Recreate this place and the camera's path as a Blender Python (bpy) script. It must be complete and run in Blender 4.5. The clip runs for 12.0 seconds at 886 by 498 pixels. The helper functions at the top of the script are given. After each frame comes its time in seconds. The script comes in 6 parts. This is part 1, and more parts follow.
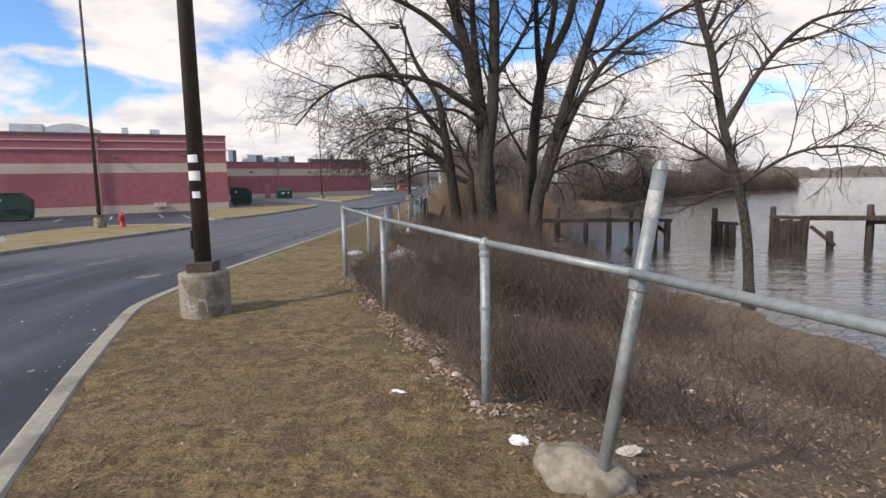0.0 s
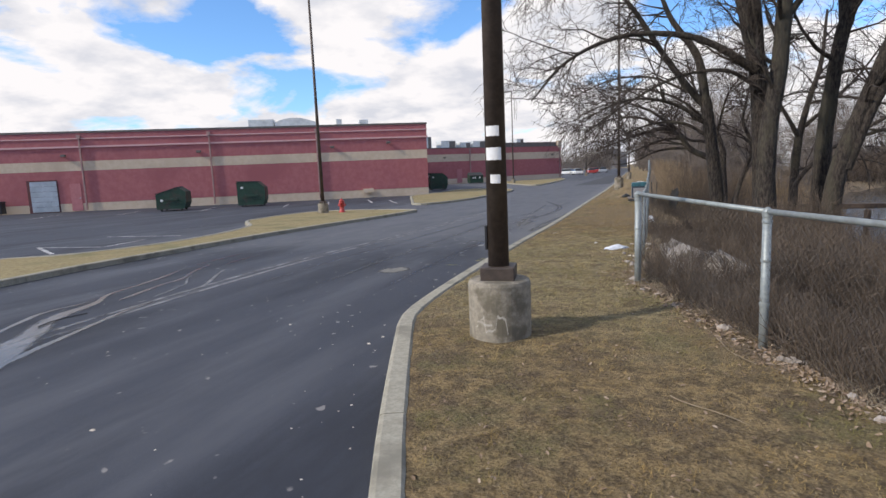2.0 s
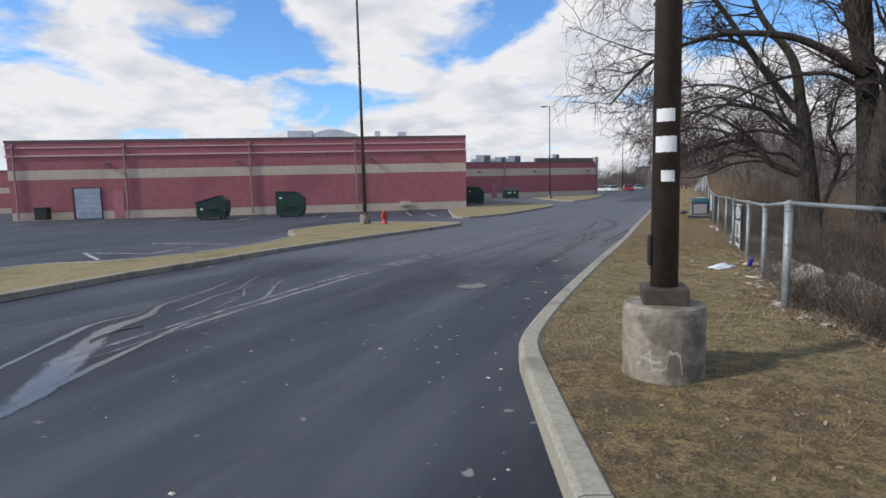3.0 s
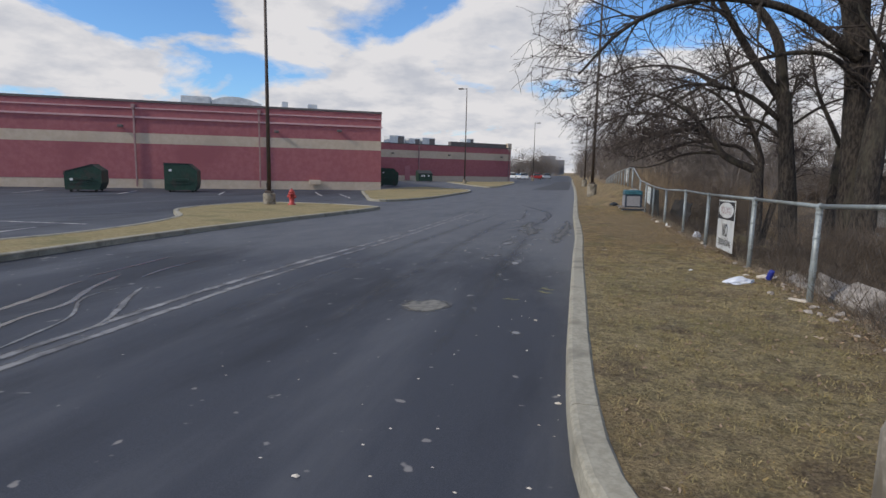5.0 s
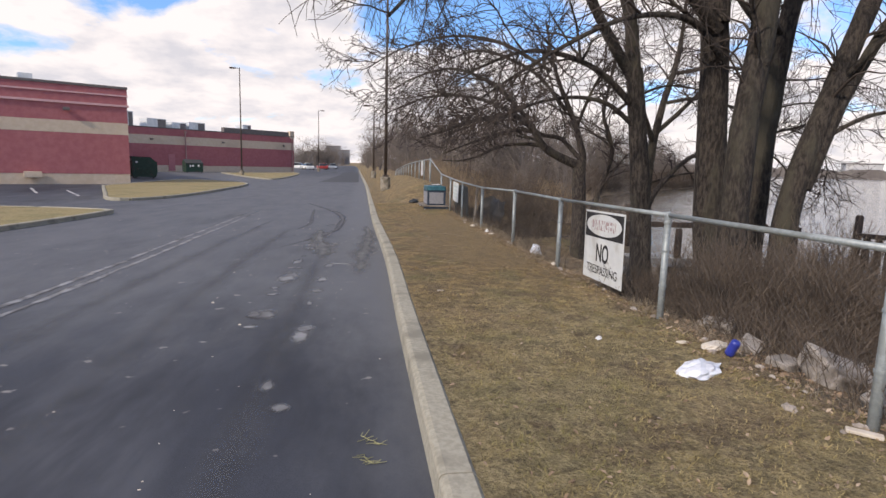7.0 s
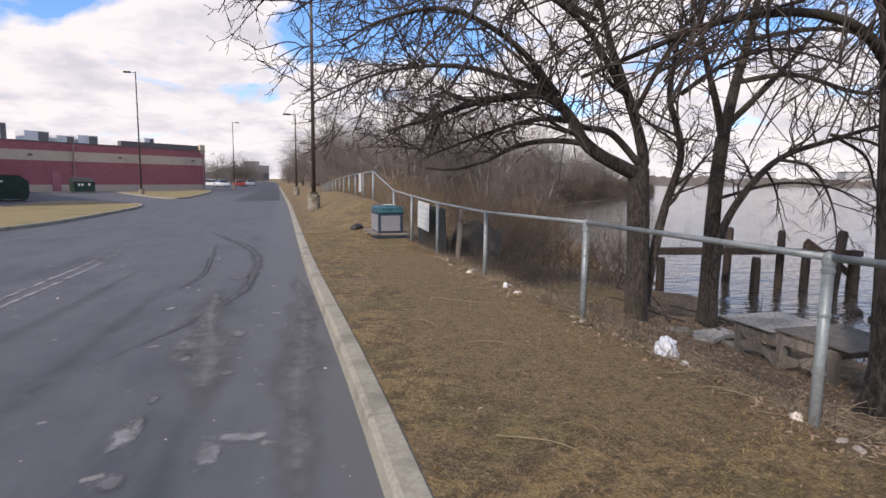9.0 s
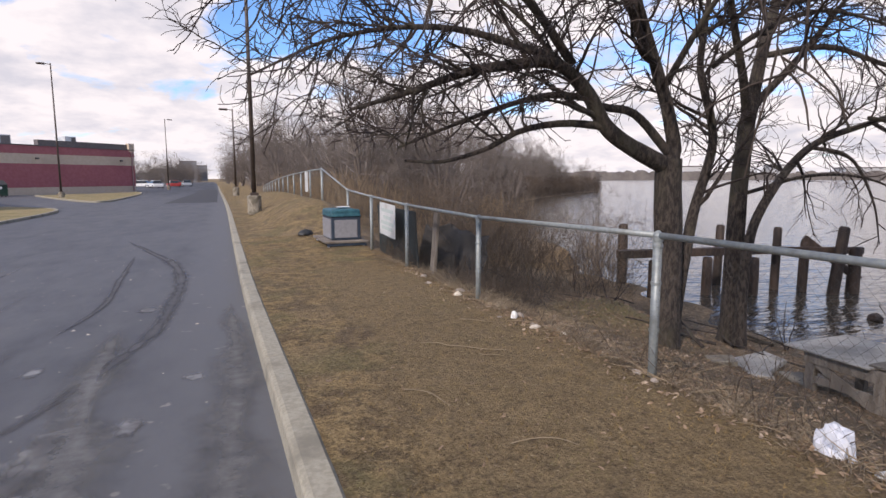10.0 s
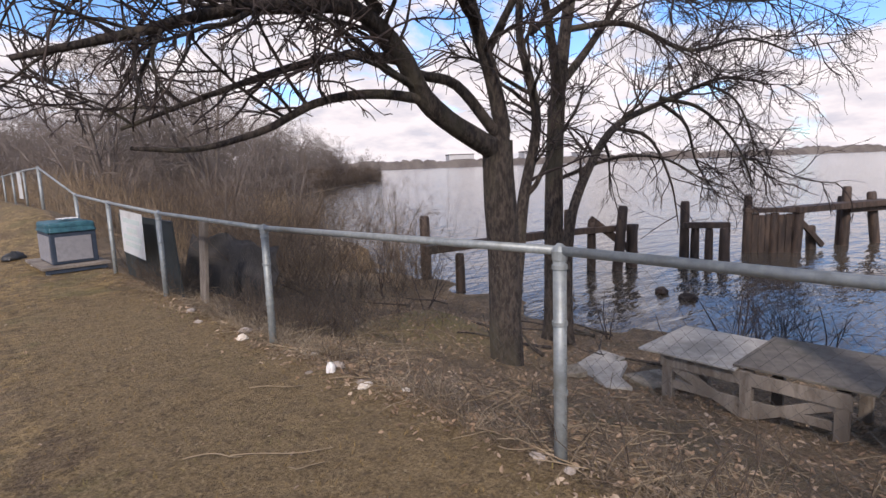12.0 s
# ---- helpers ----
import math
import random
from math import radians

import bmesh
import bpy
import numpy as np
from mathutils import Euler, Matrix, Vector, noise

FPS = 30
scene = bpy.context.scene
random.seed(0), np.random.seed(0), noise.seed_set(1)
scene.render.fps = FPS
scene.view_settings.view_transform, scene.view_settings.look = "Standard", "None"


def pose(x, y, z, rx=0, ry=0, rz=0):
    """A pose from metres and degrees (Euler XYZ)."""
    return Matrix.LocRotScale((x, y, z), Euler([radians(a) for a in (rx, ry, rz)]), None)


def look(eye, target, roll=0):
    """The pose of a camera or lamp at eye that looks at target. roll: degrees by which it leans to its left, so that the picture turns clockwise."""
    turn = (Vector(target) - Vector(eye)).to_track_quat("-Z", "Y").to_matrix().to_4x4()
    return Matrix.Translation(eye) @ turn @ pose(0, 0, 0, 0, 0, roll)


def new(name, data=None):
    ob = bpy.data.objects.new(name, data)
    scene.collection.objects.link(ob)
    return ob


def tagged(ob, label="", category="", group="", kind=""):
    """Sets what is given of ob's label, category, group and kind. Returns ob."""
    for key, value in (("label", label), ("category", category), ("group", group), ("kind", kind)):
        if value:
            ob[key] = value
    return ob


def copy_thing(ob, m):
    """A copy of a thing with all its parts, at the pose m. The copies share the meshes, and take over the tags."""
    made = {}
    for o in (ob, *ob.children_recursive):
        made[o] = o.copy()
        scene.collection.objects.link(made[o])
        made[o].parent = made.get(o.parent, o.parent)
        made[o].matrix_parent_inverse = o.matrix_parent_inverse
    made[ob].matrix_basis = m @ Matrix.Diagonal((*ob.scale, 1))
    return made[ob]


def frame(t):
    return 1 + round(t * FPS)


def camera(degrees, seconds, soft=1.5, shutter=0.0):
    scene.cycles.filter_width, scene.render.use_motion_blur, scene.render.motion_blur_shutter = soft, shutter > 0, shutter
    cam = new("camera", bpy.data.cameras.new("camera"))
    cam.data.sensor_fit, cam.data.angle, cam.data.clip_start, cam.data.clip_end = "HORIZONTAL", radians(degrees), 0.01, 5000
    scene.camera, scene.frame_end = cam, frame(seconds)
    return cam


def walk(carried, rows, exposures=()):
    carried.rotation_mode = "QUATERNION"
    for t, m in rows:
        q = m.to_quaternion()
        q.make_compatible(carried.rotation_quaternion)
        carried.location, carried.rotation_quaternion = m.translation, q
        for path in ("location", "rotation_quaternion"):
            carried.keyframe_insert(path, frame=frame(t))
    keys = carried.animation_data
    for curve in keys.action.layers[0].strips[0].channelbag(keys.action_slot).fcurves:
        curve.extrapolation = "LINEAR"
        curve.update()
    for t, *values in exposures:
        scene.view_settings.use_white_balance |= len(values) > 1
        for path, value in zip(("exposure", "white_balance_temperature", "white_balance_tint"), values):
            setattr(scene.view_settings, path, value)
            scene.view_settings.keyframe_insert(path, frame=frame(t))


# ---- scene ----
cam = camera(76.1, 12.0)
PATH = [
    (0, (0.184, 1.437, 1.377), (0.111, 3.422, 1.143), -1.2),
    (0.5, (-0.186, 1.821, 1.364), (-0.488, 3.781, 1.102), -2.1),
    (1, (-0.61, 2.176, 1.385), (-1.183, 4.074, 1.118), -2.2),
    (1.5, (-0.99, 2.567, 1.376), (-1.675, 4.427, 1.105), -2.8),
    (2, (-1.451, 2.906, 1.374), (-2.142, 4.763, 1.104), -2.4),
    (2.5, (-1.92, 3.226, 1.358), (-2.654, 5.069, 1.104), -1.6),
    (2.7, (-2.178, 3.315, 1.281), (-2.931, 5.153, 1.052), -1.5),
    (4.3, (-3.494, 4.614, 1.225), (-4.349, 6.411, 1.023), -0.6),
    (4.5, (-3.601, 4.848, 1.185), (-4.401, 6.671, 0.988), -0.5),
    (5, (-3.806, 5.61, 1.206), (-4.278, 7.534, 0.929), 1.2),
    (5.5, (-3.848, 6.339, 1.276), (-4.035, 8.3, 0.928), 2.7),
    (6, (-3.912, 7.143, 1.312), (-3.773, 9.108, 0.967), 3.1),
    (6.5, (-4.045, 8.162, 1.3), (-3.813, 10.124, 0.988), 2.2),
    (7, (-4.186, 9.367, 1.287), (-3.927, 11.328, 0.993), 1.6),
    (7.5, (-4.291, 10.676, 1.283), (-3.979, 12.632, 1.011), 0.6),
    (7.7, (-4.333, 11.221, 1.292), (-3.997, 13.174, 1.02), 0.5),
    (9.3, (-4.305, 15.211, 1.235), (-3.741, 17.115, 1.0), 0.4),
    (9.5, (-4.293, 15.604, 1.235), (-3.696, 17.499, 1.0), 0.1),
    (10, (-4.179, 16.51, 1.228), (-3.487, 18.37, 0.979), -0.1),
    (10.5, (-3.986, 17.275, 1.199), (-3.155, 19.07, 0.903), 0.5),
    (11, (-3.734, 17.829, 1.195), (-2.872, 19.605, 0.875), -1.2),
    (11.5, (-3.628, 18.043, 1.216), (-2.537, 19.686, 0.886), -4.2),
    (12, (-3.527, 18.047, 1.23), (-2.205, 19.519, 0.938), -2.1),
]
walk(cam, [(t, look(eye, target, roll)) for t, eye, target, roll in PATH],
     [(0, 0.0, 6900, 16), (2.0, -0.02, 6560, 13), (3.0, -0.2, 6350, 11), (4.4, -0.46, 6100, 9), (5.0, -0.42, 6450, 12), (5.5, -0.18, 6900, 14), (6.3, 0.02, 6900, 16), (9.0, -0.03, 6750, 19), (12, 0.0, 6700, 22)])

# ---- light ----
SUN_DIR = Vector((-0.75, -0.65, 0.72)).normalized()
world = bpy.data.worlds.new("sky")
scene.world = world
world.use_nodes = True
wn, wl = world.node_tree.nodes, world.node_tree.links
wn.clear()


def wnode(kind, **kw):
    n = wn.new(kind)
    for k, v in kw.items():
        n.inputs[k].default_value = v
    return n


w_out = wn.new("ShaderNodeOutputWorld")
w_sky = wn.new("ShaderNodeTexSky")
w_sky.sky_type, w_sky.sun_disc = "NISHITA", False
w_sky.sun_elevation = math.asin(SUN_DIR.z)
w_sky.sun_rotation = math.atan2(SUN_DIR.x, SUN_DIR.y)
w_sky.dust_density = 0.3
w_bg = wnode("ShaderNodeBackground", Strength=0.078)
w_co = wn.new("ShaderNodeTexCoord")
w_sep = wn.new("ShaderNodeSeparateXYZ")
wl.new(w_co.outputs["Generated"], w_sep.inputs[0])
# cloud layer: the view ray is projected on a flat deck, so that clouds shrink towards the horizon
w_h = wn.new("ShaderNodeMath")
w_h.operation = "MAXIMUM"
w_h.inputs[1].default_value = 0.0
wl.new(w_sep.outputs["Z"], w_h.inputs[0])
w_h2 = wn.new("ShaderNodeMath")
w_h2.operation = "ADD"
w_h2.inputs[1].default_value = 0.28
wl.new(w_h.outputs[0], w_h2.inputs[0])
w_div = wn.new("ShaderNodeVectorMath")
w_div.operation = "DIVIDE"
wl.new(w_co.outputs["Generated"], w_div.inputs[0])
wl.new(w_h2.outputs[0], w_div.inputs[1])
w_n1 = wnode("ShaderNodeTexNoise", Scale=2.1, Detail=9.0, Roughness=0.55, Distortion=0.25)
w_map = wn.new("ShaderNodeMapping")
w_map.inputs["Location"].default_value = (3.1, 1.7, 0.4)
wl.new(w_div.outputs[0], w_map.inputs["Vector"])
wl.new(w_map.outputs[0], w_n1.inputs["Vector"])
w_r1 = wn.new("ShaderNodeValToRGB")
w_r1.color_ramp.elements[0].position, w_r1.color_ramp.elements[1].position = 0.42, 0.51
w_low = wn.new("ShaderNodeMapRange")
w_low.interpolation_type = "SMOOTHSTEP"
for k, v in (("From Min", 0.03), ("From Max", 0.30), ("To Min", 0.10), ("To Max", -0.045)):
    w_low.inputs[k].default_value = v
wl.new(w_sep.outputs["Z"], w_low.inputs["Value"])
w_cov = wn.new("ShaderNodeMath")
w_cov.operation = "ADD"
wl.new(w_n1.outputs["Fac"], w_cov.inputs[0])
wl.new(w_low.outputs[0], w_cov.inputs[1])
wl.new(w_cov.outputs[0], w_r1.inputs[0])
w_n2 = wnode("ShaderNodeTexNoise", Scale=4.6, Detail=7.0, Roughness=0.55)
wl.new(w_map.outputs[0], w_n2.inputs["Vector"])
w_r2 = wn.new("ShaderNodeValToRGB")
w_r2.color_ramp.elements[0].position, w_r2.color_ramp.elements[1].position = 0.33, 0.56
w_r2.color_ramp.elements[0].color, w_r2.color_ramp.elements[1].color = (9.0, 9.4, 10.2, 1), (12.7, 12.6, 12.6, 1)
wl.new(w_n2.outputs["Fac"], w_r2.inputs[0])
w_mix = wn.new("ShaderNodeMix")
w_mix.data_type = "RGBA"
wl.new(w_r1.outputs[0], w_mix.inputs[0])
w_tint = wn.new("ShaderNodeMix")
w_tint.data_type, w_tint.blend_type = "RGBA", "MULTIPLY"
w_tint.inputs[0].default_value = 1.0
w_tint.inputs[7].default_value = (1.35, 2.0, 2.7, 1)
wl.new(w_sky.outputs[0], w_tint.inputs[6])
wl.new(w_tint.outputs[2], w_mix.inputs[6])
wl.new(w_r2.outputs[0], w_mix.inputs[7])
wl.new(w_mix.outputs[2], w_bg.inputs["Color"])
wl.new(w_bg.outputs[0], w_out.inputs[0])

sun = new("sun", bpy.data.lights.new("sun", "SUN"))
sun.data.energy, sun.data.angle, sun.data.color = 3.5, radians(3.0), (1.0, 0.94, 0.85)
sun.matrix_world = look(SUN_DIR * 100, (0, 0, 0))
scene.view_settings.exposure = 0.0

# ---- materials ----


def node_material(name):
    m = bpy.data.materials.new(name)
    m.use_nodes = True
    nt = m.node_tree
    return m, nt, nt.nodes["Principled BSDF"]


def add_noise(nt, scale, detail=5.0, rough=0.6, stretch=None, local=False):
    """Noise over world places in metres (local: over the mesh's own space)."""
    if local:
        src = nt.nodes.new("ShaderNodeTexCoord").outputs["Object"]
    else:
        src = nt.nodes.new("ShaderNodeNewGeometry").outputs["Position"]
    if stretch:
        mp = nt.nodes.new("ShaderNodeMapping")
        mp.inputs["Scale"].default_value = stretch
        nt.links.new(src, mp.inputs["Vector"])
        src = mp.outputs[0]
    n = nt.nodes.new("ShaderNodeTexNoise")
    n.inputs["Scale"].default_value, n.inputs["Detail"].default_value, n.inputs["Roughness"].default_value = scale, detail, rough
    nt.links.new(src, n.inputs["Vector"])
    return n.outputs["Fac"]


def ramp(nt, fac, lo, hi):
    r = nt.nodes.new("ShaderNodeMapRange")
    r.inputs["From Min"].default_value, r.inputs["From Max"].default_value = lo, hi
    r.interpolation_type = "SMOOTHSTEP"
    nt.links.new(fac, r.inputs["Value"])
    return r.outputs[0]


def mixed(nt, fac, a, b):
    """Mix of two colours: tuples or sockets."""
    m = nt.nodes.new("ShaderNodeMix")
    m.data_type = "RGBA"
    if isinstance(fac, float):
        m.inputs[0].default_value = fac
    else:
        nt.links.new(fac, m.inputs[0])
    for i, c in ((6, a), (7, b)):
        if isinstance(c, tuple):
            m.inputs[i].default_value = (*c, 1)
        else:
            nt.links.new(c, m.inputs[i])
    return m.outputs[2]


def bumped(nt, bsdf, height, strength, distance):
    b = nt.nodes.new("ShaderNodeBump")
    b.inputs["Strength"].default_value, b.inputs["Distance"].default_value = strength, distance
    nt.links.new(height, b.inputs["Height"])
    nt.links.new(b.outputs[0], bsdf.inputs["Normal"])


def surface(name, c1, c2, scale=6.0, c3=None, scale3=0.7, rough=0.8, bump=0.3, dist=0.01, metal=0.0, stretch=None, local=False, cut=(0.35, 0.65), cut3=(0.5, 0.68), vary=0.0):
    """A material with grain at one size, blotches of c3 at another, and relief. vary: lightness that differs from piece to piece."""
    m, nt, bsdf = node_material(name)
    fine = add_noise(nt, scale, 6.0, 0.65, stretch, local)
    col = mixed(nt, ramp(nt, fine, *cut), c1, c2)
    if c3:
        col = mixed(nt, ramp(nt, add_noise(nt, scale3, 5.0, 0.6, stretch, local), *cut3), col, c3)
    if vary:
        info = nt.nodes.new("ShaderNodeObjectInfo")
        hsv = nt.nodes.new("ShaderNodeHueSaturation")
        rg = nt.nodes.new("ShaderNodeMapRange")
        rg.inputs["To Min"].default_value, rg.inputs["To Max"].default_value = 1 - vary, 1 + vary
        nt.links.new(info.outputs["Random"], rg.inputs["Value"])
        nt.links.new(rg.outputs[0], hsv.inputs["Value"])
        nt.links.new(col, hsv.inputs["Color"])
        col = hsv.outputs[0]
    nt.links.new(col, bsdf.inputs["Base Color"])
    bsdf.inputs["Roughness"].default_value, bsdf.inputs["Metallic"].default_value = rough, metal
    if bump:
        bumped(nt, bsdf, fine, bump, dist)
    return m


M_CURB = surface("curb_concrete", (0.27, 0.252, 0.195), (0.355, 0.332, 0.262), 30, (0.20, 0.186, 0.145), 2.0, 0.9, 0.4, 0.004)
M_CONCRETE = surface("cast_concrete", (0.22, 0.195, 0.15), (0.32, 0.285, 0.225), 25, (0.14, 0.122, 0.088), 4.5, 0.9, 0.5, 0.006, cut3=(0.46, 0.62))
M_POLE = surface("bronze_paint", (0.050, 0.036, 0.028), (0.075, 0.055, 0.042), 20, (0.10, 0.075, 0.055), 3.0, 0.55, 0.1, 0.002)
M_GALV = surface("galvanised_steel", (0.24, 0.27, 0.27), (0.32, 0.35, 0.345), 30, (0.20, 0.215, 0.20), 4.0, 0.5, 0.1, 0.001, metal=0.3)
M_WIRE = surface("weathered_wire", (0.065, 0.062, 0.056), (0.12, 0.115, 0.105), 40, rough=0.7, bump=0, metal=0.4)
M_BARK = surface("grey_brown_bark", (0.018, 0.014, 0.011), (0.072, 0.058, 0.045), 26, (0.066, 0.059, 0.041), 1.6, 0.95, 1.0, 0.05, stretch=(1, 1, 0.3), cut=(0.4, 0.62))
M_TWIG = surface("twig_bark", (0.038, 0.028, 0.023), (0.078, 0.059, 0.046), 6, rough=0.9, bump=0)
M_BARK_B = surface("dark_bark", (0.026, 0.021, 0.018), (0.088, 0.071, 0.058), 30, (0.09, 0.08, 0.055), 1.8, 0.95, 1.0, 0.04, stretch=(1, 1, 0.35), cut=(0.4, 0.62))
M_TWIG_B = surface("dark_twig_bark", (0.032, 0.023, 0.021), (0.062, 0.046, 0.040), 6, rough=0.9, bump=0)
M_PINK = surface("rose_block_wall", (0.36, 0.115, 0.125), (0.41, 0.145, 0.15), 3.0, (0.33, 0.105, 0.115), 0.25, 0.85, 0.15, 0.01)
M_TAN = surface("cream_block_wall", (0.56, 0.45, 0.33), (0.62, 0.51, 0.39), 3.0, (0.50, 0.40, 0.30), 0.25, 0.85, 0.15, 0.01)
M_COPING = surface("dark_coping", (0.11, 0.095, 0.09), (0.15, 0.13, 0.12), 4, rough=0.6, bump=0)
M_LIGHT_TRIM = surface("pale_pink_trim", (0.60, 0.36, 0.36), (0.66, 0.42, 0.41), 4, rough=0.7, bump=0)
M_DUMP = surface("dark_green_steel", (0.008, 0.036, 0.022), (0.014, 0.056, 0.034), 5, (0.045, 0.04, 0.03), 1.5, 0.5, 0.15, 0.01)
M_LID = surface("black_lid_plastic", (0.012, 0.014, 0.014), (0.03, 0.032, 0.032), 8, rough=0.5, bump=0.1)
M_WHITE = surface("white_paint", (0.72, 0.72, 0.70), (0.82, 0.82, 0.80), 8, (0.62, 0.61, 0.57), 2.0, 0.6, 0.1, 0.001)
M_BLACK = surface("black_paint", (0.012, 0.012, 0.013), (0.025, 0.025, 0.026), 10, rough=0.6, bump=0)
M_RED = surface("red_enamel", (0.36, 0.035, 0.032), (0.43, 0.055, 0.045), 10, rough=0.45, bump=0)
M_LINE = surface("worn_line_paint", (0.45, 0.44, 0.42), (0.62, 0.61, 0.58), 6, (0.16, 0.16, 0.17), 3.0, 0.8, 0, cut3=(0.45, 0.6))
M_WOOD_OLD = surface("silvered_wood", (0.15, 0.125, 0.10), (0.27, 0.24, 0.20), 12, (0.10, 0.085, 0.07), 1.5, 0.9, 0.6, 0.01, stretch=(1, 1, 0.3))
M_WOOD_WET = surface("wet_dark_pile_wood", (0.028, 0.019, 0.014), (0.078, 0.052, 0.037), 10, (0.022, 0.018, 0.014), 1.0, 0.7, 0.8, 0.02, stretch=(1, 1, 0.2))
M_WALLGREY = surface("grey_metal", (0.30, 0.33, 0.36), (0.36, 0.39, 0.42), 4, rough=0.5, bump=0)


def asphalt_material():
    m, nt, bsdf = node_material("worn_asphalt")
    grit = add_noise(nt, 160, 3.0, 0.7)
    col = mixed(nt, ramp(nt, grit, 0.3, 0.7), (0.028, 0.032, 0.042), (0.054, 0.060, 0.076))
    drive = add_noise(nt, 0.9, 6.0, 0.6, (1.0, 0.16, 1.0))
    col = mixed(nt, ramp(nt, drive, 0.46, 0.72), col, (0.080, 0.085, 0.098))
    dark = add_noise(nt, 0.5, 6.0, 0.65, (1.0, 0.25, 1.0))
    col = mixed(nt, ramp(nt, dark, 0.48, 0.66), col, (0.021, 0.024, 0.032))
    at = nt.nodes.new("ShaderNodeAttribute")
    at.attribute_name = "dust"
    add = nt.nodes.new("ShaderNodeMath")
    add.operation = "ADD"
    nt.links.new(at.outputs["Fac"], add.inputs[0])
    nt.links.new(add_noise(nt, 1.6, 7.0, 0.7, (1.0, 0.4, 1.0)), add.inputs[1])
    col = mixed(nt, ramp(nt, add.outputs[0], 0.65, 1.45), col, (0.112, 0.117, 0.126))
    speck = add_noise(nt, 7.0, 2.0, 0.5)
    col = mixed(nt, ramp(nt, speck, 0.70, 0.76), col, (0.22, 0.21, 0.20))
    nt.links.new(col, bsdf.inputs["Base Color"])
    bsdf.inputs["Roughness"].default_value = 0.72
    bsdf.inputs["Specular IOR Level"].default_value = 0.35
    bumped(nt, bsdf, grit, 0.25, 0.004)
    return m


M_ASPHALT = asphalt_material()


def ground_material():
    m, nt, bsdf = node_material("winter_ground")
    at = nt.nodes.new("ShaderNodeAttribute")
    at.attribute_name = "cover"
    sep = nt.nodes.new("ShaderNodeSeparateColor")
    nt.links.new(at.outputs["Color"], sep.inputs[0])
    fine = add_noise(nt, 55, 5.0, 0.7)
    mid = add_noise(nt, 7, 6.0, 0.7)
    big = add_noise(nt, 1.1, 6.0, 0.65)
    grass = mixed(nt, ramp(nt, mid, 0.42, 0.58), (0.145, 0.092, 0.032), (0.400, 0.275, 0.112))
    grass = mixed(nt, ramp(nt, big, 0.50, 0.64), grass, mixed(nt, 0.65, grass, (0.165, 0.145, 0.045)))
    grass = mixed(nt, at.outputs["Alpha"], grass, mixed(nt, ramp(nt, mid, 0.40, 0.60), (0.225, 0.185, 0.080), (0.430, 0.355, 0.175)))
    worn = add_noise(nt, 1.9, 5.0, 0.65)
    grass = mixed(nt, ramp(nt, worn, 0.52, 0.62), grass, mixed(nt, 0.75, grass, (0.120, 0.074, 0.036)))
    grass = mixed(nt, ramp(nt, add_noise(nt, 0.8, 4.0, 0.6), 0.54, 0.68), grass, mixed(nt, 0.6, grass, (0.36, 0.255, 0.13)))
    dirt = mixed(nt, ramp(nt, mid, 0.35, 0.65), (0.205, 0.136, 0.054), (0.305, 0.212, 0.094))
    litter = mixed(nt, ramp(nt, mid, 0.40, 0.60), (0.165, 0.110, 0.062), (0.315, 0.222, 0.132))
    litter = mixed(nt, ramp(nt, big, 0.5, 0.7), litter, (0.115, 0.090, 0.045))

    def blend(a, b, ch, lo=0.3, hi=0.7):
        add = nt.nodes.new("ShaderNodeMath")
        add.operation = "ADD"
        nt.links.new(sep.outputs[ch], add.inputs[0])
        sub = nt.nodes.new("ShaderNodeMath")
        sub.operation = "SUBTRACT"
        nt.links.new(mid, sub.inputs[0])
        sub.inputs[1].default_value = 0.5
        nt.links.new(sub.outputs[0], add.inputs[1])
        return mixed(nt, ramp(nt, add.outputs[0], lo, hi), a, b)

    col = blend(grass, dirt, 1)
    col = blend(col, litter, 0)
    col = mixed(nt, ramp(nt, fine, 0.36, 0.66), mixed(nt, 0.5, col, (0.055, 0.038, 0.018)), mixed(nt, 0.22, col, (0.46, 0.38, 0.24)))
    clod = add_noise(nt, 20, 4.0, 0.6)
    col = mixed(nt, ramp(nt, clod, 0.53, 0.63), col, mixed(nt, 0.52, col, (0.060, 0.038, 0.016)))
    straw = add_noise(nt, 34, 3.0, 0.6)
    col = mixed(nt, ramp(nt, straw, 0.64, 0.70), col, mixed(nt, 0.6, col, (0.46, 0.37, 0.22)))
    moss = nt.nodes.new("ShaderNodeMath")
    moss.operation = "MULTIPLY"
    nt.links.new(sep.outputs[2], moss.inputs[0])
    nt.links.new(ramp(nt, mid, 0.3, 0.6), moss.inputs[1])
    col = mixed(nt, moss.outputs[0], col, (0.135, 0.118, 0.042))
    nt.links.new(col, bsdf.inputs["Base Color"])
    bsdf.inputs["Roughness"].default_value = 0.95
    rel = nt.nodes.new("ShaderNodeMath")
    rel.operation = "MULTIPLY_ADD"
    nt.links.new(clod, rel.inputs[0])
    rel.inputs[1].default_value = 1.5
    nt.links.new(fine, rel.inputs[2])
    bumped(nt, bsdf, rel.outputs[0], 1.0, 0.035)
    return m


M_GROUND = ground_material()


def water_material():
    m, nt, bsdf = node_material("river_water")
    bsdf.inputs["Base Color"].default_value = (0.070, 0.060, 0.046, 1)
    bsdf.inputs["Roughness"].default_value = 0.1
    bsdf.inputs["IOR"].default_value = 1.33
    wav = add_noise(nt, 1.3, 4.0, 0.6, (0.5, 1.3, 1.0))
    bumped(nt, bsdf, wav, 0.6, 0.12)
    return m


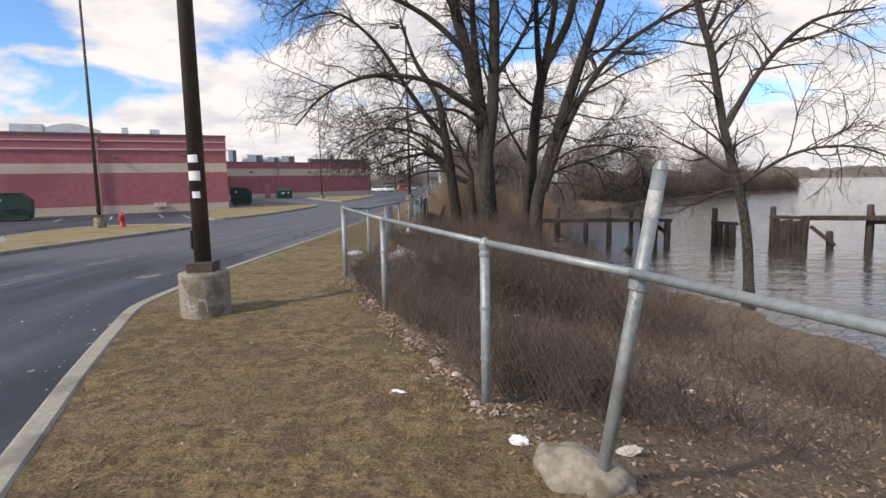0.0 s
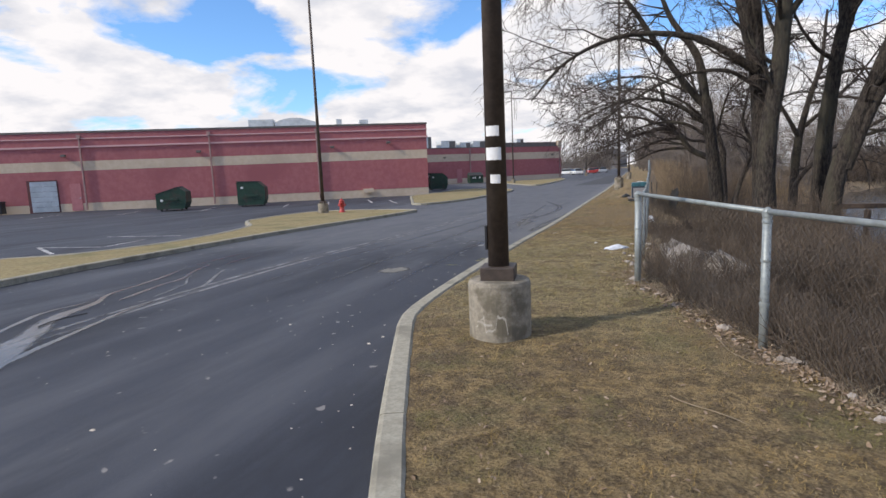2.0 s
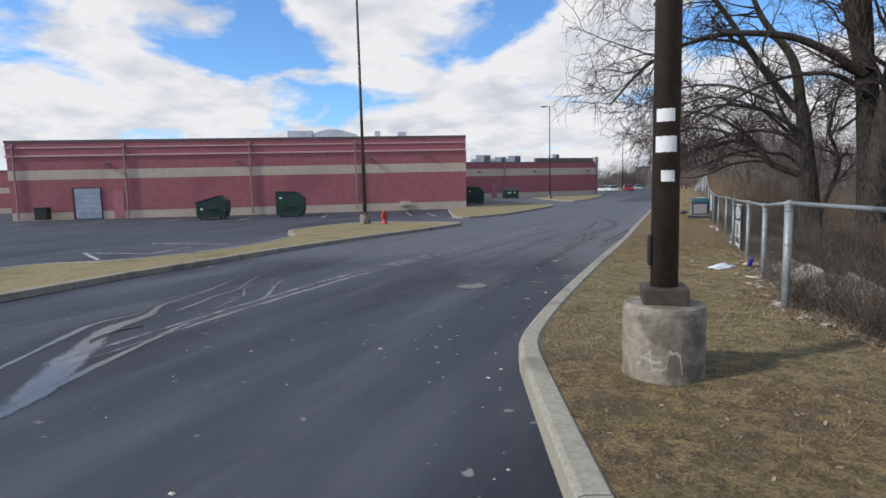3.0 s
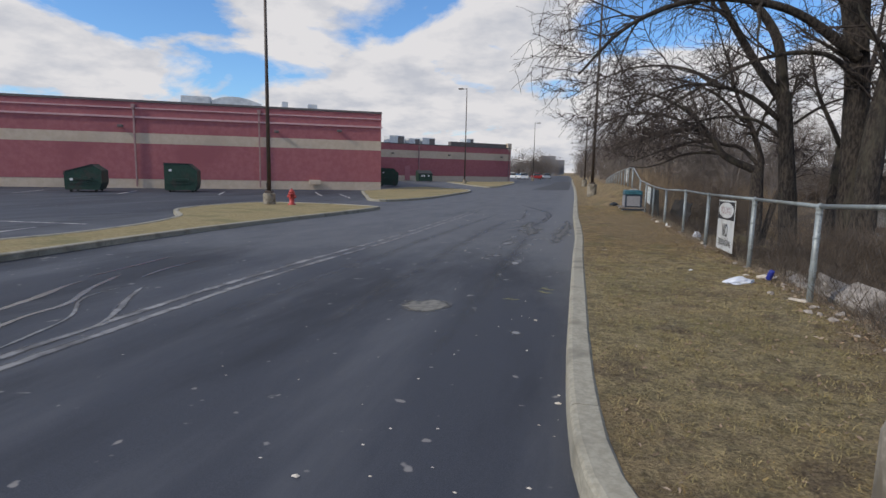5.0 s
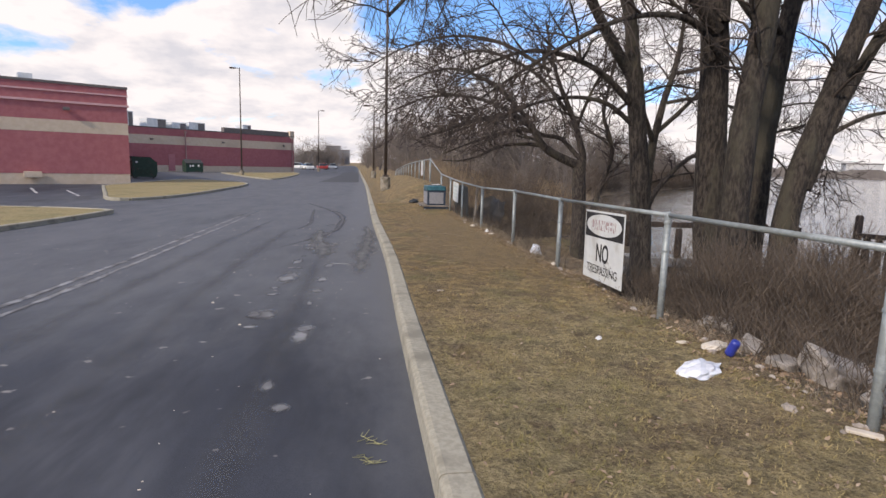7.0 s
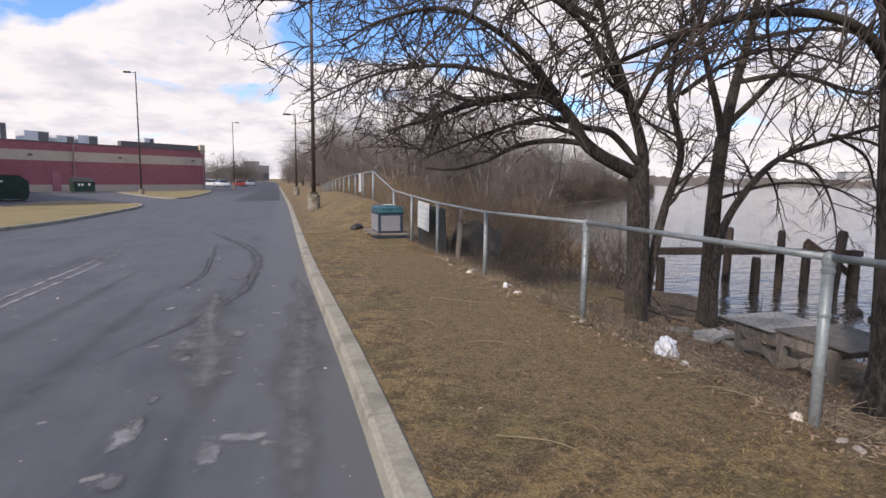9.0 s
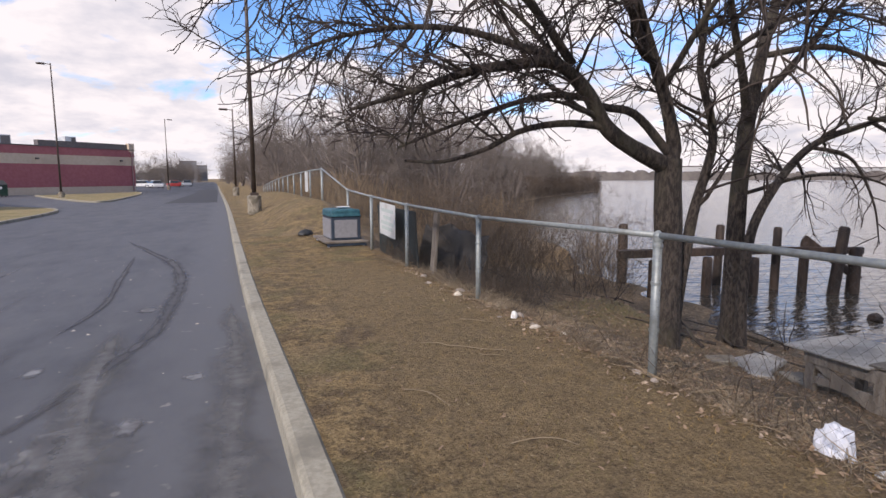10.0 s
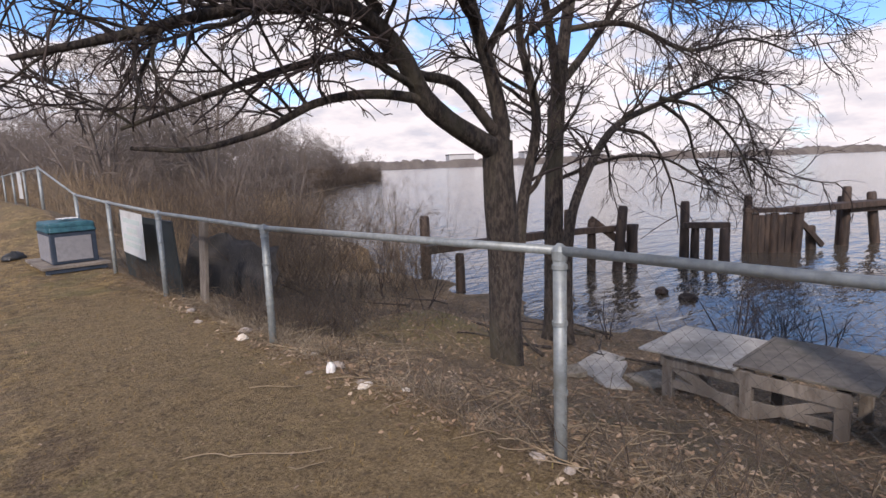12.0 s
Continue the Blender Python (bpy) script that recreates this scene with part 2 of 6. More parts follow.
# grey-brown bark, paled in its colour to paint the haze of distance
M_FARTWIG = surface("hazed_thicket_bark", (0.125, 0.104, 0.088), (0.215, 0.182, 0.156), 2.0, rough=0.95, bump=0)
M_WATER = water_material()

# ---- small builders ----


def mesh_object(name, verts, faces, mats, parent=None, label="", smooth=False):
    me = bpy.data.meshes.new(name)
    me.from_pydata([tuple(v) for v in verts], [], [tuple(f) for f in faces])
    me.update()
    if not isinstance(mats, (list, tuple)):
        mats = [mats]
    for m in mats:
        me.materials.append(m)
    if smooth:
        me.shade_smooth()
    ob = new(name, me)
    ob.parent = parent
    if label:
        ob["label"] = label
    return ob


def part(name, bm, material, parent, label="", smooth=False):
    me = bpy.data.meshes.new(name)
    bmesh.ops.recalc_face_normals(bm, faces=bm.faces[:])
    bm.to_mesh(me)
    bm.free()
    me.materials.append(material)
    if smooth:
        me.shade_smooth()
    ob = new(name, me)
    ob.parent = parent
    if label:
        ob["label"] = label
    return ob


def thing(name, m, label, category, group="", kind=""):
    ob = new(name)
    ob.matrix_basis = m
    return tagged(ob, label, category, group, kind)


def box(bm, x0, x1, y0, y1, z0, z1, bevel=0.0):
    b = bmesh.new()
    bmesh.ops.create_cube(b, size=1)
    for v in b.verts:
        v.co = (x0 + (v.co.x + 0.5) * (x1 - x0), y0 + (v.co.y + 0.5) * (y1 - y0), z0 + (v.co.z + 0.5) * (z1 - z0))
    if bevel:
        bmesh.ops.bevel(b, geom=b.edges[:], offset=bevel, segments=2, affect="EDGES", profile=0.6)
    join(bm, b)
    return bm


def join(bm, b, m=None):
    if m is not None:
        b.transform(m)
    me = bpy.data.meshes.new("tmp")
    b.to_mesh(me)
    b.free()
    bm.from_mesh(me)
    bpy.data.meshes.remove(me)


def boxed(*a, **kw):
    return box(bmesh.new(), *a, **kw)


def rod(bm, a, b, r, r2=None, sides=12, caps=True):
    a, b = Vector(a), Vector(b)
    c = bmesh.new()
    bmesh.ops.create_cone(c, cap_ends=caps, segments=sides, radius1=r, radius2=r if r2 is None else r2, depth=(b - a).length)
    m = Matrix.Translation((a + b) / 2) @ (b - a).to_track_quat("Z", "Y").to_matrix().to_4x4()
    join(bm, c, m)
    return bm


def lathe(bm, profile, sides=24):
    """A turned body about z from (radius, height) pairs."""
    rings = []
    for r, z in profile:
        rings.append([bm.verts.new((r * math.cos(6.2832 * k / sides), r * math.sin(6.2832 * k / sides), z)) for k in range(sides)])
    for a, b in zip(rings, rings[1:]):
        for k in range(sides):
            bm.faces.new((a[k], a[(k + 1) % sides], b[(k + 1) % sides], b[k]))
    bm.faces.new(rings[0][::-1])
    bm.faces.new(rings[-1])
    return bm


def smooth01(v):
    v = min(1.0, max(0.0, v))
    return v * v * (3 - 2 * v)


def spline(points, step):
    """Even points along a Catmull-Rom curve through the given ones."""
    p = [Vector(q) for q in points]
    p = [p[0] * 2 - p[1]] + p + [p[-1] * 2 - p[-2]]
    out = []
    for a, b, c, d in zip(p, p[1:], p[2:], p[3:]):
        n = max(1, int((c - b).length / step))
        for k in range(n):
            t = k / n
            out.append(0.5 * ((2 * b) + (c - a) * t + (2 * a - 5 * b + 4 * c - d) * t * t + (3 * b - a - 3 * c + d) * t ** 3))
    out.append(p[-2])
    return out


# ---- lie of the land ----
CURB = [(6.5, -14), (3.0, -7), (0.55, -1.9), (-0.95, 1.3), (-1.93, 3.4), (-2.51, 4.7), (-2.92, 5.65), (-3.5, 7.1), (-3.75, 7.8), (-3.83, 8.5), (-3.87, 9.5), (-3.89, 10.7),
        (-3.93, 14.3), (-3.95, 18.2), (-4.1, 24), (-4.2, 30), (-4.42, 45), (-4.75, 60), (-6.0, 110), (-8, 200), (-12, 320)]
curb_line = spline([(x, y, 0) for x, y in CURB], 0.25)
curb_y = np.array([p.y for p in curb_line])
curb_x = np.array([p.x for p in curb_line])


def curb_at(y):
    return float(np.interp(y, curb_y, curb_x))


def base_z(y):
    return -0.17 * min(1, max(0, (y - 11) / 14)) - 0.07 * min(1, max(0, (y - 25) / 15))


def road_z(x, y):
    return base_z(y) - 0.13 - 0.028 * min(7.5, max(0, -x - 5))


FENCE_X = ([-30, 1.9, 3.8, 4.85, 7.45, 9.8, 11.8, 30, 400], [9.0, 1.73, 0.885, 0.31, -0.68, -1.6, -1.56, -1.6, -1.6])
SHORE_X = ([-60, 5, 9.6, 11.8, 15, 18.1, 21.3, 23.2, 28, 34, 42, 48, 55, 65, 80, 95, 106, 110, 118, 140, 180, 400], [8.6, 7.6, 6.3, 6.1, 5.4, 4.8, 4.1, 4.1, 4.8, 5.2, 7, 10, 14, 20, 33, 48, 61, 62, 50, 34, 30, 60])
WATER_Z = -1.3


def fence_at(y):
    return float(np.interp(y, *FENCE_X))


def shore_at(y):
    return float(np.interp(y, *SHORE_X))


def hill(x, y):
    return 0.78 * smooth01((y - 29.2) / 4.7) * smooth01((x + 3.9) / 2.2) * (1 - 0.6 * smooth01((y - 45) / 25))


def ground_z(x, y):
    cx = curb_at(y) + 0.045
    if x < cx:
        return road_z(x, y) - 0.35
    z = base_z(y) + hill(x, y)
    fx, sx = fence_at(y), shore_at(y)
    if x > fx:
        t = (x - fx) / max(0.5, sx - fx)
        u = min(t, 1.0)
        land = z + (WATER_Z - z) * (1 - (1 - u) ** (1.25 + 0.4 * smooth01((y - 14) / 3)))
        if y > 30:
            flat = -0.75 + 0.35 * noise.noise((x * 0.2, y * 0.2, 3.0))
            land = max(land, min(z, flat) * (1 - smooth01((u - 0.94) / 0.06)) + WATER_Z * smooth01((u - 0.94) / 0.06))
        if t > 1:
            land = WATER_Z - min(1.2, (x - sx) * 0.25)
        land += 0.34 * math.exp(-((x - 0.7) / 0.75) ** 2 - ((y - 22.9) / 0.8) ** 2)
        land += 0.62 * math.exp(-((x - 1.5) / 0.8) ** 2 - ((y - 15.6) / 0.9) ** 2)
        land += 0.07 * noise.noise((x * 0.9, y * 0.9, 0)) * smooth01((x - fx) / 1.0)
        return land
    rel = 0.014 * noise.noise((x * 2.1, y * 2.1, 0)) + 0.016 * noise.noise((x * 6.5, y * 6.5, 2))
    return z + rel * smooth01((x - cx) / 0.3)
# ---- large structure ----


def grid_mesh(name, xs, ys, zf, material):
    nx, ny = len(xs), len(ys)
    verts = [(x, y, zf(x, y)) for y in ys for x in xs]
    faces = [(j * nx + i, j * nx + i + 1, (j + 1) * nx + i + 1, (j + 1) * nx + i) for j in range(ny - 1) for i in range(nx - 1)]
    return mesh_object(name, verts, faces, material, smooth=True)


def spread(lo, hi, step, far_lo, far_hi, growth=1.28):
    mid = list(np.arange(lo, hi, step))
    out, d, v = [], step, hi
    while v < far_hi:
        out.append(v)
        d *= growth
        v += d
    out.append(far_hi)
    left, d, v = [], step, lo
    while v > far_lo:
        d *= growth
        v -= d
        left.append(max(v, far_lo))
    return left[::-1] + mid + out



def olive(y):
    """Where the lawn keeps some green, along the walk."""
    return smooth01((y - 6.5) / 2.5) * (1 - smooth01((y - 13) / 4))


gx = [v for v in spread(-4.6, 7.0, 0.11, -2500, 7, 1.25) if v < 7] + spread(7.0, 70.0, 1.6, 7, 900, 1.25)
gy = [v for v in spread(0.0, 40.0, 0.13, -900, 40, 1.25) if v < 40] + spread(40.0, 125.0, 1.6, 40, 2500, 1.25)
ground = grid_mesh("ground", gx, gy, ground_z, M_GROUND)
tagged(ground, "dormant tan winter grass sloping down to a leaf-strewn riverbank", "ground", kind="structure")
cover = ground.data.color_attributes.new("cover", "FLOAT_COLOR", "POINT")
vals = np.zeros((len(ground.data.vertices), 4), dtype=np.float32)
for i, v in enumerate(ground.data.vertices):
    x, y, _ = v.co
    n = noise.noise((x * 0.7, y * 0.7, 5))
    lit = smooth01((x - fence_at(y) + 0.35 + 0.2 * n) / 0.5)
    dirt = smooth01((y - 15.5 + 2 * n) / 3.5) * (1 - smooth01((y - 23 + 2 * n) / 5)) * smooth01((x + 3.7 + 0.5 * n) / 1.0)
    dirt = max(dirt * 0.95, 0.55 * smooth01((n - 0.15) / 0.3) * (1 - smooth01((y - 9) / 4)))
    vals[i] = (lit, dirt, math.exp(-((x - 0.6) / 0.9) ** 2 - ((y - 22.8) / 0.9) ** 2) + 0.8 * math.exp(-((x - 1.5) / 0.9) ** 2 - ((y - 15.5) / 1.0) ** 2), 0.75 * olive(y + 1.5 * n))
cover.data.foreach_set("color", vals.ravel())

# asphalt: one sheet from the curb line leftwards
ry = [-40, -25] + list(np.arange(-14, 60, 0.5)) + list(np.arange(60, 320, 5.0))
rs = [0, 0.5, 1, 2, 3, 4, 6, 8, 12, 16, 24, 40, 70, 120, 200]
rv, rf = [], []
for y in ry:
    cx = curb_at(max(y, -14)) + 0.02
    for s in rs:
        rv.append((cx - s, y, road_z(cx - s, y)))
for j in range(len(ry) - 1):
    for i in range(len(rs) - 1):
        a = j * len(rs) + i
        rf.append((a, a + len(rs), a + len(rs) + 1, a + 1))
road = mesh_object("road", rv, rf, M_ASPHALT, smooth=True)
dust = []
for v in road.data.vertices:
    x, y, _ = v.co
    d = 0.75 * smooth01((y - 10.3) / 6.5) * (1 - 0.6 * smooth01((y - 60) / 60))
    d += 0.45 * smooth01((y - 8) / 4) * smooth01((x - curb_at(max(y, -14)) + 0.9) / 0.8)
    d += 0.35 * smooth01((-x - 12.5) / 4) * smooth01((y - 42) / 12) - 0.5 * smooth01((-x - 14) / 6) * (1 - smooth01((y - 60) / 30))
    dust.append(d - 0.1)
road.data.attributes.new("dust", "FLOAT", "POINT").data.foreach_set("value", np.array(dust, dtype=np.float32))
tagged(road, "worn dark grey asphalt service road and parking lot", "road", kind="structure")

wxs, wys = [-20, 3, 60, 400, 2400], [-600, 0, 60, 300, 2400]
wv = [(x, y, WATER_Z) for y in wys for x in wxs]
wf = [(j * 5 + i, j * 5 + i + 1, (j + 1) * 5 + i + 1, (j + 1) * 5 + i) for j in range(4) for i in range(4)]
water = tagged(mesh_object("water", wv, wf, M_WATER), "rippled brown river reflecting a blue cloudy sky", "water", kind="structure")


def swept_curb(name, line, width, top, parent, material, length=3.0, z_of=None):
    """Cast kerb in pieces along a line, its road edge on the line; each piece is a mesh of its own."""
    pts = [Vector((p[0], p[1], 0)) for p in line]
    run, pieces, cur = 0.0, [], [pts[0]]
    for a, b in zip(pts, pts[1:]):
        run += (b - a).length
        cur.append(b)
        if run >= length:
            pieces.append(cur)
            cur, run = [b], 0.0
    if len(cur) > 1:
        pieces.append(cur)
    for seg in pieces:
        verts, faces = [], []
        n = len(seg)
        for k, p in enumerate(seg):
            t = (seg[min(k + 1, n - 1)] - seg[max(k - 1, 0)]).normalized()
            s = Vector((t.y, -t.x, 0))
            if k == 0:
                p = p + t * 0.006
            if k == n - 1:
                p = p - t * 0.006
            zt = (z_of or (lambda x, y: base_z(y)))(p.x, p.y) + top
            prof = [(0.0, -0.35), (0.012, -0.025), (0.022, -0.008), (0.045, 0.0), (width - 0.02, 0.0), (width, -0.02), (width, -0.35)]
            for o, z in prof:
                q = p + s * o
                verts.append((q.x, q.y, zt + z))
        m = 7
        for k in range(n - 1):
            for i in range(m - 1):
                a = k * m + i
                faces.append((a, a + 1, a + m + 1, a + m))
        faces.append(tuple(range(m - 1, -1, -1)))
        faces.append(tuple((n - 1) * m + i for i in range(m)))
        mesh_object(name, verts, faces, material, parent)


curb = thing("curb", pose(0, 0, 0), "pale grey cast concrete kerb along the grass verge", "curb", kind="structure")
swept_curb("curb_segment", [p for p in curb_line if p.y < 130], 0.175, 0.018, curb, M_CURB)


def grass_island(name, outline, label):
    """A kerbed raised bed of grass in the asphalt."""
    line = spline([(x, y, 0) for x, y in outline] + [(*outline[0], 0)], 0.4)
    top = tagged(new(name), label, "grass island", kind="structure")
    bm = bmesh.new()
    vs = [bm.verts.new((p.x, p.y, 0)) for p in line[:-1]]
    bm.faces.new(vs)
    bmesh.ops.triangulate(bm, faces=bm.faces[:])
    bmesh.ops.subdivide_edges(bm, edges=bm.edges[:], cuts=2, use_grid_fill=True)
    for v in bm.verts:
        v.co.z = road_z(v.co.x, v.co.y) + 0.11 + 0.02 * noise.noise((v.co.x, v.co.y, 0))
    part("turf", bm, M_TURF, top)
    swept_curb("curb_segment", line, 0.17, 0.13, top, M_CURB, 3.0, road_z)
    return top


M_TURF = surface("dry_turf", (0.20, 0.155, 0.065), (0.30, 0.24, 0.115), 12, (0.17, 0.15, 0.06), 0.8, 0.95, 0.8, 0.03)
grass_island("island", [(-11.7, 3.5), (-13.2, 3.2), (-15.6, 8), (-16.0, 11.4), (-14.8, 12.8), (-14.4, 15.8), (-15.6, 20.0), (-18.2, 23.5), (-18.2, 28.4), (-15.4, 29.3), (-12.5, 28.7), (-12.15, 27.4), (-12.35, 24.5), (-12.6, 21), (-12.7, 17.0), (-12.5, 13), (-12.2, 9)],
             "kerbed island of dry tan grass between road and parking lot")
grass_island("island", [(-19.8, 45.5), (-16.9, 39), (-14.7, 34.5), (-13.35, 36.6), (-12.95, 43), (-13.1, 52), (-15.0, 56), (-19.2, 58)], "kerbed bed of dry grass beside the pink building")
grass_island("island", [(-23, 86), (-18, 74), (-13.6, 66), (-13.3, 76), (-14.0, 90), (-15.6, 98), (-17.5, 93)], "kerbed strip of dry grass in front of the farther wing")


def laid(name, outline, material, lift, label, category="road marking"):
    """A thin painted or patched area laid on the asphalt."""
    bm = bmesh.new()
    bm.faces.new([bm.verts.new((x, y, 0)) for x, y in outline])
    bmesh.ops.triangulate(bm, faces=bm.faces[:])
    bmesh.ops.subdivide_edges(bm, edges=bm.edges[:], cuts=3, use_grid_fill=True)
    for v in bm.verts:
        v.co.z = road_z(v.co.x, v.co.y) + lift
    return tagged(part(name, bm, material, None), label, category, kind="structure")


# ---- buildings ----


def storehouse(name, a, c, depth, z0, z1, label, bands, spouts, lamps, coping=0.12):
    """A flat-roofed block-walled building; its front runs from a to c, at local x 0..length, y 0."""
    a, c = Vector((*a, 0)), Vector((*c, 0))
    length = (c - a).length
    ang = math.degrees(math.atan2(c.y - a.y, c.x - a.x))
    top = thing(name, pose(a.x, a.y, z0, 0, 0, ang), label, "building")
    h = z1 - z0
    for nm, lo, hi, proud, mt in bands:
        hi = min(hi, h)
        part(nm, boxed(-proud, length + proud, -proud, depth, lo, hi), mt, top)
    part("coping", boxed(-0.08, length + 0.08, -0.08, depth, h, h + coping), M_COPING, top, "dark metal coping")
    part("roof", boxed(0.25, length - 0.25, 0.25, depth - 0.2, h + coping - 0.02, h + coping + 0.02), M_WALLGREY, top)
    for s in spouts:
        bm = boxed(s - 0.06, s + 0.06, -0.18, -0.07, 0.1, h - 0.15, bevel=0.015)
        box(bm, s - 0.13, s + 0.13, -0.24, -0.05, h - 0.45, h - 0.15, bevel=0.02)
        part("downspout", bm, M_SPOUT, top, "pale painted downspout")
    for s, z in lamps:
        bm = boxed(s - 0.18, s + 0.18, -0.28, -0.06, z, z + 0.2, bevel=0.04)
        part("wall_light", bm, M_COPING, top, "dark wall-pack light")
    return top, length, h


M_SPOUT = surface("dull_rose_paint", (0.33, 0.20, 0.19), (0.40, 0.26, 0.24), 4, rough=0.6, bump=0)
bld1, L1, H1 = storehouse("store_building", (-51.3, 31.3), (-20.13, 50.05), 45, -0.55, 5.58,
                          "rose-pink block building with cream bands and flat roof",
                          [("base_course", -0.3, 0.64, 0.0, M_TAN), ("lower_wall", 0.64, 3.2, 0.012, M_PINK), ("band", 3.2, 3.95, 0.02, M_TAN), ("upper_wall", 3.95, 5.0, 0.012, M_PINK),
                           ("trim", 5.0, 5.13, 0.10, M_LIGHT_TRIM), ("frieze", 5.13, 5.66, 0.03, M_PINK), ("trim", 5.66, 5.75, 0.08, M_LIGHT_TRIM), ("parapet", 5.75, 9, 0.04, M_PINK)],
                          [0.5, 8.64, 18.33, 26.92], [(7.4, 4.3), (17.45, 4.3), (28.2, 4.3), (33.0, 4.55)], coping=0.16)
bld2, L2, H2 = storehouse("store_building", (-40.65, 75.9), (-16.1, 102.26), 40, -0.5, 4.9,
                          "lower rose-pink wing with a cream band and roof units",
                          [("base_course", -0.3, 0.75, 0.0, M_TAN), ("lower_wall", 0.75, 3.4, 0.012, M_PINK), ("band", 3.4, 4.5, 0.02, M_TAN), ("upper_wall", 4.5, 9, 0.012, M_PINK)],
                          [18.0, 35.6], [(13.5, 3.9), (23.5, 3.9), (34.0, 3.9)])
bld3, _, _ = storehouse("store_building", (-92, 40.0), (-56, 60.0), 30, -0.5, 4.6, "pink block building standing farther back", [("base_course", -0.3, 0.6, 0.0, M_TAN), ("lower_wall", 0.6, 2.4, 0.012, M_PINK), ("band", 2.4, 3.1, 0.02, M_TAN), ("upper_wall", 3.1, 9, 0.012, M_PINK)], [], [])


# ---- chain-link fence ----


def wire_panel(a, b, ha, hb, za, zb, pitch=0.075, r=0.0009):
    """Diagonal wires of one bay between two posts, as three-sided rods. z: ground, h: top."""
    a, b = Vector((*a, 0)), Vector((*b, 0))
    run = (b - a).length
    verts, faces = [], []
    d = (b - a) / run
    side = Vector((-d.y, d.x, 0))

    def lo(s):
        return za + (zb - za) * s / run

    def hi(s):
        return ha + (hb - ha) * s / run

    hgt = max(ha - za, hb - zb)
    for sgn in (1, -1):
        s0 = -hgt if sgn > 0 else 0.0
        while s0 < run + (0 if sgn > 0 else hgt):
            s1 = s0 + sgn * hgt
            k0, k1 = 0.0, 1.0
            for lim_lo, lim_hi in ((0.0, run),):
                if s1 > s0:
                    k0, k1 = max(k0, (lim_lo - s0) / (s1 - s0)), min(k1, (lim_hi - s0) / (s1 - s0))
                else:
                    k0, k1 = max(k0, (lim_hi - s0) / (s1 - s0)), min(k1, (lim_lo - s0) / (s1 - s0))
            if k1 - k0 > 0.02:
                ends = []
                for k in (k0, k1):
                    s = s0 + (s1 - s0) * k
                    ends.append(a + d * s + Vector((0, 0, lo(s) + (hi(s) - lo(s)) * k)) + side * (0.004 * sgn))
                base = len(verts)
                up = Vector((0, 0, 1))
                along = (ends[1] - ends[0]).normalized()
                u = along.cross(side).normalized()
                for e in ends:
                    for c in range(3):
                        an = c * 2.0944
                        verts.append(e + side * (r * math.cos(an)) + u * (r * math.sin(an)))
                for c in range(3):
                    faces.append((base + c, base + (c + 1) % 3, base + 3 + (c + 1) % 3, base + 3 + c))
            s0 += pitch
    return verts, faces


FENCE_POSTS = [(1.73, 1.9, -0.15, 0.95), (0.885, 3.8, -0.03, 0.975), (0.31, 4.85, -0.02, 1.0), (-0.68, 7.46, 0.02, 0.99), (-1.6, 9.83, 0.0, 1.02), (-1.57, 11.84, -0.01, 0.92), (-1.55, 14.09, -0.05, 0.89),
               (-1.57, 16.9, -0.08, 0.85), (-1.55, 19.5, -0.1, 0.84), (-1.59, 22.32, -0.13, 0.78), (-1.61, 25.05, -0.16, 0.8), (-1.6, 27.5, -0.16, 0.86), (-1.6, 29.9, -0.08, 0.94), (-1.6, 33.9, 0.5, 1.5)]
FENCE_POSTS += [(-1.6, 33.9 + 2.75 * k, ground_z(-1.62, 33.9 + 2.75 * k), 1.5 - 0.014 * k * k * 0.35 - 0.02 * k) for k in range(1, 13)]
fence = thing("chain_link_fence", pose(0, 0, 0), "galvanised chain-link fence with round posts and a top rail", "fence")


def fence_post(x, y, z0, z1, r):
    bm = rod(bmesh.new(), (x, y, z0 - 0.25), (x, y, z1), r, sides=14)
    post = part("post", bm, M_GALV, fence, smooth=True)
    cap = lathe(bmesh.new(), [(r + 0.004, -0.03), (r + 0.006, 0.01), (r * 0.8, 0.03), (r * 0.3, 0.042)], 14)
    cap.transform(Matrix.Translation((x, y, z1)))
    part("cap", cap, M_GALV, post)
    for z in (0.3, 0.62, z1 - z0 - 0.07):
        part("band", rod(bmesh.new(), (x, y, z0 + z), (x, y, z0 + z + 0.018), r + 0.005, sides=14), M_GALV, post)


for k, (x, y, z0, z1) in enumerate(FENCE_POSTS):
    if k != 1:
        fence_post(x, y, z0, z1, 0.037 if k in (4, 13) else 0.03)
for (x0, y0, a0, a1), (x1, y1, b0, b1) in zip(FENCE_POSTS, FENCE_POSTS[1:]):
    part("rail", rod(bmesh.new(), (x0, y0, a1 + 0.01), (x1, y1, b1 + 0.01), 0.021, sides=12), M_GALV, fence, smooth=True)
    v, f = wire_panel((x0, y0), (x1, y1), a1, b1, a0, b0, 0.062 if y0 < 30 else 0.12, 0.00068 if y0 < 9 else 0.0006)
    mesh_object("chain_link", v, f, M_WIRE, fence, "grey diamond wire mesh")

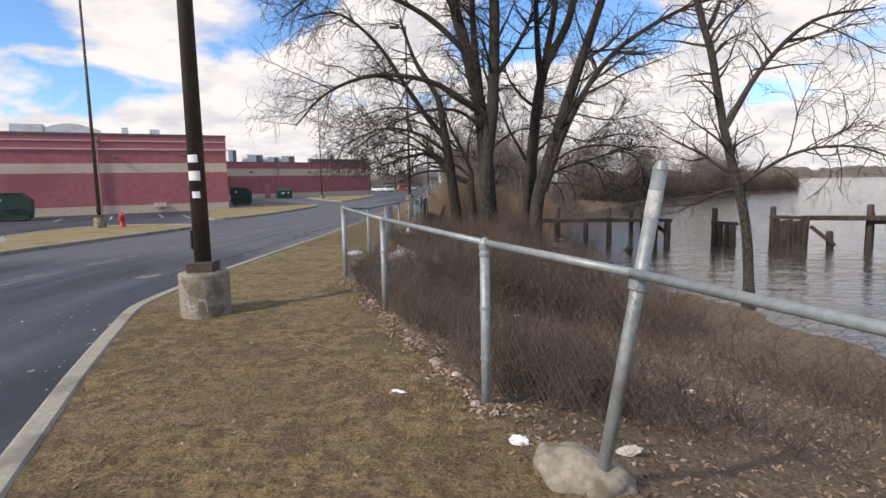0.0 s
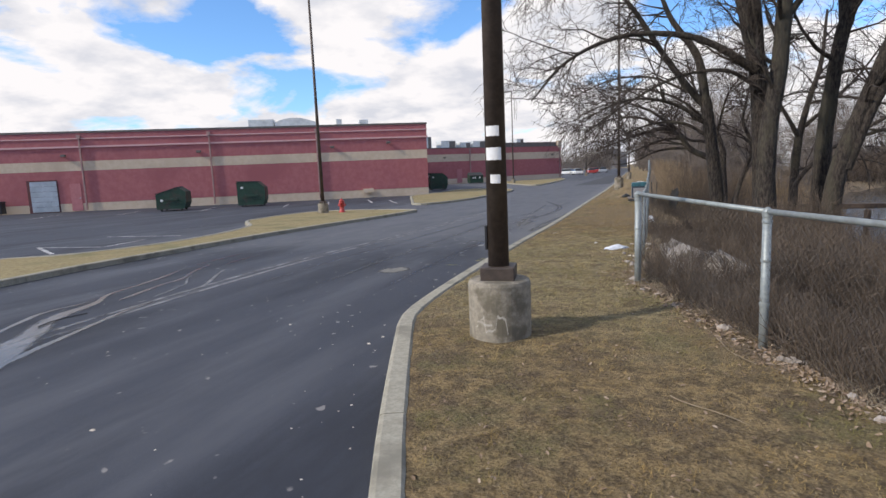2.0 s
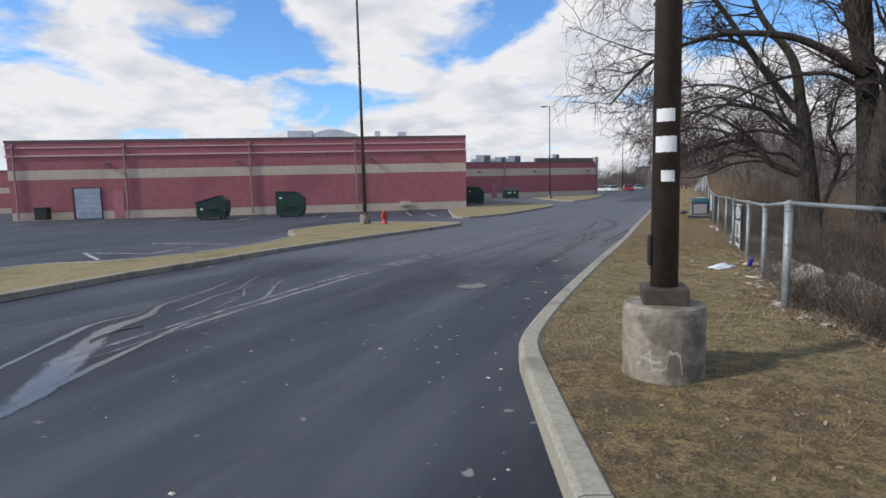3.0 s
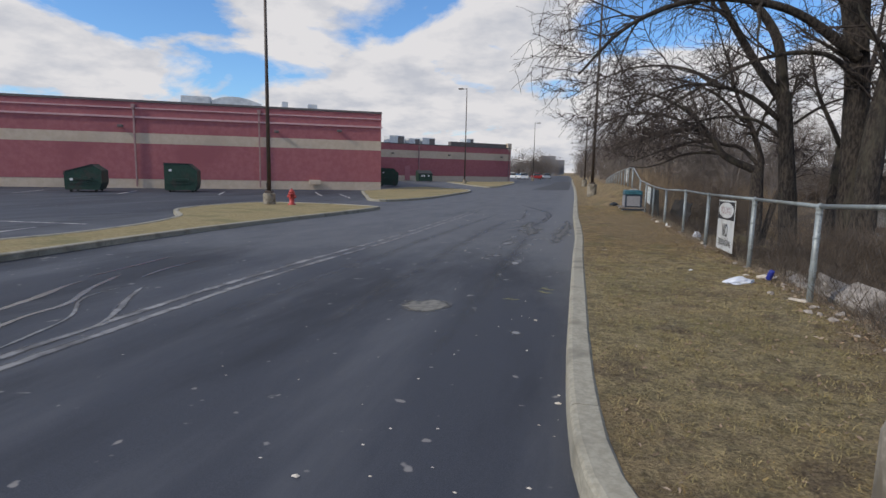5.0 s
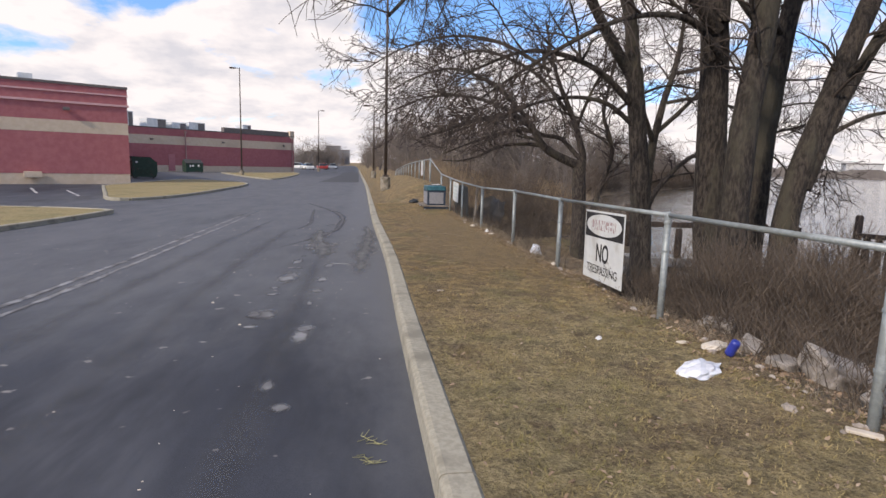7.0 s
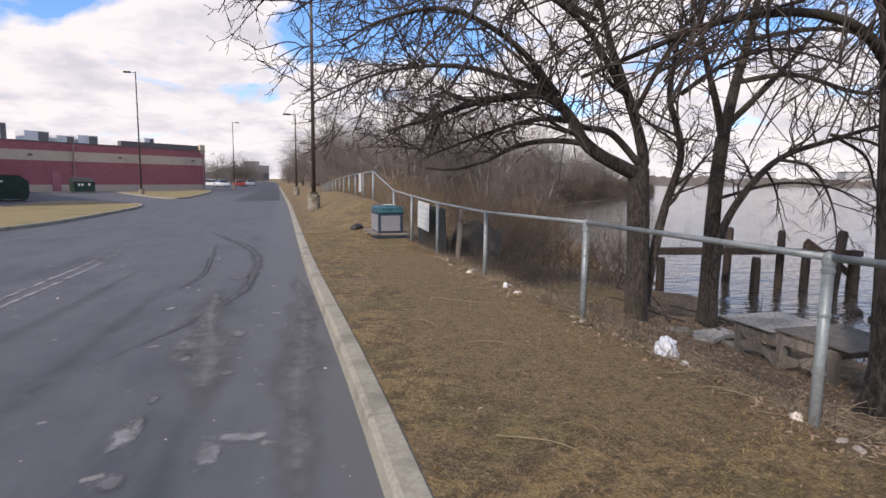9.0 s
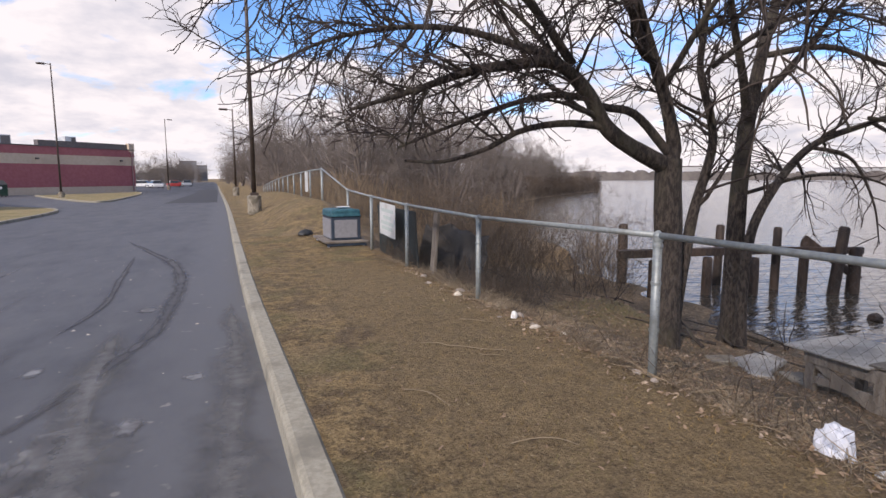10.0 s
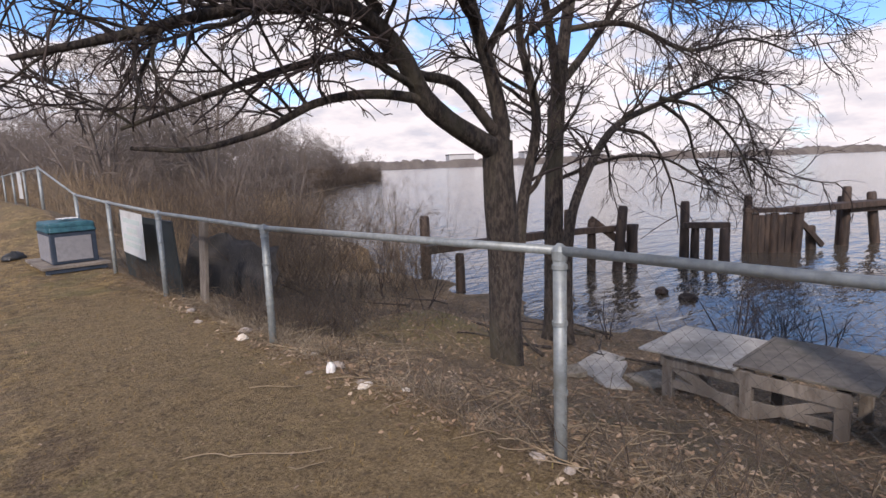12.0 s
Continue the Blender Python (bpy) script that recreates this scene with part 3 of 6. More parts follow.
# the odd tall post that leans across the fence, in its clod of concrete
M_STICKER = surface("weathered_sticker", (0.36, 0.38, 0.35), (0.56, 0.57, 0.54), 45, (0.28, 0.30, 0.27), 9.0, 0.7, 0)
lean = thing("leaning_post", pose(0.772, 3.86, -0.03), "tall galvanised post leaning in a rough concrete footing", "fence post")
part("tube", rod(bmesh.new(), (-0.015, 0, -0.1), (0.225, -0.05, 1.45), 0.03, sides=18), M_GALV, lean, smooth=True)
part("cap", rod(bmesh.new(), (0.224, -0.05, 1.44), (0.228, -0.051, 1.475), 0.033, 0.02, sides=18), M_GALV, lean)
part("collar", rod(bmesh.new(), (0.146, -0.0335, 0.94), (0.157, -0.036, 1.01), 0.042, sides=18), M_GALV, lean, "rail clamp")
part("label_plate", rod(bmesh.new(), (0.1933, -0.0434, 1.245), (0.2104, -0.047, 1.355), 0.0315, sides=18), M_STICKER, lean, "peeling pale sticker")
bm = bmesh.new()
bmesh.ops.create_icosphere(bm, subdivisions=4, radius=1)
for v in bm.verts:
    n = noise.noise(v.co * 1.7) * 0.25 + noise.noise(v.co * 5) * 0.06
    v.co = Vector((v.co.x * 0.25, v.co.y * 0.17, v.co.z * 0.14)) * (1 + n)
bm.transform(pose(-0.04, 0.08, 0.02, 0, 12, -35))
part("footing", bm, M_CONCRETE, lean, "broken lump of pale concrete", smooth=True)
# ---- lamp poles ----
M_CHALK = surface("chalky_paint", (0.34, 0.31, 0.26), (0.46, 0.43, 0.37), 30, (0.26, 0.23, 0.18), 9.0, 0.9, 0)


def lamp_pole(x, y, z, height, label, arm=-1, stickers=False):
    p = thing("street_lamp", pose(x, y, z, 0, 0, 8), label, "street lamp", "lamp poles")
    bm = lathe(bmesh.new(), [(0.26, -0.25), (0.26, 0.44), (0.252, 0.465), (0.235, 0.475), (0.0001, 0.48)], 40)
    b = part("concrete_base", bm, M_CONCRETE, p, "chipped round concrete plinth")
    part("base_cover", boxed(-0.14, 0.14, -0.14, 0.14, 0.47, 0.585, bevel=0.012), M_POLE, p, "square bronze base cover")
    part("pole", rod(bmesh.new(), (0, 0, 0.55), (0, 0, height), 0.088, 0.048, sides=24), M_POLE, p, "dark bronze tapered steel pole", smooth=True)
    part("hand_hole", boxed(-0.105, -0.085, -0.04, 0.04, 0.72, 0.92, bevel=0.006), M_BLACK, p)
    part("arm", rod(bmesh.new(), (0, 0, height - 0.12), (arm * 0.45, 0, height - 0.08), 0.03, sides=10), M_POLE, p)
    part("lamp_head", boxed(min(arm * 0.4, arm * 1.05), max(arm * 0.4, arm * 1.05), -0.18, 0.18, height - 0.16, height - 0.02, bevel=0.03), M_POLE, p, "dark shoebox lamp head")
    if stickers:
        bm = bmesh.new()
        for a0, a1, z0, z1 in ((228, 246, 0.10, 0.20), (246, 250, 0.20, 0.08), (250, 268, 0.08, 0.10), (268, 272, 0.10, 0.21), (272, 286, 0.21, 0.19), (286, 290, 0.19, 0.06), (231, 262, 0.16, 0.13)):
            row = []
            for i in range(6):
                t = radians(a0 + (a1 - a0) * i / 5)
                zz = z0 + (z1 - z0) * i / 5 + 0.008 * math.sin(i * 1.9 + a0)
                row.append([bm.verts.new((0.2615 * math.cos(t + d * 0.012), 0.2615 * math.sin(t + d * 0.012), zz + d * 0.009)) for d in (-1, 1)])
            for u, v in zip(row, row[1:]):
                bm.faces.new((u[0], v[0], v[1], u[1]))
        part("paint_scrawl", bm, M_CHALK, p, "faint pale scrawl on the plinth")
        for zz, w, hh, a in ((1.50, 0.14, 0.10, 262), (1.68, 0.12, 0.08, 258), (1.30, 0.085, 0.07, 272)):
            bm = bmesh.new()
            r = 0.0895 - 0.0039 * (zz - 0.55)
            vs = []
            for i in range(9):
                t = radians(a) + (i / 8 - 0.5) * w / r
                e = 0.003 * math.sin(i * 2.3)
                vs.append([bm.verts.new((r * math.cos(t), r * math.sin(t), zz + s * hh / 2 + e)) for s in (-1, 1)])
            for u, v in zip(vs, vs[1:]):
                bm.faces.new((u[0], v[0], v[1], u[1]))
            part("sticker", bm, M_WHITE, p, "torn white paper sticker")
    return p


lamp_pole(-2.645, 7.43, 0.0, 11.0, "dark bronze lamp pole on a concrete plinth in the verge", stickers=True)
lamp_pole(-16.85, 27.4, road_z(-17, 27) + 0.11, 11.0, "dark bronze lamp pole on the grass island")
lamp_pole(-3.36, 39.5, 0.1, 11.4, "dark lamp pole beside the kerb under the trees", arm=-1)
lamp_pole(-3.8, 68.0, 0.0, 7.0, "dark lamp pole farther along the verge", arm=-1)
lamp_pole(-18.75, 77.4, road_z(-16, 73) + 0.11, 11.9, "dark lamp pole before the pink wing", arm=-1)
lamp_pole(-13.6, 118.0, -0.4, 11.0, "distant lamp pole beside the road", arm=1)

# ---- trees ----


def batch_tubes(stems, sides):
    """stems: arrays (n,3) of points with arrays (n) of radii; one joined mesh."""
    verts, faces, base = [], [], 0
    groups = {}
    for p, r in stems:
        groups.setdefault(len(p), []).append((p, r))
    for n, items in groups.items():
        P = np.array([i[0] for i in items])
        Rr = np.array([i[1] for i in items])
        T = np.gradient(P, axis=1)
        T /= np.linalg.norm(T, axis=2, keepdims=True) + 1e-9
        ref = np.where(np.abs(T[:, :1, 2:3]) > 0.85, np.array([1.0, 0, 0]), np.array([0, 0, 1.0]))
        ref = np.broadcast_to(ref, T.shape)
        U = np.cross(T, ref)
        U /= np.linalg.norm(U, axis=2, keepdims=True) + 1e-9
        V = np.cross(T, U)
        an = np.arange(sides) * 2 * np.pi / sides
        ring = P[:, :, None, :] + Rr[:, :, None, None] * (np.cos(an)[None, None, :, None] * U[:, :, None, :] + np.sin(an)[None, None, :, None] * V[:, :, None, :])
        m = len(items)
        verts.append(ring.reshape(-1, 3))
        idx = base + np.arange(m * n * sides).reshape(m, n, sides)
        a, b = idx[:, :-1, :], idx[:, 1:, :]
        q = np.stack([a, np.roll(a, -1, axis=2), np.roll(b, -1, axis=2), b], axis=-1).reshape(-1, 4)
        faces.append(q)
        base += m * n * sides
    return np.concatenate(verts), np.concatenate(faces)


def tube_object(name, stems, sides, material, parent, label=""):
    v, f = batch_tubes(stems, sides)
    me = bpy.data.meshes.new(name)
    me.vertices.add(len(v))
    me.vertices.foreach_set("co", v.ravel().astype(np.float32))
    me.loops.add(len(f) * 4)
    me.loops.foreach_set("vertex_index", f.ravel().astype(np.int32))
    me.polygons.add(len(f))
    me.polygons.foreach_set("loop_start", (np.arange(len(f)) * 4).astype(np.int32))
    me.update(calc_edges=True)
    me.materials.append(material)
    me.shade_smooth()
    ob = new(name, me)
    ob.parent = parent
    if label:
        ob["label"] = label
    return ob


def wander(rng, start, way, length, n, curl, lift):
    """A crooked line of n points; lift bends it up (or down, below zero)."""
    p, d, out = np.array(start, float), np.array(way, float), []
    d /= np.linalg.norm(d)
    step = length / (n - 1)
    for _ in range(n):
        out.append(p.copy())
        d = d + rng.normal(0, curl, 3) + np.array([0, 0, lift])
        d /= np.linalg.norm(d)
        p = p + d * step
    return np.array(out)


def smooth_stem(points, n):
    q = np.array([tuple(v) for v in spline(points, 0.12)])
    s = np.concatenate([[0], np.cumsum(np.linalg.norm(np.diff(q, axis=0), axis=1))])
    t = np.linspace(0, s[-1], n)
    return np.stack([np.interp(t, s, q[:, k]) for k in range(3)], axis=1)


def branch_out(rng, stems, per_m, length, ratio, n, curl, lift, spread_deg, start=0.25, shrink=0.5, min_r=0.002, side_bias=None):
    """Children along the given stems."""
    out = []
    for p, r in stems:
        seg = np.linalg.norm(np.diff(p, axis=0), axis=1)
        total = seg.sum()
        count = rng.poisson(per_m * total * (1 - start))
        cum = np.concatenate([[0], np.cumsum(seg)]) / total
        for _ in range(count):
            t = start + (1 - start) * rng.random() ** 0.8
            at = np.array([np.interp(t, cum, p[:, k]) for k in range(3)])
            rr = np.interp(t, cum, r)
            i = min(np.searchsorted(cum, t), len(p) - 1)
            tan = p[i] - p[i - 1]
            tan /= np.linalg.norm(tan) + 1e-9
            rnd = rng.normal(0, 1, 3)
            if side_bias is not None:
                rnd += np.array(side_bias)
            rnd -= tan * rnd.dot(tan)
            rnd /= np.linalg.norm(rnd) + 1e-9
            a = radians(rng.uniform(*spread_deg))
            way = tan * math.cos(a) + rnd * math.sin(a)
            ln = length * rng.uniform(0.5, 1.3) * (1 - shrink * t)
            line = wander(rng, at, way, ln, n, curl, lift)
            r0 = max(min_r * 1.6, min(rr * ratio, 0.024 * ln))
            out.append((line, np.linspace(r0, min_r, n)))
    return out


def tree(name, at, stems, seed, label, bark, twig, limb=(1.1, 2.2), boughs=(2.2, 1.1), twigs=(5.0, 0.55), droop=-0.02, side_bias=None, limb_start=0.45, fine=0.0028, hang=0.0, shift=(0, 0, 0), hero=True, keep=None):
    """stems: (control points, first radius, last radius), in world metres; the crown grows from them."""
    rng = np.random.default_rng(seed)
    top = thing(name, pose(*at), label, "tree")
    off = np.array(at)
    main = []
    for pts, r0, r1 in stems:
        n = max(8, int(len(pts) * 6))
        line = smooth_stem(pts, n) - off + np.array(shift)
        r = np.linspace(r0, r1, n)
        main.append((line, r))
    big = [m for m in main if m[1][-1] < 0.105]
    def pruned(items):
        """Drops shoots that stray out of the crown's room."""
        return [m for m in items if keep is None or keep(m[0] + off)]

    limbs = branch_out(rng, big, limb[0], limb[1], 0.5, 9, 0.13, 0.015, (35, 70), start=limb_start, shrink=0.35, min_r=0.006, side_bias=side_bias)
    limbs = pruned(limbs)
    bough = branch_out(rng, big + limbs, boughs[0], boughs[1], 0.55, 7, 0.17, droop, (30, 70), start=0.3, shrink=0.4, min_r=0.005, side_bias=side_bias)
    bough = pruned(bough)
    tw = branch_out(rng, limbs + bough, twigs[0], twigs[1], 0.55, 5, 0.2, droop * 1.5 + hang, (25, 65), start=0.15, shrink=0.3, min_r=fine)
    tw = pruned(tw)
    tw2 = branch_out(rng, tw, twigs[0] * 0.7, twigs[1] * 0.5, 0.6, 4, 0.2, droop * 2 + hang, (25, 60), start=0.2, shrink=0.2, min_r=fine)
    for p, r in main:
        rough = np.array([1 + 0.06 * noise.noise(tuple(q * 3)) for q in p])
        r *= rough
        if p[0, 2] < 0.5:
            r[:3] *= np.array([1.45, 1.18, 1.06])
    for i, m in enumerate(main):
        tube_object("trunk" if m[1][0] > 0.09 else "limb", [m], 14, bark, top)
    if hero:
        for m in limbs:
            tube_object("branch", [m], 7, bark, top)
    else:
        tagged(tube_object("branch_tangle", limbs, 6, bark, top), kind="stuff")
    tagged(tube_object("bough_tangle", bough, 5 if hero else 4, twig, top), kind="stuff")
    tagged(tube_object("twig_tangle", tw + tw2, 3, twig, top), kind="stuff")
    return top


def clump_room(p):
    return p[:, 2].min() > 1.45 and p[:, 1].max() < 19.2 and p[:, 1].min() > 12.5 and p[:, 0].min() > -5.2


def arch_room(p):
    return p[:, 2].min() > (1.5 if p[:, 0].min() < 0.6 else 0.85 if p[:, 0].min() < 2.8 else 0.05) and p[:, 1].min() > 19.4 and p[:, 1].max() < 24.5


# clump of old trunks on the bank
CLUMP = (-0.1, -0.15, -0.03)
tree("tree", (0.0, 17.1, -0.4), [
    ([(0.15, 17.4, -0.5), (0.08, 17.4, 0.6), (-0.05, 17.4, 1.7), (-0.2, 17.4, 2.8)], 0.17, 0.125),
    ([(-0.2, 17.4, 2.75), (-0.39, 17.45, 3.8), (-0.99, 17.6, 4.8), (-1.4, 17.7, 6.0)], 0.11, 0.03),
    ([(-0.17, 17.4, 2.6), (-0.67, 17.3, 3.22), (-1.2, 17.2, 4.0), (-2.0, 17.0, 5.2), (-2.95, 16.7, 5.9), (-3.9, 16.4, 5.7)], 0.085, 0.02),
    ([(-0.1, 17.4, 2.2), (-0.9, 17.2, 2.75), (-1.9, 17.0, 2.9), (-2.9, 16.8, 2.5)], 0.055, 0.014),
    ([(-0.05, 17.4, 1.9), (-0.7, 17.3, 2.3), (-1.5, 17.4, 2.3), (-2.5, 17.5, 1.9)], 0.04, 0.012)],
    11, "bare leaning riverbank tree with drooping grey twigs", M_BARK, M_TWIG, limb=(3.4, 2.0), boughs=(4.2, 1.3), twigs=(6.5, 0.75), droop=-0.05, side_bias=(-0.6, -0.1, 0), hang=-0.03, shift=(-0.1, 0.25, -0.03), keep=clump_room, limb_start=0.3)
tree("tree", (0.8, 17.05, -0.5), [
    ([(1.1, 17.35, -0.6), (1.02, 17.45, 0.4), (0.93, 17.5, 2.0), (0.8, 17.45, 3.35), (0.44, 17.35, 4.93), (0.08, 17.35, 6.4), (-0.2, 17.3, 9)], 0.25, 0.10),
    ([(0.92, 16.75, -0.6), (0.92, 16.75, 1.78), (1.1, 16.8, 3.34), (1.18, 16.9, 5.47), (1.15, 16.9, 6.4), (1.0, 17.0, 9)], 0.2, 0.10),
    ([(0.8, 17.3, 3.4), (0.76, 17.3, 4.12), (0.63, 17.2, 5.48), (0.59, 17.1, 7.5)], 0.11, 0.06),
    ([(0.5, 17.3, 4.8), (-0.5, 17.1, 5.69), (-1.61, 16.9, 6.25), (-2.55, 16.7, 6.36), (-3.31, 16.5, 6.25), (-4.2, 16.3, 5.6)], 0.09, 0.02),
    ([(0.75, 17.3, 3.3), (-0.14, 17.0, 3.88), (-0.91, 16.8, 4.14), (-2.04, 16.5, 4.16), (-3.12, 16.2, 3.71), (-3.9, 16.0, 2.9)], 0.09, 0.018),
    ([(0.8, 17.2, 2.9), (0.1, 16.9, 3.3), (-0.9, 16.6, 3.2), (-1.9, 16.4, 2.7), (-2.8, 16.3, 2.1)], 0.05, 0.014),
    ([(1.2, 17.4, 4.2), (1.9, 17.9, 5.2), (2.6, 18.3, 6.6)], 0.08, 0.03)],
    12, "old twin-trunked riverbank tree with shaggy bark, leafless", M_BARK, M_TWIG, limb=(2.0, 2.4), boughs=(3.4, 1.4), twigs=(6.0, 0.8), droop=-0.06, side_bias=(-0.5, -0.3, 0), limb_start=0.3, hang=-0.04, shift=CLUMP, keep=clump_room)
tree("tree", (2.0, 17.0, -0.7), [
    ([(2.1, 17.6, -0.8), (2.14, 17.6, 0.6), (2.2, 17.6, 2.2), (2.5, 17.6, 4.39), (3.24, 17.6, 5.9), (3.6, 17.6, 8)], 0.2, 0.08),
    ([(2.5, 17.6, 4.2), (2.62, 17.6, 5.0), (2.9, 17.7, 6.6), (3.0, 17.8, 8.5)], 0.11, 0.05),
    ([(2.45, 17.6, 4.1), (2.34, 17.5, 5.21), (2.29, 17.5, 6.6), (2.2, 17.4, 8)], 0.10, 0.04),
    ([(2.2, 17.0, -0.8), (2.28, 17.0, 0.9), (2.78, 17.0, 2.6), (3.35, 17.0, 4.3), (4.0, 17.0, 6.2), (4.6, 17, 8)], 0.2, 0.08),
    ([(2.44, 16.95, 1.1), (2.94, 16.9, 2.6), (3.74, 16.8, 4.1), (4.6, 16.7, 5.0), (6.1, 16.6, 5.8), (7.4, 16.5, 6.1)], 0.11, 0.03),
    ([(2.3, 17.0, 1.6), (3.2, 16.8, 2.2), (4.2, 16.7, 2.3), (5.2, 16.6, 2.0)], 0.04, 0.012)],
    13, "leaning multi-stemmed riverbank tree, bare in winter", M_BARK, M_TWIG, limb=(1.6, 2.3), boughs=(2.8, 1.3), twigs=(5.2, 0.75), droop=-0.05, limb_start=0.35, hang=-0.03, shift=(0.0, 0.4, -0.03), keep=clump_room)
# arching tree whose limb reaches over the verge
tree("tree", (0.3, 21.4, -0.5), [
    ([(0.2, 21.4, -0.95), (0.16, 21.4, -0.4), (0.15, 21.4, 0.42), (0.10, 21.4, 1.2), (0.1, 21.4, 1.5)], 0.165, 0.145),
    ([(0.1, 21.4, 1.40), (-0.15, 21.4, 1.5), (-0.55, 21.4, 1.68), (-0.8, 21.4, 1.86), (-0.95, 21.4, 2.1), (-1.2, 21.4, 2.35), (-1.5, 21.4, 2.45), (-1.9, 21.4, 2.39), (-2.35, 21.4, 2.3), (-2.95, 21.4, 2.08), (-3.5, 21.4, 1.9)], 0.105, 0.016),
    ([(-0.95, 21.42, 2.12), (-1.37, 21.5, 2.14), (-1.77, 21.6, 2.05), (-2.31, 21.8, 1.85), (-2.9, 22, 1.6)], 0.04, 0.012),
    ([(-0.8, 21.4, 1.83), (-1.18, 21.4, 1.85), (-1.52, 21.4, 1.82), (-1.83, 21.4, 1.74), (-2.12, 21.4, 1.59), (-2.35, 21.4, 1.51), (-2.64, 21.4, 1.44), (-3.0, 21.4, 1.45)], 0.045, 0.012),
    ([(0.12, 21.4, 1.42), (0.17, 21.4, 1.6), (0.04, 21.4, 2.06), (-0.13, 21.4, 2.47), (-0.6, 21.3, 3.4), (-0.9, 21.2, 4.4)], 0.085, 0.02),
    ([(0.12, 21.42, 1.55), (-0.34, 21.5, 2.0), (-0.83, 21.6, 2.12), (-1.5, 21.8, 2.9), (-2.1, 22, 3.4)], 0.055, 0.012),
    ([(0.35, 21.5, -0.5), (0.55, 21.55, 0.4), (0.7, 21.6, 0.92), (0.93, 21.6, 1.71), (0.74, 21.6, 2.35), (0.67, 21.6, 2.63), (0.9, 21.7, 3.8)], 0.08, 0.025),
    ([(-1.2, 21.4, 2.45), (-1.9, 21.2, 3.0), (-2.8, 21.0, 3.3), (-3.6, 20.9, 3.1), (-4.1, 20.8, 2.8)], 0.05, 0.012),
    ([(-0.3, 21.35, 2.6), (-1.2, 20.9, 3.3), (-2.4, 20.6, 3.6), (-3.4, 20.4, 3.2)], 0.045, 0.012),
    ([(0.9, 21.65, 2.6), (1.4, 21.4, 3.0), (2.0, 21.1, 3.2), (2.9, 20.8, 3.0)], 0.04, 0.012),
    ([(-0.7, 21.3, 3.4), (-1.8, 21.6, 4.0), (-2.9, 21.8, 4.1), (-3.9, 21.9, 3.8), (-4.6, 22.0, 3.4)], 0.045, 0.012),
    ([(-1.4, 21.4, 2.5), (-2.3, 22.2, 2.9), (-3.3, 23.0, 2.9), (-4.3, 23.6, 2.5)], 0.045, 0.012),
    ([(0.0, 21.4, 2.3), (0.1, 20.9, 3.0), (0.3, 20.5, 3.5), (0.6, 20.0, 3.6)], 0.04, 0.012)],
    21, "arching dark-barked tree whose limb hangs over the verge", M_BARK_B, M_TWIG_B, limb=(5.6, 1.3), boughs=(5.8, 0.8), twigs=(7.5, 0.36), droop=-0.03, limb_start=0.22, fine=0.0032, shift=(0.36, 0.27, -0.06), keep=arch_room)
tree("tree", (2.65, 22.5, -1.0), [
    ([(2.54, 22.6, -1.2), (2.54, 22.6, -0.4), (2.56, 22.6, 1.07), (2.63, 22.6, 2.0)], 0.14, 0.108),
    ([(2.63, 22.6, 1.95), (2.83, 22.6, 2.95), (3.1, 22.6, 4.0), (3.2, 22.6, 5.5)], 0.1, 0.03),
    ([(2.4, 22.3, -1.1), (2.44, 22.3, 0.15), (2.69, 22.3, 0.85), (3.47, 22.3, 1.63), (4.52, 22.2, 2.0), (6.16, 22.0, 2.45), (7.0, 21.8, 2.45)], 0.08, 0.015),
    ([(2.66, 22.6, 1.9), (2.3, 22.4, 2.5), (1.8, 22.2, 3.4), (1.5, 22, 4.4)], 0.07, 0.02),
    ([(2.7, 22.6, 2.2), (3.3, 22.5, 2.8), (4.0, 22.4, 3.6), (4.6, 22.2, 4.6)], 0.06, 0.015),
    ([(4.2, 22.0, 2.05), (4.8, 21.7, 1.9), (5.3, 21.4, 1.4), (5.5, 21.2, 0.8)], 0.03, 0.01),
    ([(2.67, 22.6, 1.0), (3.4, 22.2, 1.25), (4.2, 21.9, 1.2), (5.0, 21.6, 0.8)], 0.03, 0.01),
    ([(3.5, 22.3, 1.65), (3.9, 22.0, 1.5), (4.15, 21.8, 0.9), (4.2, 21.7, 0.3)], 0.03, 0.008),
    ([(4.6, 22.2, 2.02), (5.0, 22.0, 1.7), (5.2, 21.9, 1.1), (5.6, 21.7, 0.55)], 0.03, 0.008),
    ([(5.8, 22.05, 2.35), (6.3, 21.8, 2.1), (6.5, 21.6, 1.5), (6.4, 21.5, 0.9)], 0.025, 0.008),
    ([(2.8, 22.6, 2.9), (3.6, 22.2, 3.0), (4.6, 21.8, 2.7), (5.6, 21.4, 2.9), (6.6, 21.0, 2.7)], 0.045, 0.01),
    ([(3.0, 22.6, 3.6), (4.0, 22.0, 3.7), (5.2, 21.5, 3.4), (6.4, 21.0, 3.5)], 0.045, 0.01)],
    22, "slim dark tree rising at the water's edge, bare", M_BARK_B, M_TWIG_B, limb=(3.4, 1.5), boughs=(4.6, 0.95), twigs=(7.0, 0.48), droop=-0.03, limb_start=0.3, fine=0.0026, keep=arch_room)
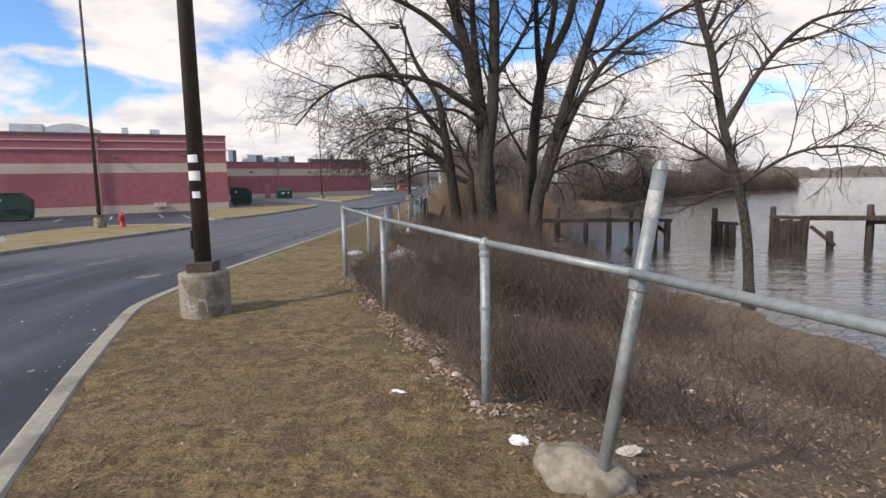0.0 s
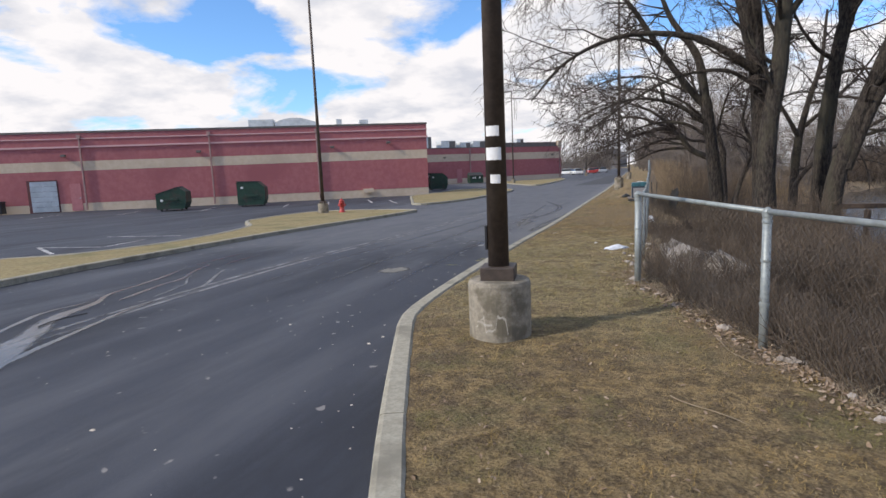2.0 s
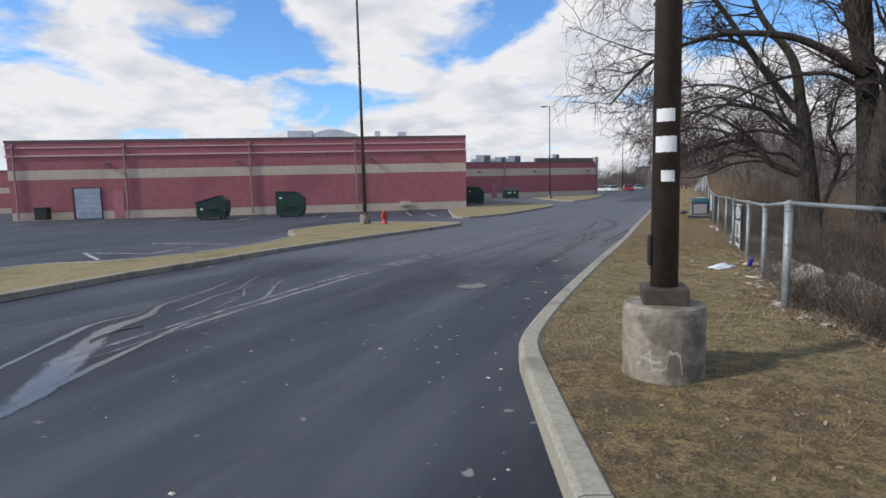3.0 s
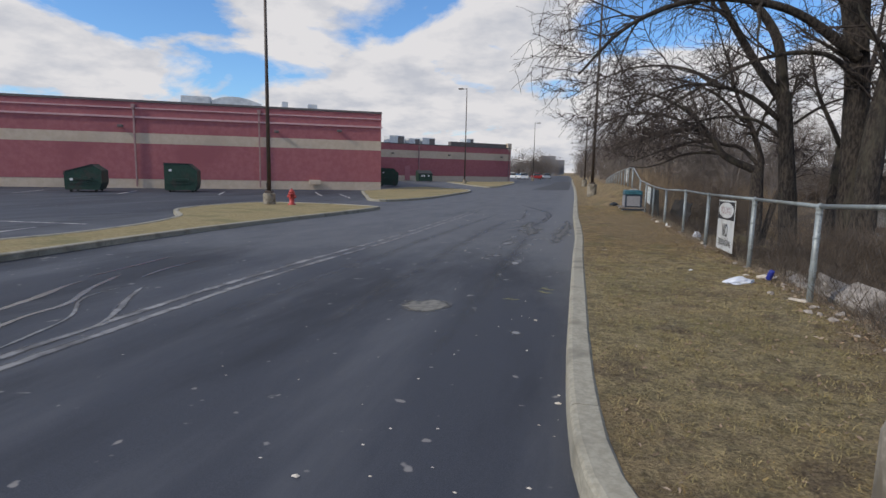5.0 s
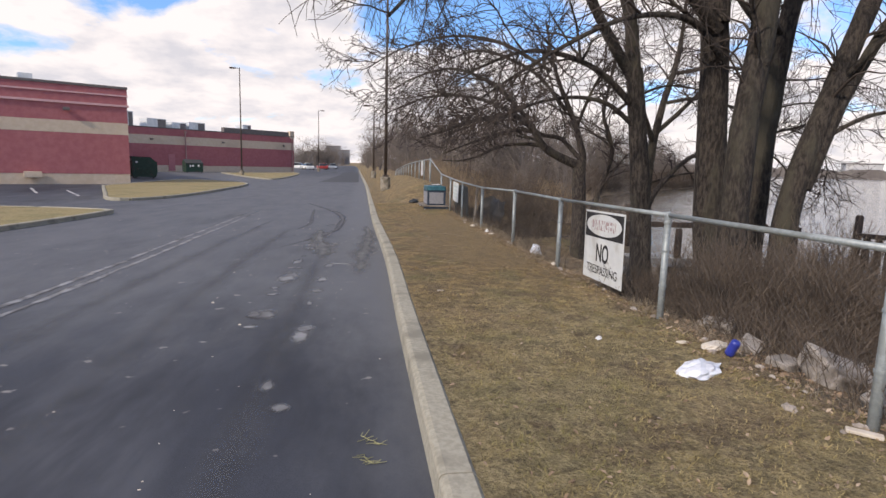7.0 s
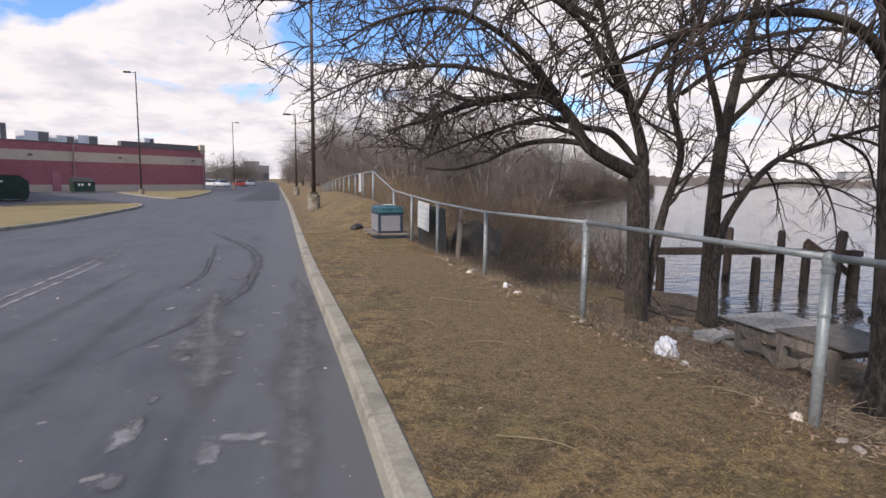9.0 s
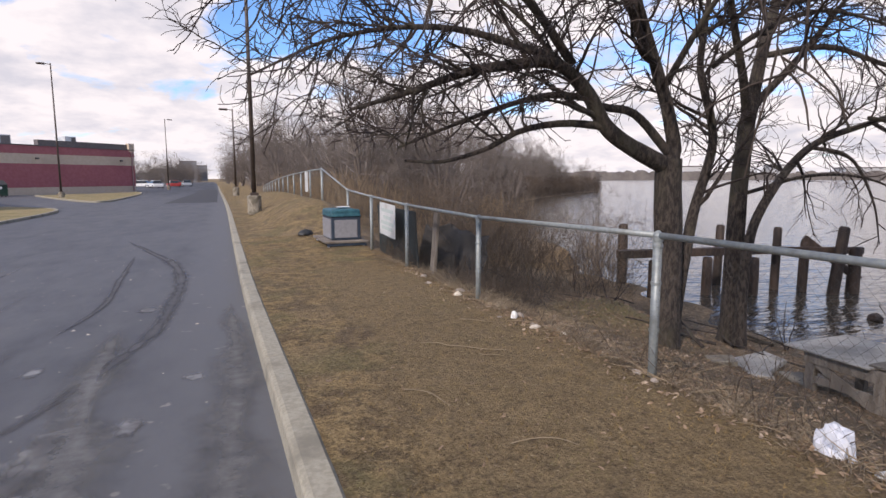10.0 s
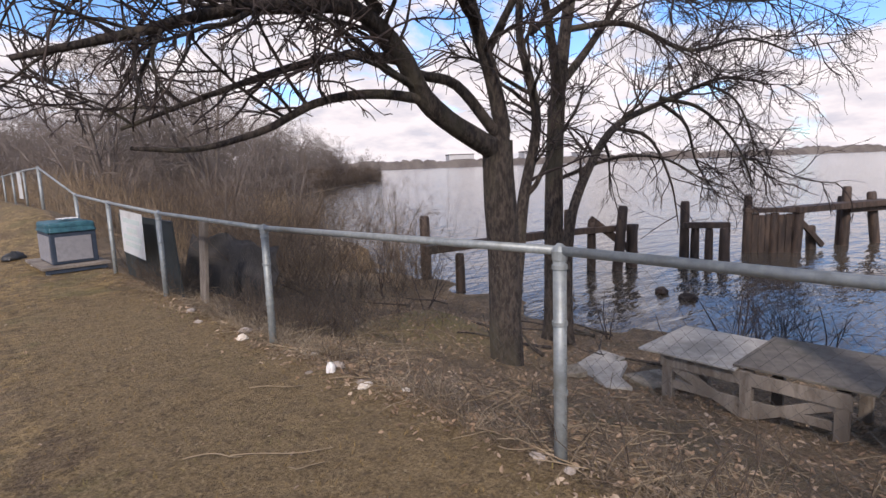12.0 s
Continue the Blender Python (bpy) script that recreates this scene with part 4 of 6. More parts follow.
tree("tree", (6.0, 13.3, -1.2), [
    ([(6.6, 13.3, -1.35), (6.44, 13.3, 0.45), (5.94, 13.3, 2.35), (5.65, 13.3, 3.8), (5.32, 13.3, 4.9), (5.0, 13.3, 7)], 0.11, 0.05),
    ([(5.94, 13.3, 2.3), (6.6, 13.2, 3.5), (7.4, 13.0, 4.3), (8.5, 12.9, 4.5)], 0.07, 0.02),
    ([(6.3, 13.3, 1.2), (7.2, 13.0, 1.8), (8.2, 12.8, 1.9), (9.2, 12.6, 1.5)], 0.04, 0.012)],
    23, "slender leafless tree at the river's edge", M_BARK_B, M_TWIG_B, limb=(3.0, 2.2), boughs=(3.6, 1.2), twigs=(5.0, 0.6), droop=-0.03, limb_start=0.25, shift=(-0.45, 0, 0))
# ---- woods, templates copied over the far bank ----


def wild_tree(seed, height, label):
    rng = np.random.default_rng(seed)
    stems = []
    for k in range(rng.integers(3, 6)):
        a = rng.uniform(0, 6.28)
        reach = rng.uniform(0.15, 0.5) * height
        lx, ly = reach * math.cos(a), reach * math.sin(a)
        h = height * rng.uniform(0.65, 1.0)
        stems.append(([(0.12 * k, 0, -0.3), (lx * 0.2, ly * 0.2, h * 0.3), (lx * 0.55, ly * 0.55, h * 0.68), (lx, ly, h)], rng.uniform(0.05, 0.1), 0.015))
    return tree("tree", (0, 0, 0), stems, seed, label, M_FARTWIG, M_FARTWIG, limb=(2.4, height * 0.36), boughs=(2.3, height * 0.2), twigs=(2.7, height * 0.12), droop=-0.02, limb_start=0.12, fine=0.0045, hero=False)


wild = [wild_tree(s, h, "tangled bare tree of the riverside thicket") for s, h in ((31, 6.5), (32, 5.5), (33, 7.5), (34, 4.2))]
for w in wild:
    tagged(w, group="riverside thicket")
rng = np.random.default_rng(7)
spots = []
for k in range(46):                     # along the road beyond the hill
    y = 38 + 2.0 * k + rng.uniform(-1, 1)
    spots.append((0.2 + rng.uniform(-0.8, 4.2), y, rng.uniform(0.5, 0.85) + 0.35 * smooth01((y - 55) / 30)))
for k in range(26):                     # where the verge narrows towards the town
    y = 75 + 6.0 * k + rng.uniform(-2, 2)
    spots.append((curb_at(y) + rng.uniform(2.5, 9), y, rng.uniform(0.8, 1.2)))
for k in range(60):                     # on the spit of land
    y = 60 + 50 * rng.random()
    spots.append((shore_at(y) - rng.uniform(1.0, 10), y, rng.uniform(0.6, 1.05)))
for k in range(24):
    spots.append((rng.uniform(0.2, 9), rng.uniform(40, 58), rng.uniform(0.45, 0.8)))
spots += [(1.2, 30.5, 0.42), (4.2, 33.0, 0.45), (5.2, 29.5, 0.3), (0.2, 35.0, 0.5)]
used = [False] * 4
for k, (x, y, s) in enumerate(spots):
    src = wild[k % 4]
    m = pose(x, y, ground_z(x, y) - 0.05, 0, 0, rng.uniform(0, 360))
    if not used[k % 4]:
        src.matrix_basis = m
        used[k % 4] = True
    else:
        c = copy_thing(src, m)
        c.scale = (s, s, s)

# ---- brush and reeds ----


def stalks(name, places, seed, h, lean, r, material, label, category, per=1, fork=0.0):
    """Upright dead stalks at the given places, as one mesh."""
    rng = np.random.default_rng(seed)
    stems = []
    for x, y in places:
        z = ground_z(x, y) - 0.03
        hh = h * rng.uniform(0.45, 1.15)
        way = (rng.normal(0, lean), rng.normal(0, lean), 1)
        p = wander(rng, (x, y, z), way, hh, 4, 0.12, -0.03)
        stems.append((p, np.linspace(r, r * 0.45, 4)))
        for _ in range(rng.poisson(fork)):
            q = p[rng.integers(1, 3)]
            stems.append((wander(rng, q, (rng.normal(0, 0.7), rng.normal(0, 0.7), 0.8), hh * 0.45, 4, 0.15, 0), np.linspace(r * 0.6, r * 0.35, 4)))
    ob = tube_object(name, stems, 3, material, None)
    return tagged(ob, label, category, kind="stuff")


M_BRUSH = surface("dead_brush", (0.066, 0.048, 0.034), (0.165, 0.125, 0.09), 3, (0.125, 0.098, 0.075), 0.8, 0.95, 0)
M_REED = surface("dry_reed", (0.22, 0.158, 0.095), (0.35, 0.262, 0.162), 3, (0.18, 0.130, 0.082), 0.5, 0.95, 0)
rng = np.random.default_rng(3)
pl = []
while len(pl) < 6500:
    y = rng.uniform(5.0, 27)
    x = fence_at(y) + 0.05 + abs(rng.normal(0, 1.1))
    if x < shore_at(y) - 0.2 and not (10.6 < y < 13.6 and x < 0.3 and rng.random() < 0.85) and noise.noise((x * 0.6, y * 0.6, 9)) > -0.1 and (y < 16.0 or (x < fence_at(y) + 0.45 and rng.random() < 0.10) or (y > 22.5 and x < fence_at(y) + 2.5 and rng.random() < 0.4)):
        pl.append((x, y))
stalks("brush", pl, 4, 0.46, 0.5, 0.0034, M_BRUSH, "dense brown dead weeds grown through the fence", "brush", fork=1.6)
pl = []
while len(pl) < 2200:
    y = rng.uniform(5, 21)
    x = fence_at(y) + rng.uniform(0.3, 5.5)
    if x < shore_at(y) and noise.noise((x * 0.5, y * 0.5, 2)) > 0.05 and y < 16.5:
        pl.append((x, y))
stalks("brush", pl, 5, 0.6, 0.6, 0.004, M_BRUSH, "brown leafless shrubs on the riverbank", "brush", fork=2.5)
pl = []
while len(pl) < 4200:
    y = rng.uniform(9.0, 16.0)
    x = fence_at(y) + 0.9 + abs(rng.normal(0, 1.6))
    if x < shore_at(y) - 0.3 and noise.noise((x * 0.8, y * 0.8, 12)) > -0.2 and not (10.4 < y < 13.8 and x < 0.4):
        pl.append((x, y))
stalks("brush", pl, 17, 0.95, 0.4, 0.0042, M_BRUSH, "waist-high tangle of brown brush on the bank", "brush", fork=3.0)
pl = []
while len(pl) < 10000:
    y = rng.uniform(28, 66)
    x = fence_at(y) + rng.uniform(0.4, 11)
    if x < shore_at(y) + 0.3 and noise.noise((x * 0.25, y * 0.25, 4)) > -0.15:
        pl.append((x, y))
stalks("reeds", pl, 6, 1.3, 0.1, 0.008, M_REED, "stand of tan dry reeds", "reeds", fork=0.5)
pl = []
while len(pl) < 1500:
    y = rng.uniform(25, 39)
    x = fence_at(y) + rng.uniform(1.2, 5.5)
    if x < shore_at(y) - 0.4 and noise.noise((x * 0.5, y * 0.5, 31)) > 0.0:
        pl.append((x, y))
stalks("brush", pl, 27, 1.9, 0.45, 0.005, M_BRUSH, "tangled dark brush between the trees", "brush", fork=3.5)
pl = []
while len(pl) < 6000:
    y = 58 + 52 * rng.random()
    pl.append((shore_at(y) - 0.2 - 7 * rng.random(), y))
stalks("brush", pl, 15, 2.3, 0.25, 0.03, M_BRUSH, "dense brown winter thicket on the spit of land", "brush", fork=1.5)
pl = [(4.2 + rng.normal(0, 0.3), 20.5 + rng.normal(0, 0.25)) for _ in range(46)]
stalks("shrub", pl, 16, 1.15, 0.3, 0.005, M_TWIG_B, "bare twiggy shrub at the water's edge", "shrub", fork=4.0)

# ---- grass and leaf litter ----


def blades(name, count, seed, where, size, material, label, flat):
    rng = np.random.default_rng(seed)
    v, f = [], []
    n = 0
    while n < count:
        x, y = where(rng)
        if x is None:
            continue
        z = ground_z(x, y)
        a = rng.uniform(0, 6.283)
        ln = size * rng.uniform(0.5, 1.4)
        w = ln * 0.06
        up = ln * rng.uniform(*flat)
        dx, dy = math.cos(a) * ln, math.sin(a) * ln
        wx, wy = -math.sin(a) * w, math.cos(a) * w
        b = len(v)
        v += [(x - wx, y - wy, z - 0.004), (x + wx, y + wy, z - 0.004), (x + dx, y + dy, z + up)]
        f.append((b, b + 1, b + 2))
        n += 1
    ob = mesh_object(name, v, f, material)
    return tagged(ob, label, "grass", kind="stuff")


M_BLADE = surface("dry_blades", (0.205, 0.130, 0.040), (0.47, 0.318, 0.120), 2.2, (0.17, 0.15, 0.045), 1.1, 0.9, 0, cut3=(0.48, 0.62))


def on_verge(rng):
    y = 0.5 + 30 * rng.random() ** 1.15
    x = rng.uniform(curb_at(y) + 0.22, fence_at(y) + 0.1)
    n = noise.noise((x * 0.7, y * 0.7, 5))
    bare = smooth01((y - 15.5 + 2 * n) / 3.5) * (1 - smooth01((y - 23 + 2 * n) / 5))
    tuft = smooth01((noise.noise((x * 3.1, y * 3.1, 1)) + 0.5 * noise.noise((x * 9, y * 9, 2)) + 0.35) / 0.6)
    if rng.random() < max(bare * 0.8, 0.85 * (1 - tuft)):
        return None, None
    return x, y


M_OLIVE = surface("olive_blades", (0.235, 0.182, 0.066), (0.46, 0.362, 0.165), 2.2, (0.22, 0.185, 0.062), 1.1, 0.9, 0, cut3=(0.48, 0.62))


def verge_part(green):
    def pick(rng):
        x, y = on_verge(rng)
        if x is None or (rng.random() < olive(y)) != green:
            return None, None
        return x, y
    return pick


blades("grass", 75000, 8, verge_part(False), 0.03, M_BLADE, "short dormant tan lawn grass", (0.1, 0.75))
blades("grass", 50000, 18, verge_part(True), 0.03, M_OLIVE, "short olive-tan lawn grass", (0.1, 0.75))


def leaves(name, count, seed, where, size, material, label):
    rng = np.random.default_rng(seed)
    v, f = [], []
    n = 0
    while n < count:
        x, y = where(rng)
        if x is None:
            continue
        z = ground_z(x, y) + 0.004
        m = Matrix.Translation((x, y, z)) @ Euler((rng.normal(0, 0.4), rng.normal(0, 0.4), rng.uniform(0, 6.28))).to_matrix().to_4x4()
        s = size * rng.uniform(0.5, 1.3)
        c = rng.uniform(-0.1, 0.45) * s
        pts = [(-s, 0, 0), (-0.2 * s, 0.45 * s, c), (0.6 * s, 0.3 * s, c * 0.8), (s, 0, 0), (0.6 * s, -0.3 * s, c * 0.8), (-0.2 * s, -0.45 * s, c), (0, 0, c * 0.25)]
        b = len(v)
        v += [m @ Vector(q) for q in pts]
        f += [(b + 6, b + i, b + (i + 1) % 6) for i in range(6)]
        n += 1
    ob = mesh_object(name, v, f, material)
    return tagged(ob, label, "leaves", kind="stuff")


M_LEAF = surface("dead_leaf", (0.15, 0.098, 0.058), (0.32, 0.225, 0.145), 9, (0.42, 0.33, 0.24), 4.0, 0.85, 0)


def by_fence(rng):
    y = 1.5 + 25 * rng.random()
    return fence_at(y) + rng.normal(0.0, 0.16), y


def on_bank(rng):
    y = rng.uniform(2, 26)
    x = fence_at(y) + rng.uniform(0.1, 5)
    return (x, y) if x < shore_at(y) - 0.1 else (None, None)


M_PALELEAF = surface("bleached_leaf", (0.22, 0.155, 0.105), (0.40, 0.315, 0.235), 9, (0.18, 0.12, 0.08), 4.0, 0.85, 0)


def at_foot(rng):
    y = 4.6 + 5.2 * rng.random()
    return fence_at(y) + rng.normal(-0.03, 0.07), y


leaves("leaf_litter", 900, 19, at_foot, 0.024, M_PALELEAF, "bleached curled leaves packed along the fence foot")
leaves("leaf_litter", 4200, 9, by_fence, 0.021, M_LEAF, "pale curled dead leaves drifted along the fence")
leaves("leaf_litter", 22000, 10, on_bank, 0.024, M_LEAF, "brown dead leaves on the riverbank")
leaves("leaf_litter", 3200, 14, on_verge, 0.017, M_LEAF, "scattered bits of dead leaf on the verge")

# ---- far shore ----
M_FAR = surface("far_woods", (0.10, 0.085, 0.075), (0.16, 0.14, 0.12), 0.05, rough=1.0, bump=0)
M_FARB = surface("far_buildings", (0.42, 0.42, 0.42), (0.55, 0.54, 0.52), 0.05, rough=0.8, bump=0)
rng = np.random.default_rng(17)
line = spline([(120, 620, 0), (300, 560, 0), (520, 470, 0), (760, 330, 0), (950, 120, 0), (1050, -150, 0)], 4.0)
verts, faces = [], []
for k, p in enumerate(line):
    h = 5 + 7 * abs(noise.noise((k * 0.07, 0, 0))) + 3.0 * rng.random()
    t = (line[min(k + 1, len(line) - 1)] - line[max(k - 1, 0)]).normalized()
    s = Vector((-t.y, t.x, 0))
    for o, z in ((0, WATER_Z - 1), (3, WATER_Z + 1.2), (9, h * 0.8), (16, h), (40, h * 0.6), (60, WATER_Z)):
        q = p + s * (o + rng.uniform(-0.8, 0.8))
        verts.append((q.x, q.y, z))
for k in range(len(line) - 1):
    for i in range(5):
        a = k * 6 + i
        faces.append((a, a + 1, a + 7, a + 6))
tagged(mesh_object("backdrop", verts, faces, M_FAR), "low wooded far shore of the river", "shore", kind="structure")
for x, y, w, h in ((480, 520, 30, 13), (560, 475, 24, 14), (640, 440, 44, 11), (820, 310, 34, 14)):
    b = thing("far_building", pose(x, y, 0, 0, 0, -32), "pale blocky building on the far shore", "building")
    part("wall", boxed(-w / 2, w / 2, -12, 12, -1, h), M_FARB, b)
    part("roof", boxed(-w / 2 - 0.5, w / 2 + 0.5, -12.5, 12.5, h, h + 1), M_COPING, b)
# town at the end of the road
# the air's haze is mixed into this blue-grey wall colour
M_TOWN = surface("haze_tinted_town_walls", (0.17, 0.175, 0.19), (0.24, 0.245, 0.26), 0.2, rough=0.9, bump=0)
for x, y, w, h in ((-52, 395, 12, 4.5), (-40, 400, 7, 7), (-30, 410, 9, 5.5), (-64, 380, 18, 3.5)):
    b = thing("far_building", pose(x, y, -0.5, 0, 0, 12), "hazy distant block beyond the road", "building")
    part("wall", boxed(-w / 2, w / 2, -6, 6, -1, h), M_TOWN, b)
    part("roof", boxed(-w / 2 - 0.2, w / 2 + 0.2, -6.2, 6.2, h, h + 0.6), M_COPING, b)
for k in range(22):
    x, y = -62 + 3.2 * k + rng.uniform(-1, 1), 215 + rng.uniform(-30, 60)
    if not (-24 < x < -7):
        c = copy_thing(wild[k % 4], pose(x, y, -0.5, 0, 0, rng.uniform(0, 360)))
        c.scale = (0.9, 0.9, rng.uniform(0.7, 1.0))

for k in range(26):
    x, y = -16.5 - 20 * rng.random(), 200 + rng.uniform(0, 60)
    c = copy_thing(wild[k % 4], pose(x, y, -0.5, 0, 0, rng.uniform(0, 360)))
    s = rng.uniform(0.8, 1.25)
    c.scale = (s * 1.2, s * 1.2, s)
rt = np.random.default_rng(23)
for k in range(40):
    x, y = -75 + 1.9 * k + rt.uniform(-1, 1), 270 + rt.uniform(-15, 40)
    if -17 < x < -9:
        continue
    c = copy_thing(wild[k % 4], pose(x, y, -0.6, 0, 0, rt.uniform(0, 360)))
    s = rt.uniform(0.9, 1.4)
    c.scale = (s * 1.3, s * 1.3, s)
for x, y, w, h in ((-36, 520, 12, 15), (-27, 540, 8, 12), (-52, 520, 18, 9)):
    b = thing("far_building", pose(x, y, -0.5, 0, 0, 8), "hazy tall block in the distant town", "building")
    part("wall", boxed(-w / 2, w / 2, -6, 6, -1, h), M_TOWN, b)
    part("roof", boxed(-w / 2 - 0.2, w / 2 + 0.2, -6.2, 6.2, h, h + 0.6), M_COPING, b)
# ---- things on the buildings ----
M_DOOR = surface("pale_blue_grey_steel", (0.36, 0.42, 0.48), (0.42, 0.48, 0.54), 4, (0.30, 0.35, 0.40), 0.8, 0.5, 0)
# darkened wall rose: the shade of a door reveal as plain colour
M_REVEAL_SHADE = surface("reveal_shade_colour", (0.10, 0.04, 0.04), (0.13, 0.05, 0.05), 4, bump=0)
M_UNIT = surface("roof_unit_metal", (0.52, 0.54, 0.53), (0.62, 0.63, 0.62), 3, (0.40, 0.42, 0.42), 0.7, 0.5, 0)
M_PINKDOOR = surface("rose_door_paint", (0.42, 0.16, 0.17), (0.47, 0.19, 0.20), 4, bump=0)
M_RUST = surface("rusted_wire", (0.20, 0.13, 0.08), (0.30, 0.21, 0.14), 10, bump=0, rough=0.7)

# flat plate, no real recess; its dark colour paints the reveal's shade
dock = part("dock_door", boxed(4.5, 6.7, -0.05, -0.015, 0.0, 2.55), M_REVEAL_SHADE, bld1)
for k in range(6):
    part("panel", boxed(4.72, 6.62, -0.085, -0.052, 0.06 + 0.4 * k, 0.06 + 0.4 * k + 0.385, bevel=0.006), M_DOOR, dock)
pd = part("door", boxed(7.55, 8.35, -0.06, -0.015, 0.05, 2.2, bevel=0.01), M_PINKDOOR, bld1, "rose-painted steel service door")
part("handle", boxed(8.18, 8.26, -0.11, -0.06, 1.0, 1.12, bevel=0.01), M_WALLGREY, pd)
bm = boxed(30.6, 31.5, -0.35, -0.06, 0.38, 0.75, bevel=0.02)
part("meter_box", bm, M_TAN, bld1, "tan utility box on the wall")
for s0, s1, d, h0, nm in ((20.7, 23.0, 6.0, 1.15, "roof_unit"), (28.7, 29.2, 3.0, 0.75, "roof_vent"), (30.8, 31.6, 3.5, 0.7, "roof_vent")):
    b = part(nm, boxed(s0, s1, d, d + 2.0, H1 + 0.14, H1 + 0.16 + h0, bevel=0.03), M_UNIT, bld1, "grey roof-top unit")
bm = bmesh.new()
for k in range(13):
    t = k / 12
    for y in (6.0, 8.5):
        bm.verts.new((23.1 + 4.0 * t, y, H1 + 0.75 + 0.75 * math.sin(math.pi * (0.12 + 0.8 * t)) * (1 - 0.25 * t)))
bm.verts.ensure_lookup_table()
for k in range(12):
    bm.faces.new([bm.verts[2 * k], bm.verts[2 * k + 1], bm.verts[2 * k + 3], bm.verts[2 * k + 2]])
r = bmesh.ops.extrude_face_region(bm, geom=bm.faces[:])
for v in r["geom"]:
    if isinstance(v, bmesh.types.BMVert):
        v.co.z = H1 + 0.14
part("arched_hood", bm, M_UNIT, bld1, "grey arched roof hood")
for s0, s1, h0, lab in ((11.6, 12.9, 1.9, "tall dark roof unit"), (14.6, 17.2, 1.25, "white roof air handler"), (18.0, 20.0, 0.95, "white roof duct"), (20.4, 22.8, 1.15, "pale roof air handler"), (29.0, 30.4, 1.4, "white roof unit")):
    b = part("roof_unit", boxed(s0, s1, 3.0, 5.0, H2 + 0.1, H2 + 0.12 + h0, bevel=0.04), M_UNIT, bld2, lab)
    part("grille", boxed(s0 + 0.55 * (s1 - s0), s1 - 0.12, 2.95, 2.99, H2 + 0.25, H2 + h0), M_COPING, b)
part("parapet", boxed(24, 36.1, 0.3, 1.0, H2 + 0.12, H2 + 0.75), M_COPING, bld2, "raised dark parapet")
part("chimney_post", boxed(35.3, 36.1, -0.05, 0.5, H2 - 0.2, H2 + 0.9), M_TAN, bld2)
part("door", boxed(15.6, 16.5, -0.06, -0.015, 0.05, 2.2, bevel=0.01), M_PINKDOOR, bld2)


def dumpster(x, y, rz, label, w, prof):
    """A wheeled steel box: prof is its side outline from the labelled end to the sloped end, lids on the top run."""
    d = thing("dumpster", pose(x, y, road_z(x, y), 0, 0, rz), label, "dumpster", "dumpsters by the wall")
    bm = bmesh.new()
    a = [bm.verts.new((-w / 2, yy, z)) for yy, z in prof]
    c = [bm.verts.new((w / 2, yy, z)) for yy, z in prof]
    n = len(prof)
    bm.faces.new(a)
    bm.faces.new(c[::-1])
    for k in range(n):
        bm.faces.new((a[k], a[(k + 1) % n], c[(k + 1) % n], c[k]))
    body = part("body", bm, M_DUMP, d, "dark green welded steel box")
    y0, (y1, z1), (y2, z2) = prof[0][0], prof[-2], prof[-1]
    for s in (-0.47, 0.0, 0.47):
        part("rib", boxed(s * w - 0.03, s * w + 0.03, y0 - 0.04, y0 - 0.002, 0.2, z2 - 0.15), M_DUMP, body)
    part("rim", boxed(-w / 2 - 0.03, w / 2 + 0.03, y0 - 0.06, y0 - 0.002, z2 - 0.13, z2 - 0.05), M_DUMP, body)
    for s in (-1, 1):
        bm = bmesh.new()
        lo, hi = min(s * 0.02, s * (w / 2 + 0.03)), max(s * 0.02, s * (w / 2 + 0.03))
        q = [bm.verts.new((xx, yy, zz)) for zo in (0.006, 0.05) for xx, yy, zz in ((lo, y2 - 0.05, z2 + zo), (hi, y2 - 0.05, z2 + zo), (hi, y1, z1 + zo), (lo, y1, z1 + zo))]
        for f in ((3, 2, 1, 0), (4, 5, 6, 7), (0, 1, 5, 4), (1, 2, 6, 5), (2, 3, 7, 6), (3, 0, 4, 7)):
            bm.faces.new([q[g] for g in f])
        part("lid", bm, M_LID, d, "black plastic lid")
        part("sleeve", boxed(min(s * (w / 2), s * (w / 2 + 0.09)), max(s * (w / 2), s * (w / 2 + 0.09)), -0.5, 0.45, 0.72, 0.88, bevel=0.01), M_DUMP, body)
        part("ledge", boxed(min(s * (w / 2), s * (w / 2 + 0.03)), max(s * (w / 2), s * (w / 2 + 0.03)), y0 + 0.05, prof[3][0] - 0.05, 0.5, 0.56), M_DUMP, body)
        for yy in (y0 + 0.25, prof[1][0] - 0.2):
            part("wheel", rod(bmesh.new(), (s * (w / 2 - 0.2), yy, 0.08), (s * (w / 2 - 0.14), yy, 0.08), 0.08, sides=14), M_LID, d)
    for s, z in ((-0.5, z2 - 0.42), (-0.2, z2 - 0.4), (0.45, z2 - 0.38)):
        part("label_plate", boxed(s - 0.1, s + 0.1, y0 - 0.048, y0 - 0.042, z, z + 0.24), M_WHITE, d, "faded pale label")
    part("label_plate", boxed(w / 2 + 0.002, w / 2 + 0.006, y0 + 0.25, y0 + 0.42, z2 - 0.5, z2 - 0.36), M_WHITE, d, "faded pale label")
    return d


LOW = [(-0.95, 0.14), (0.8, 0.14), (0.97, 0.55), (0.97, 1.3), (0.5, 1.62), (-0.95, 1.18)]
HIGH = [(-0.95, 0.12), (0.85, 0.12), (0.97, 0.55), (0.97, 1.38), (0.5, 1.78), (-0.95, 1.82)]
dumpster(-33.2, 34.1, -58, "dark green dumpster with sloping lid in the parking lot", 1.7, LOW)
dumpster(-29.5, 38.0, -60, "large green steel dumpster with pale labels", 1.8, HIGH)
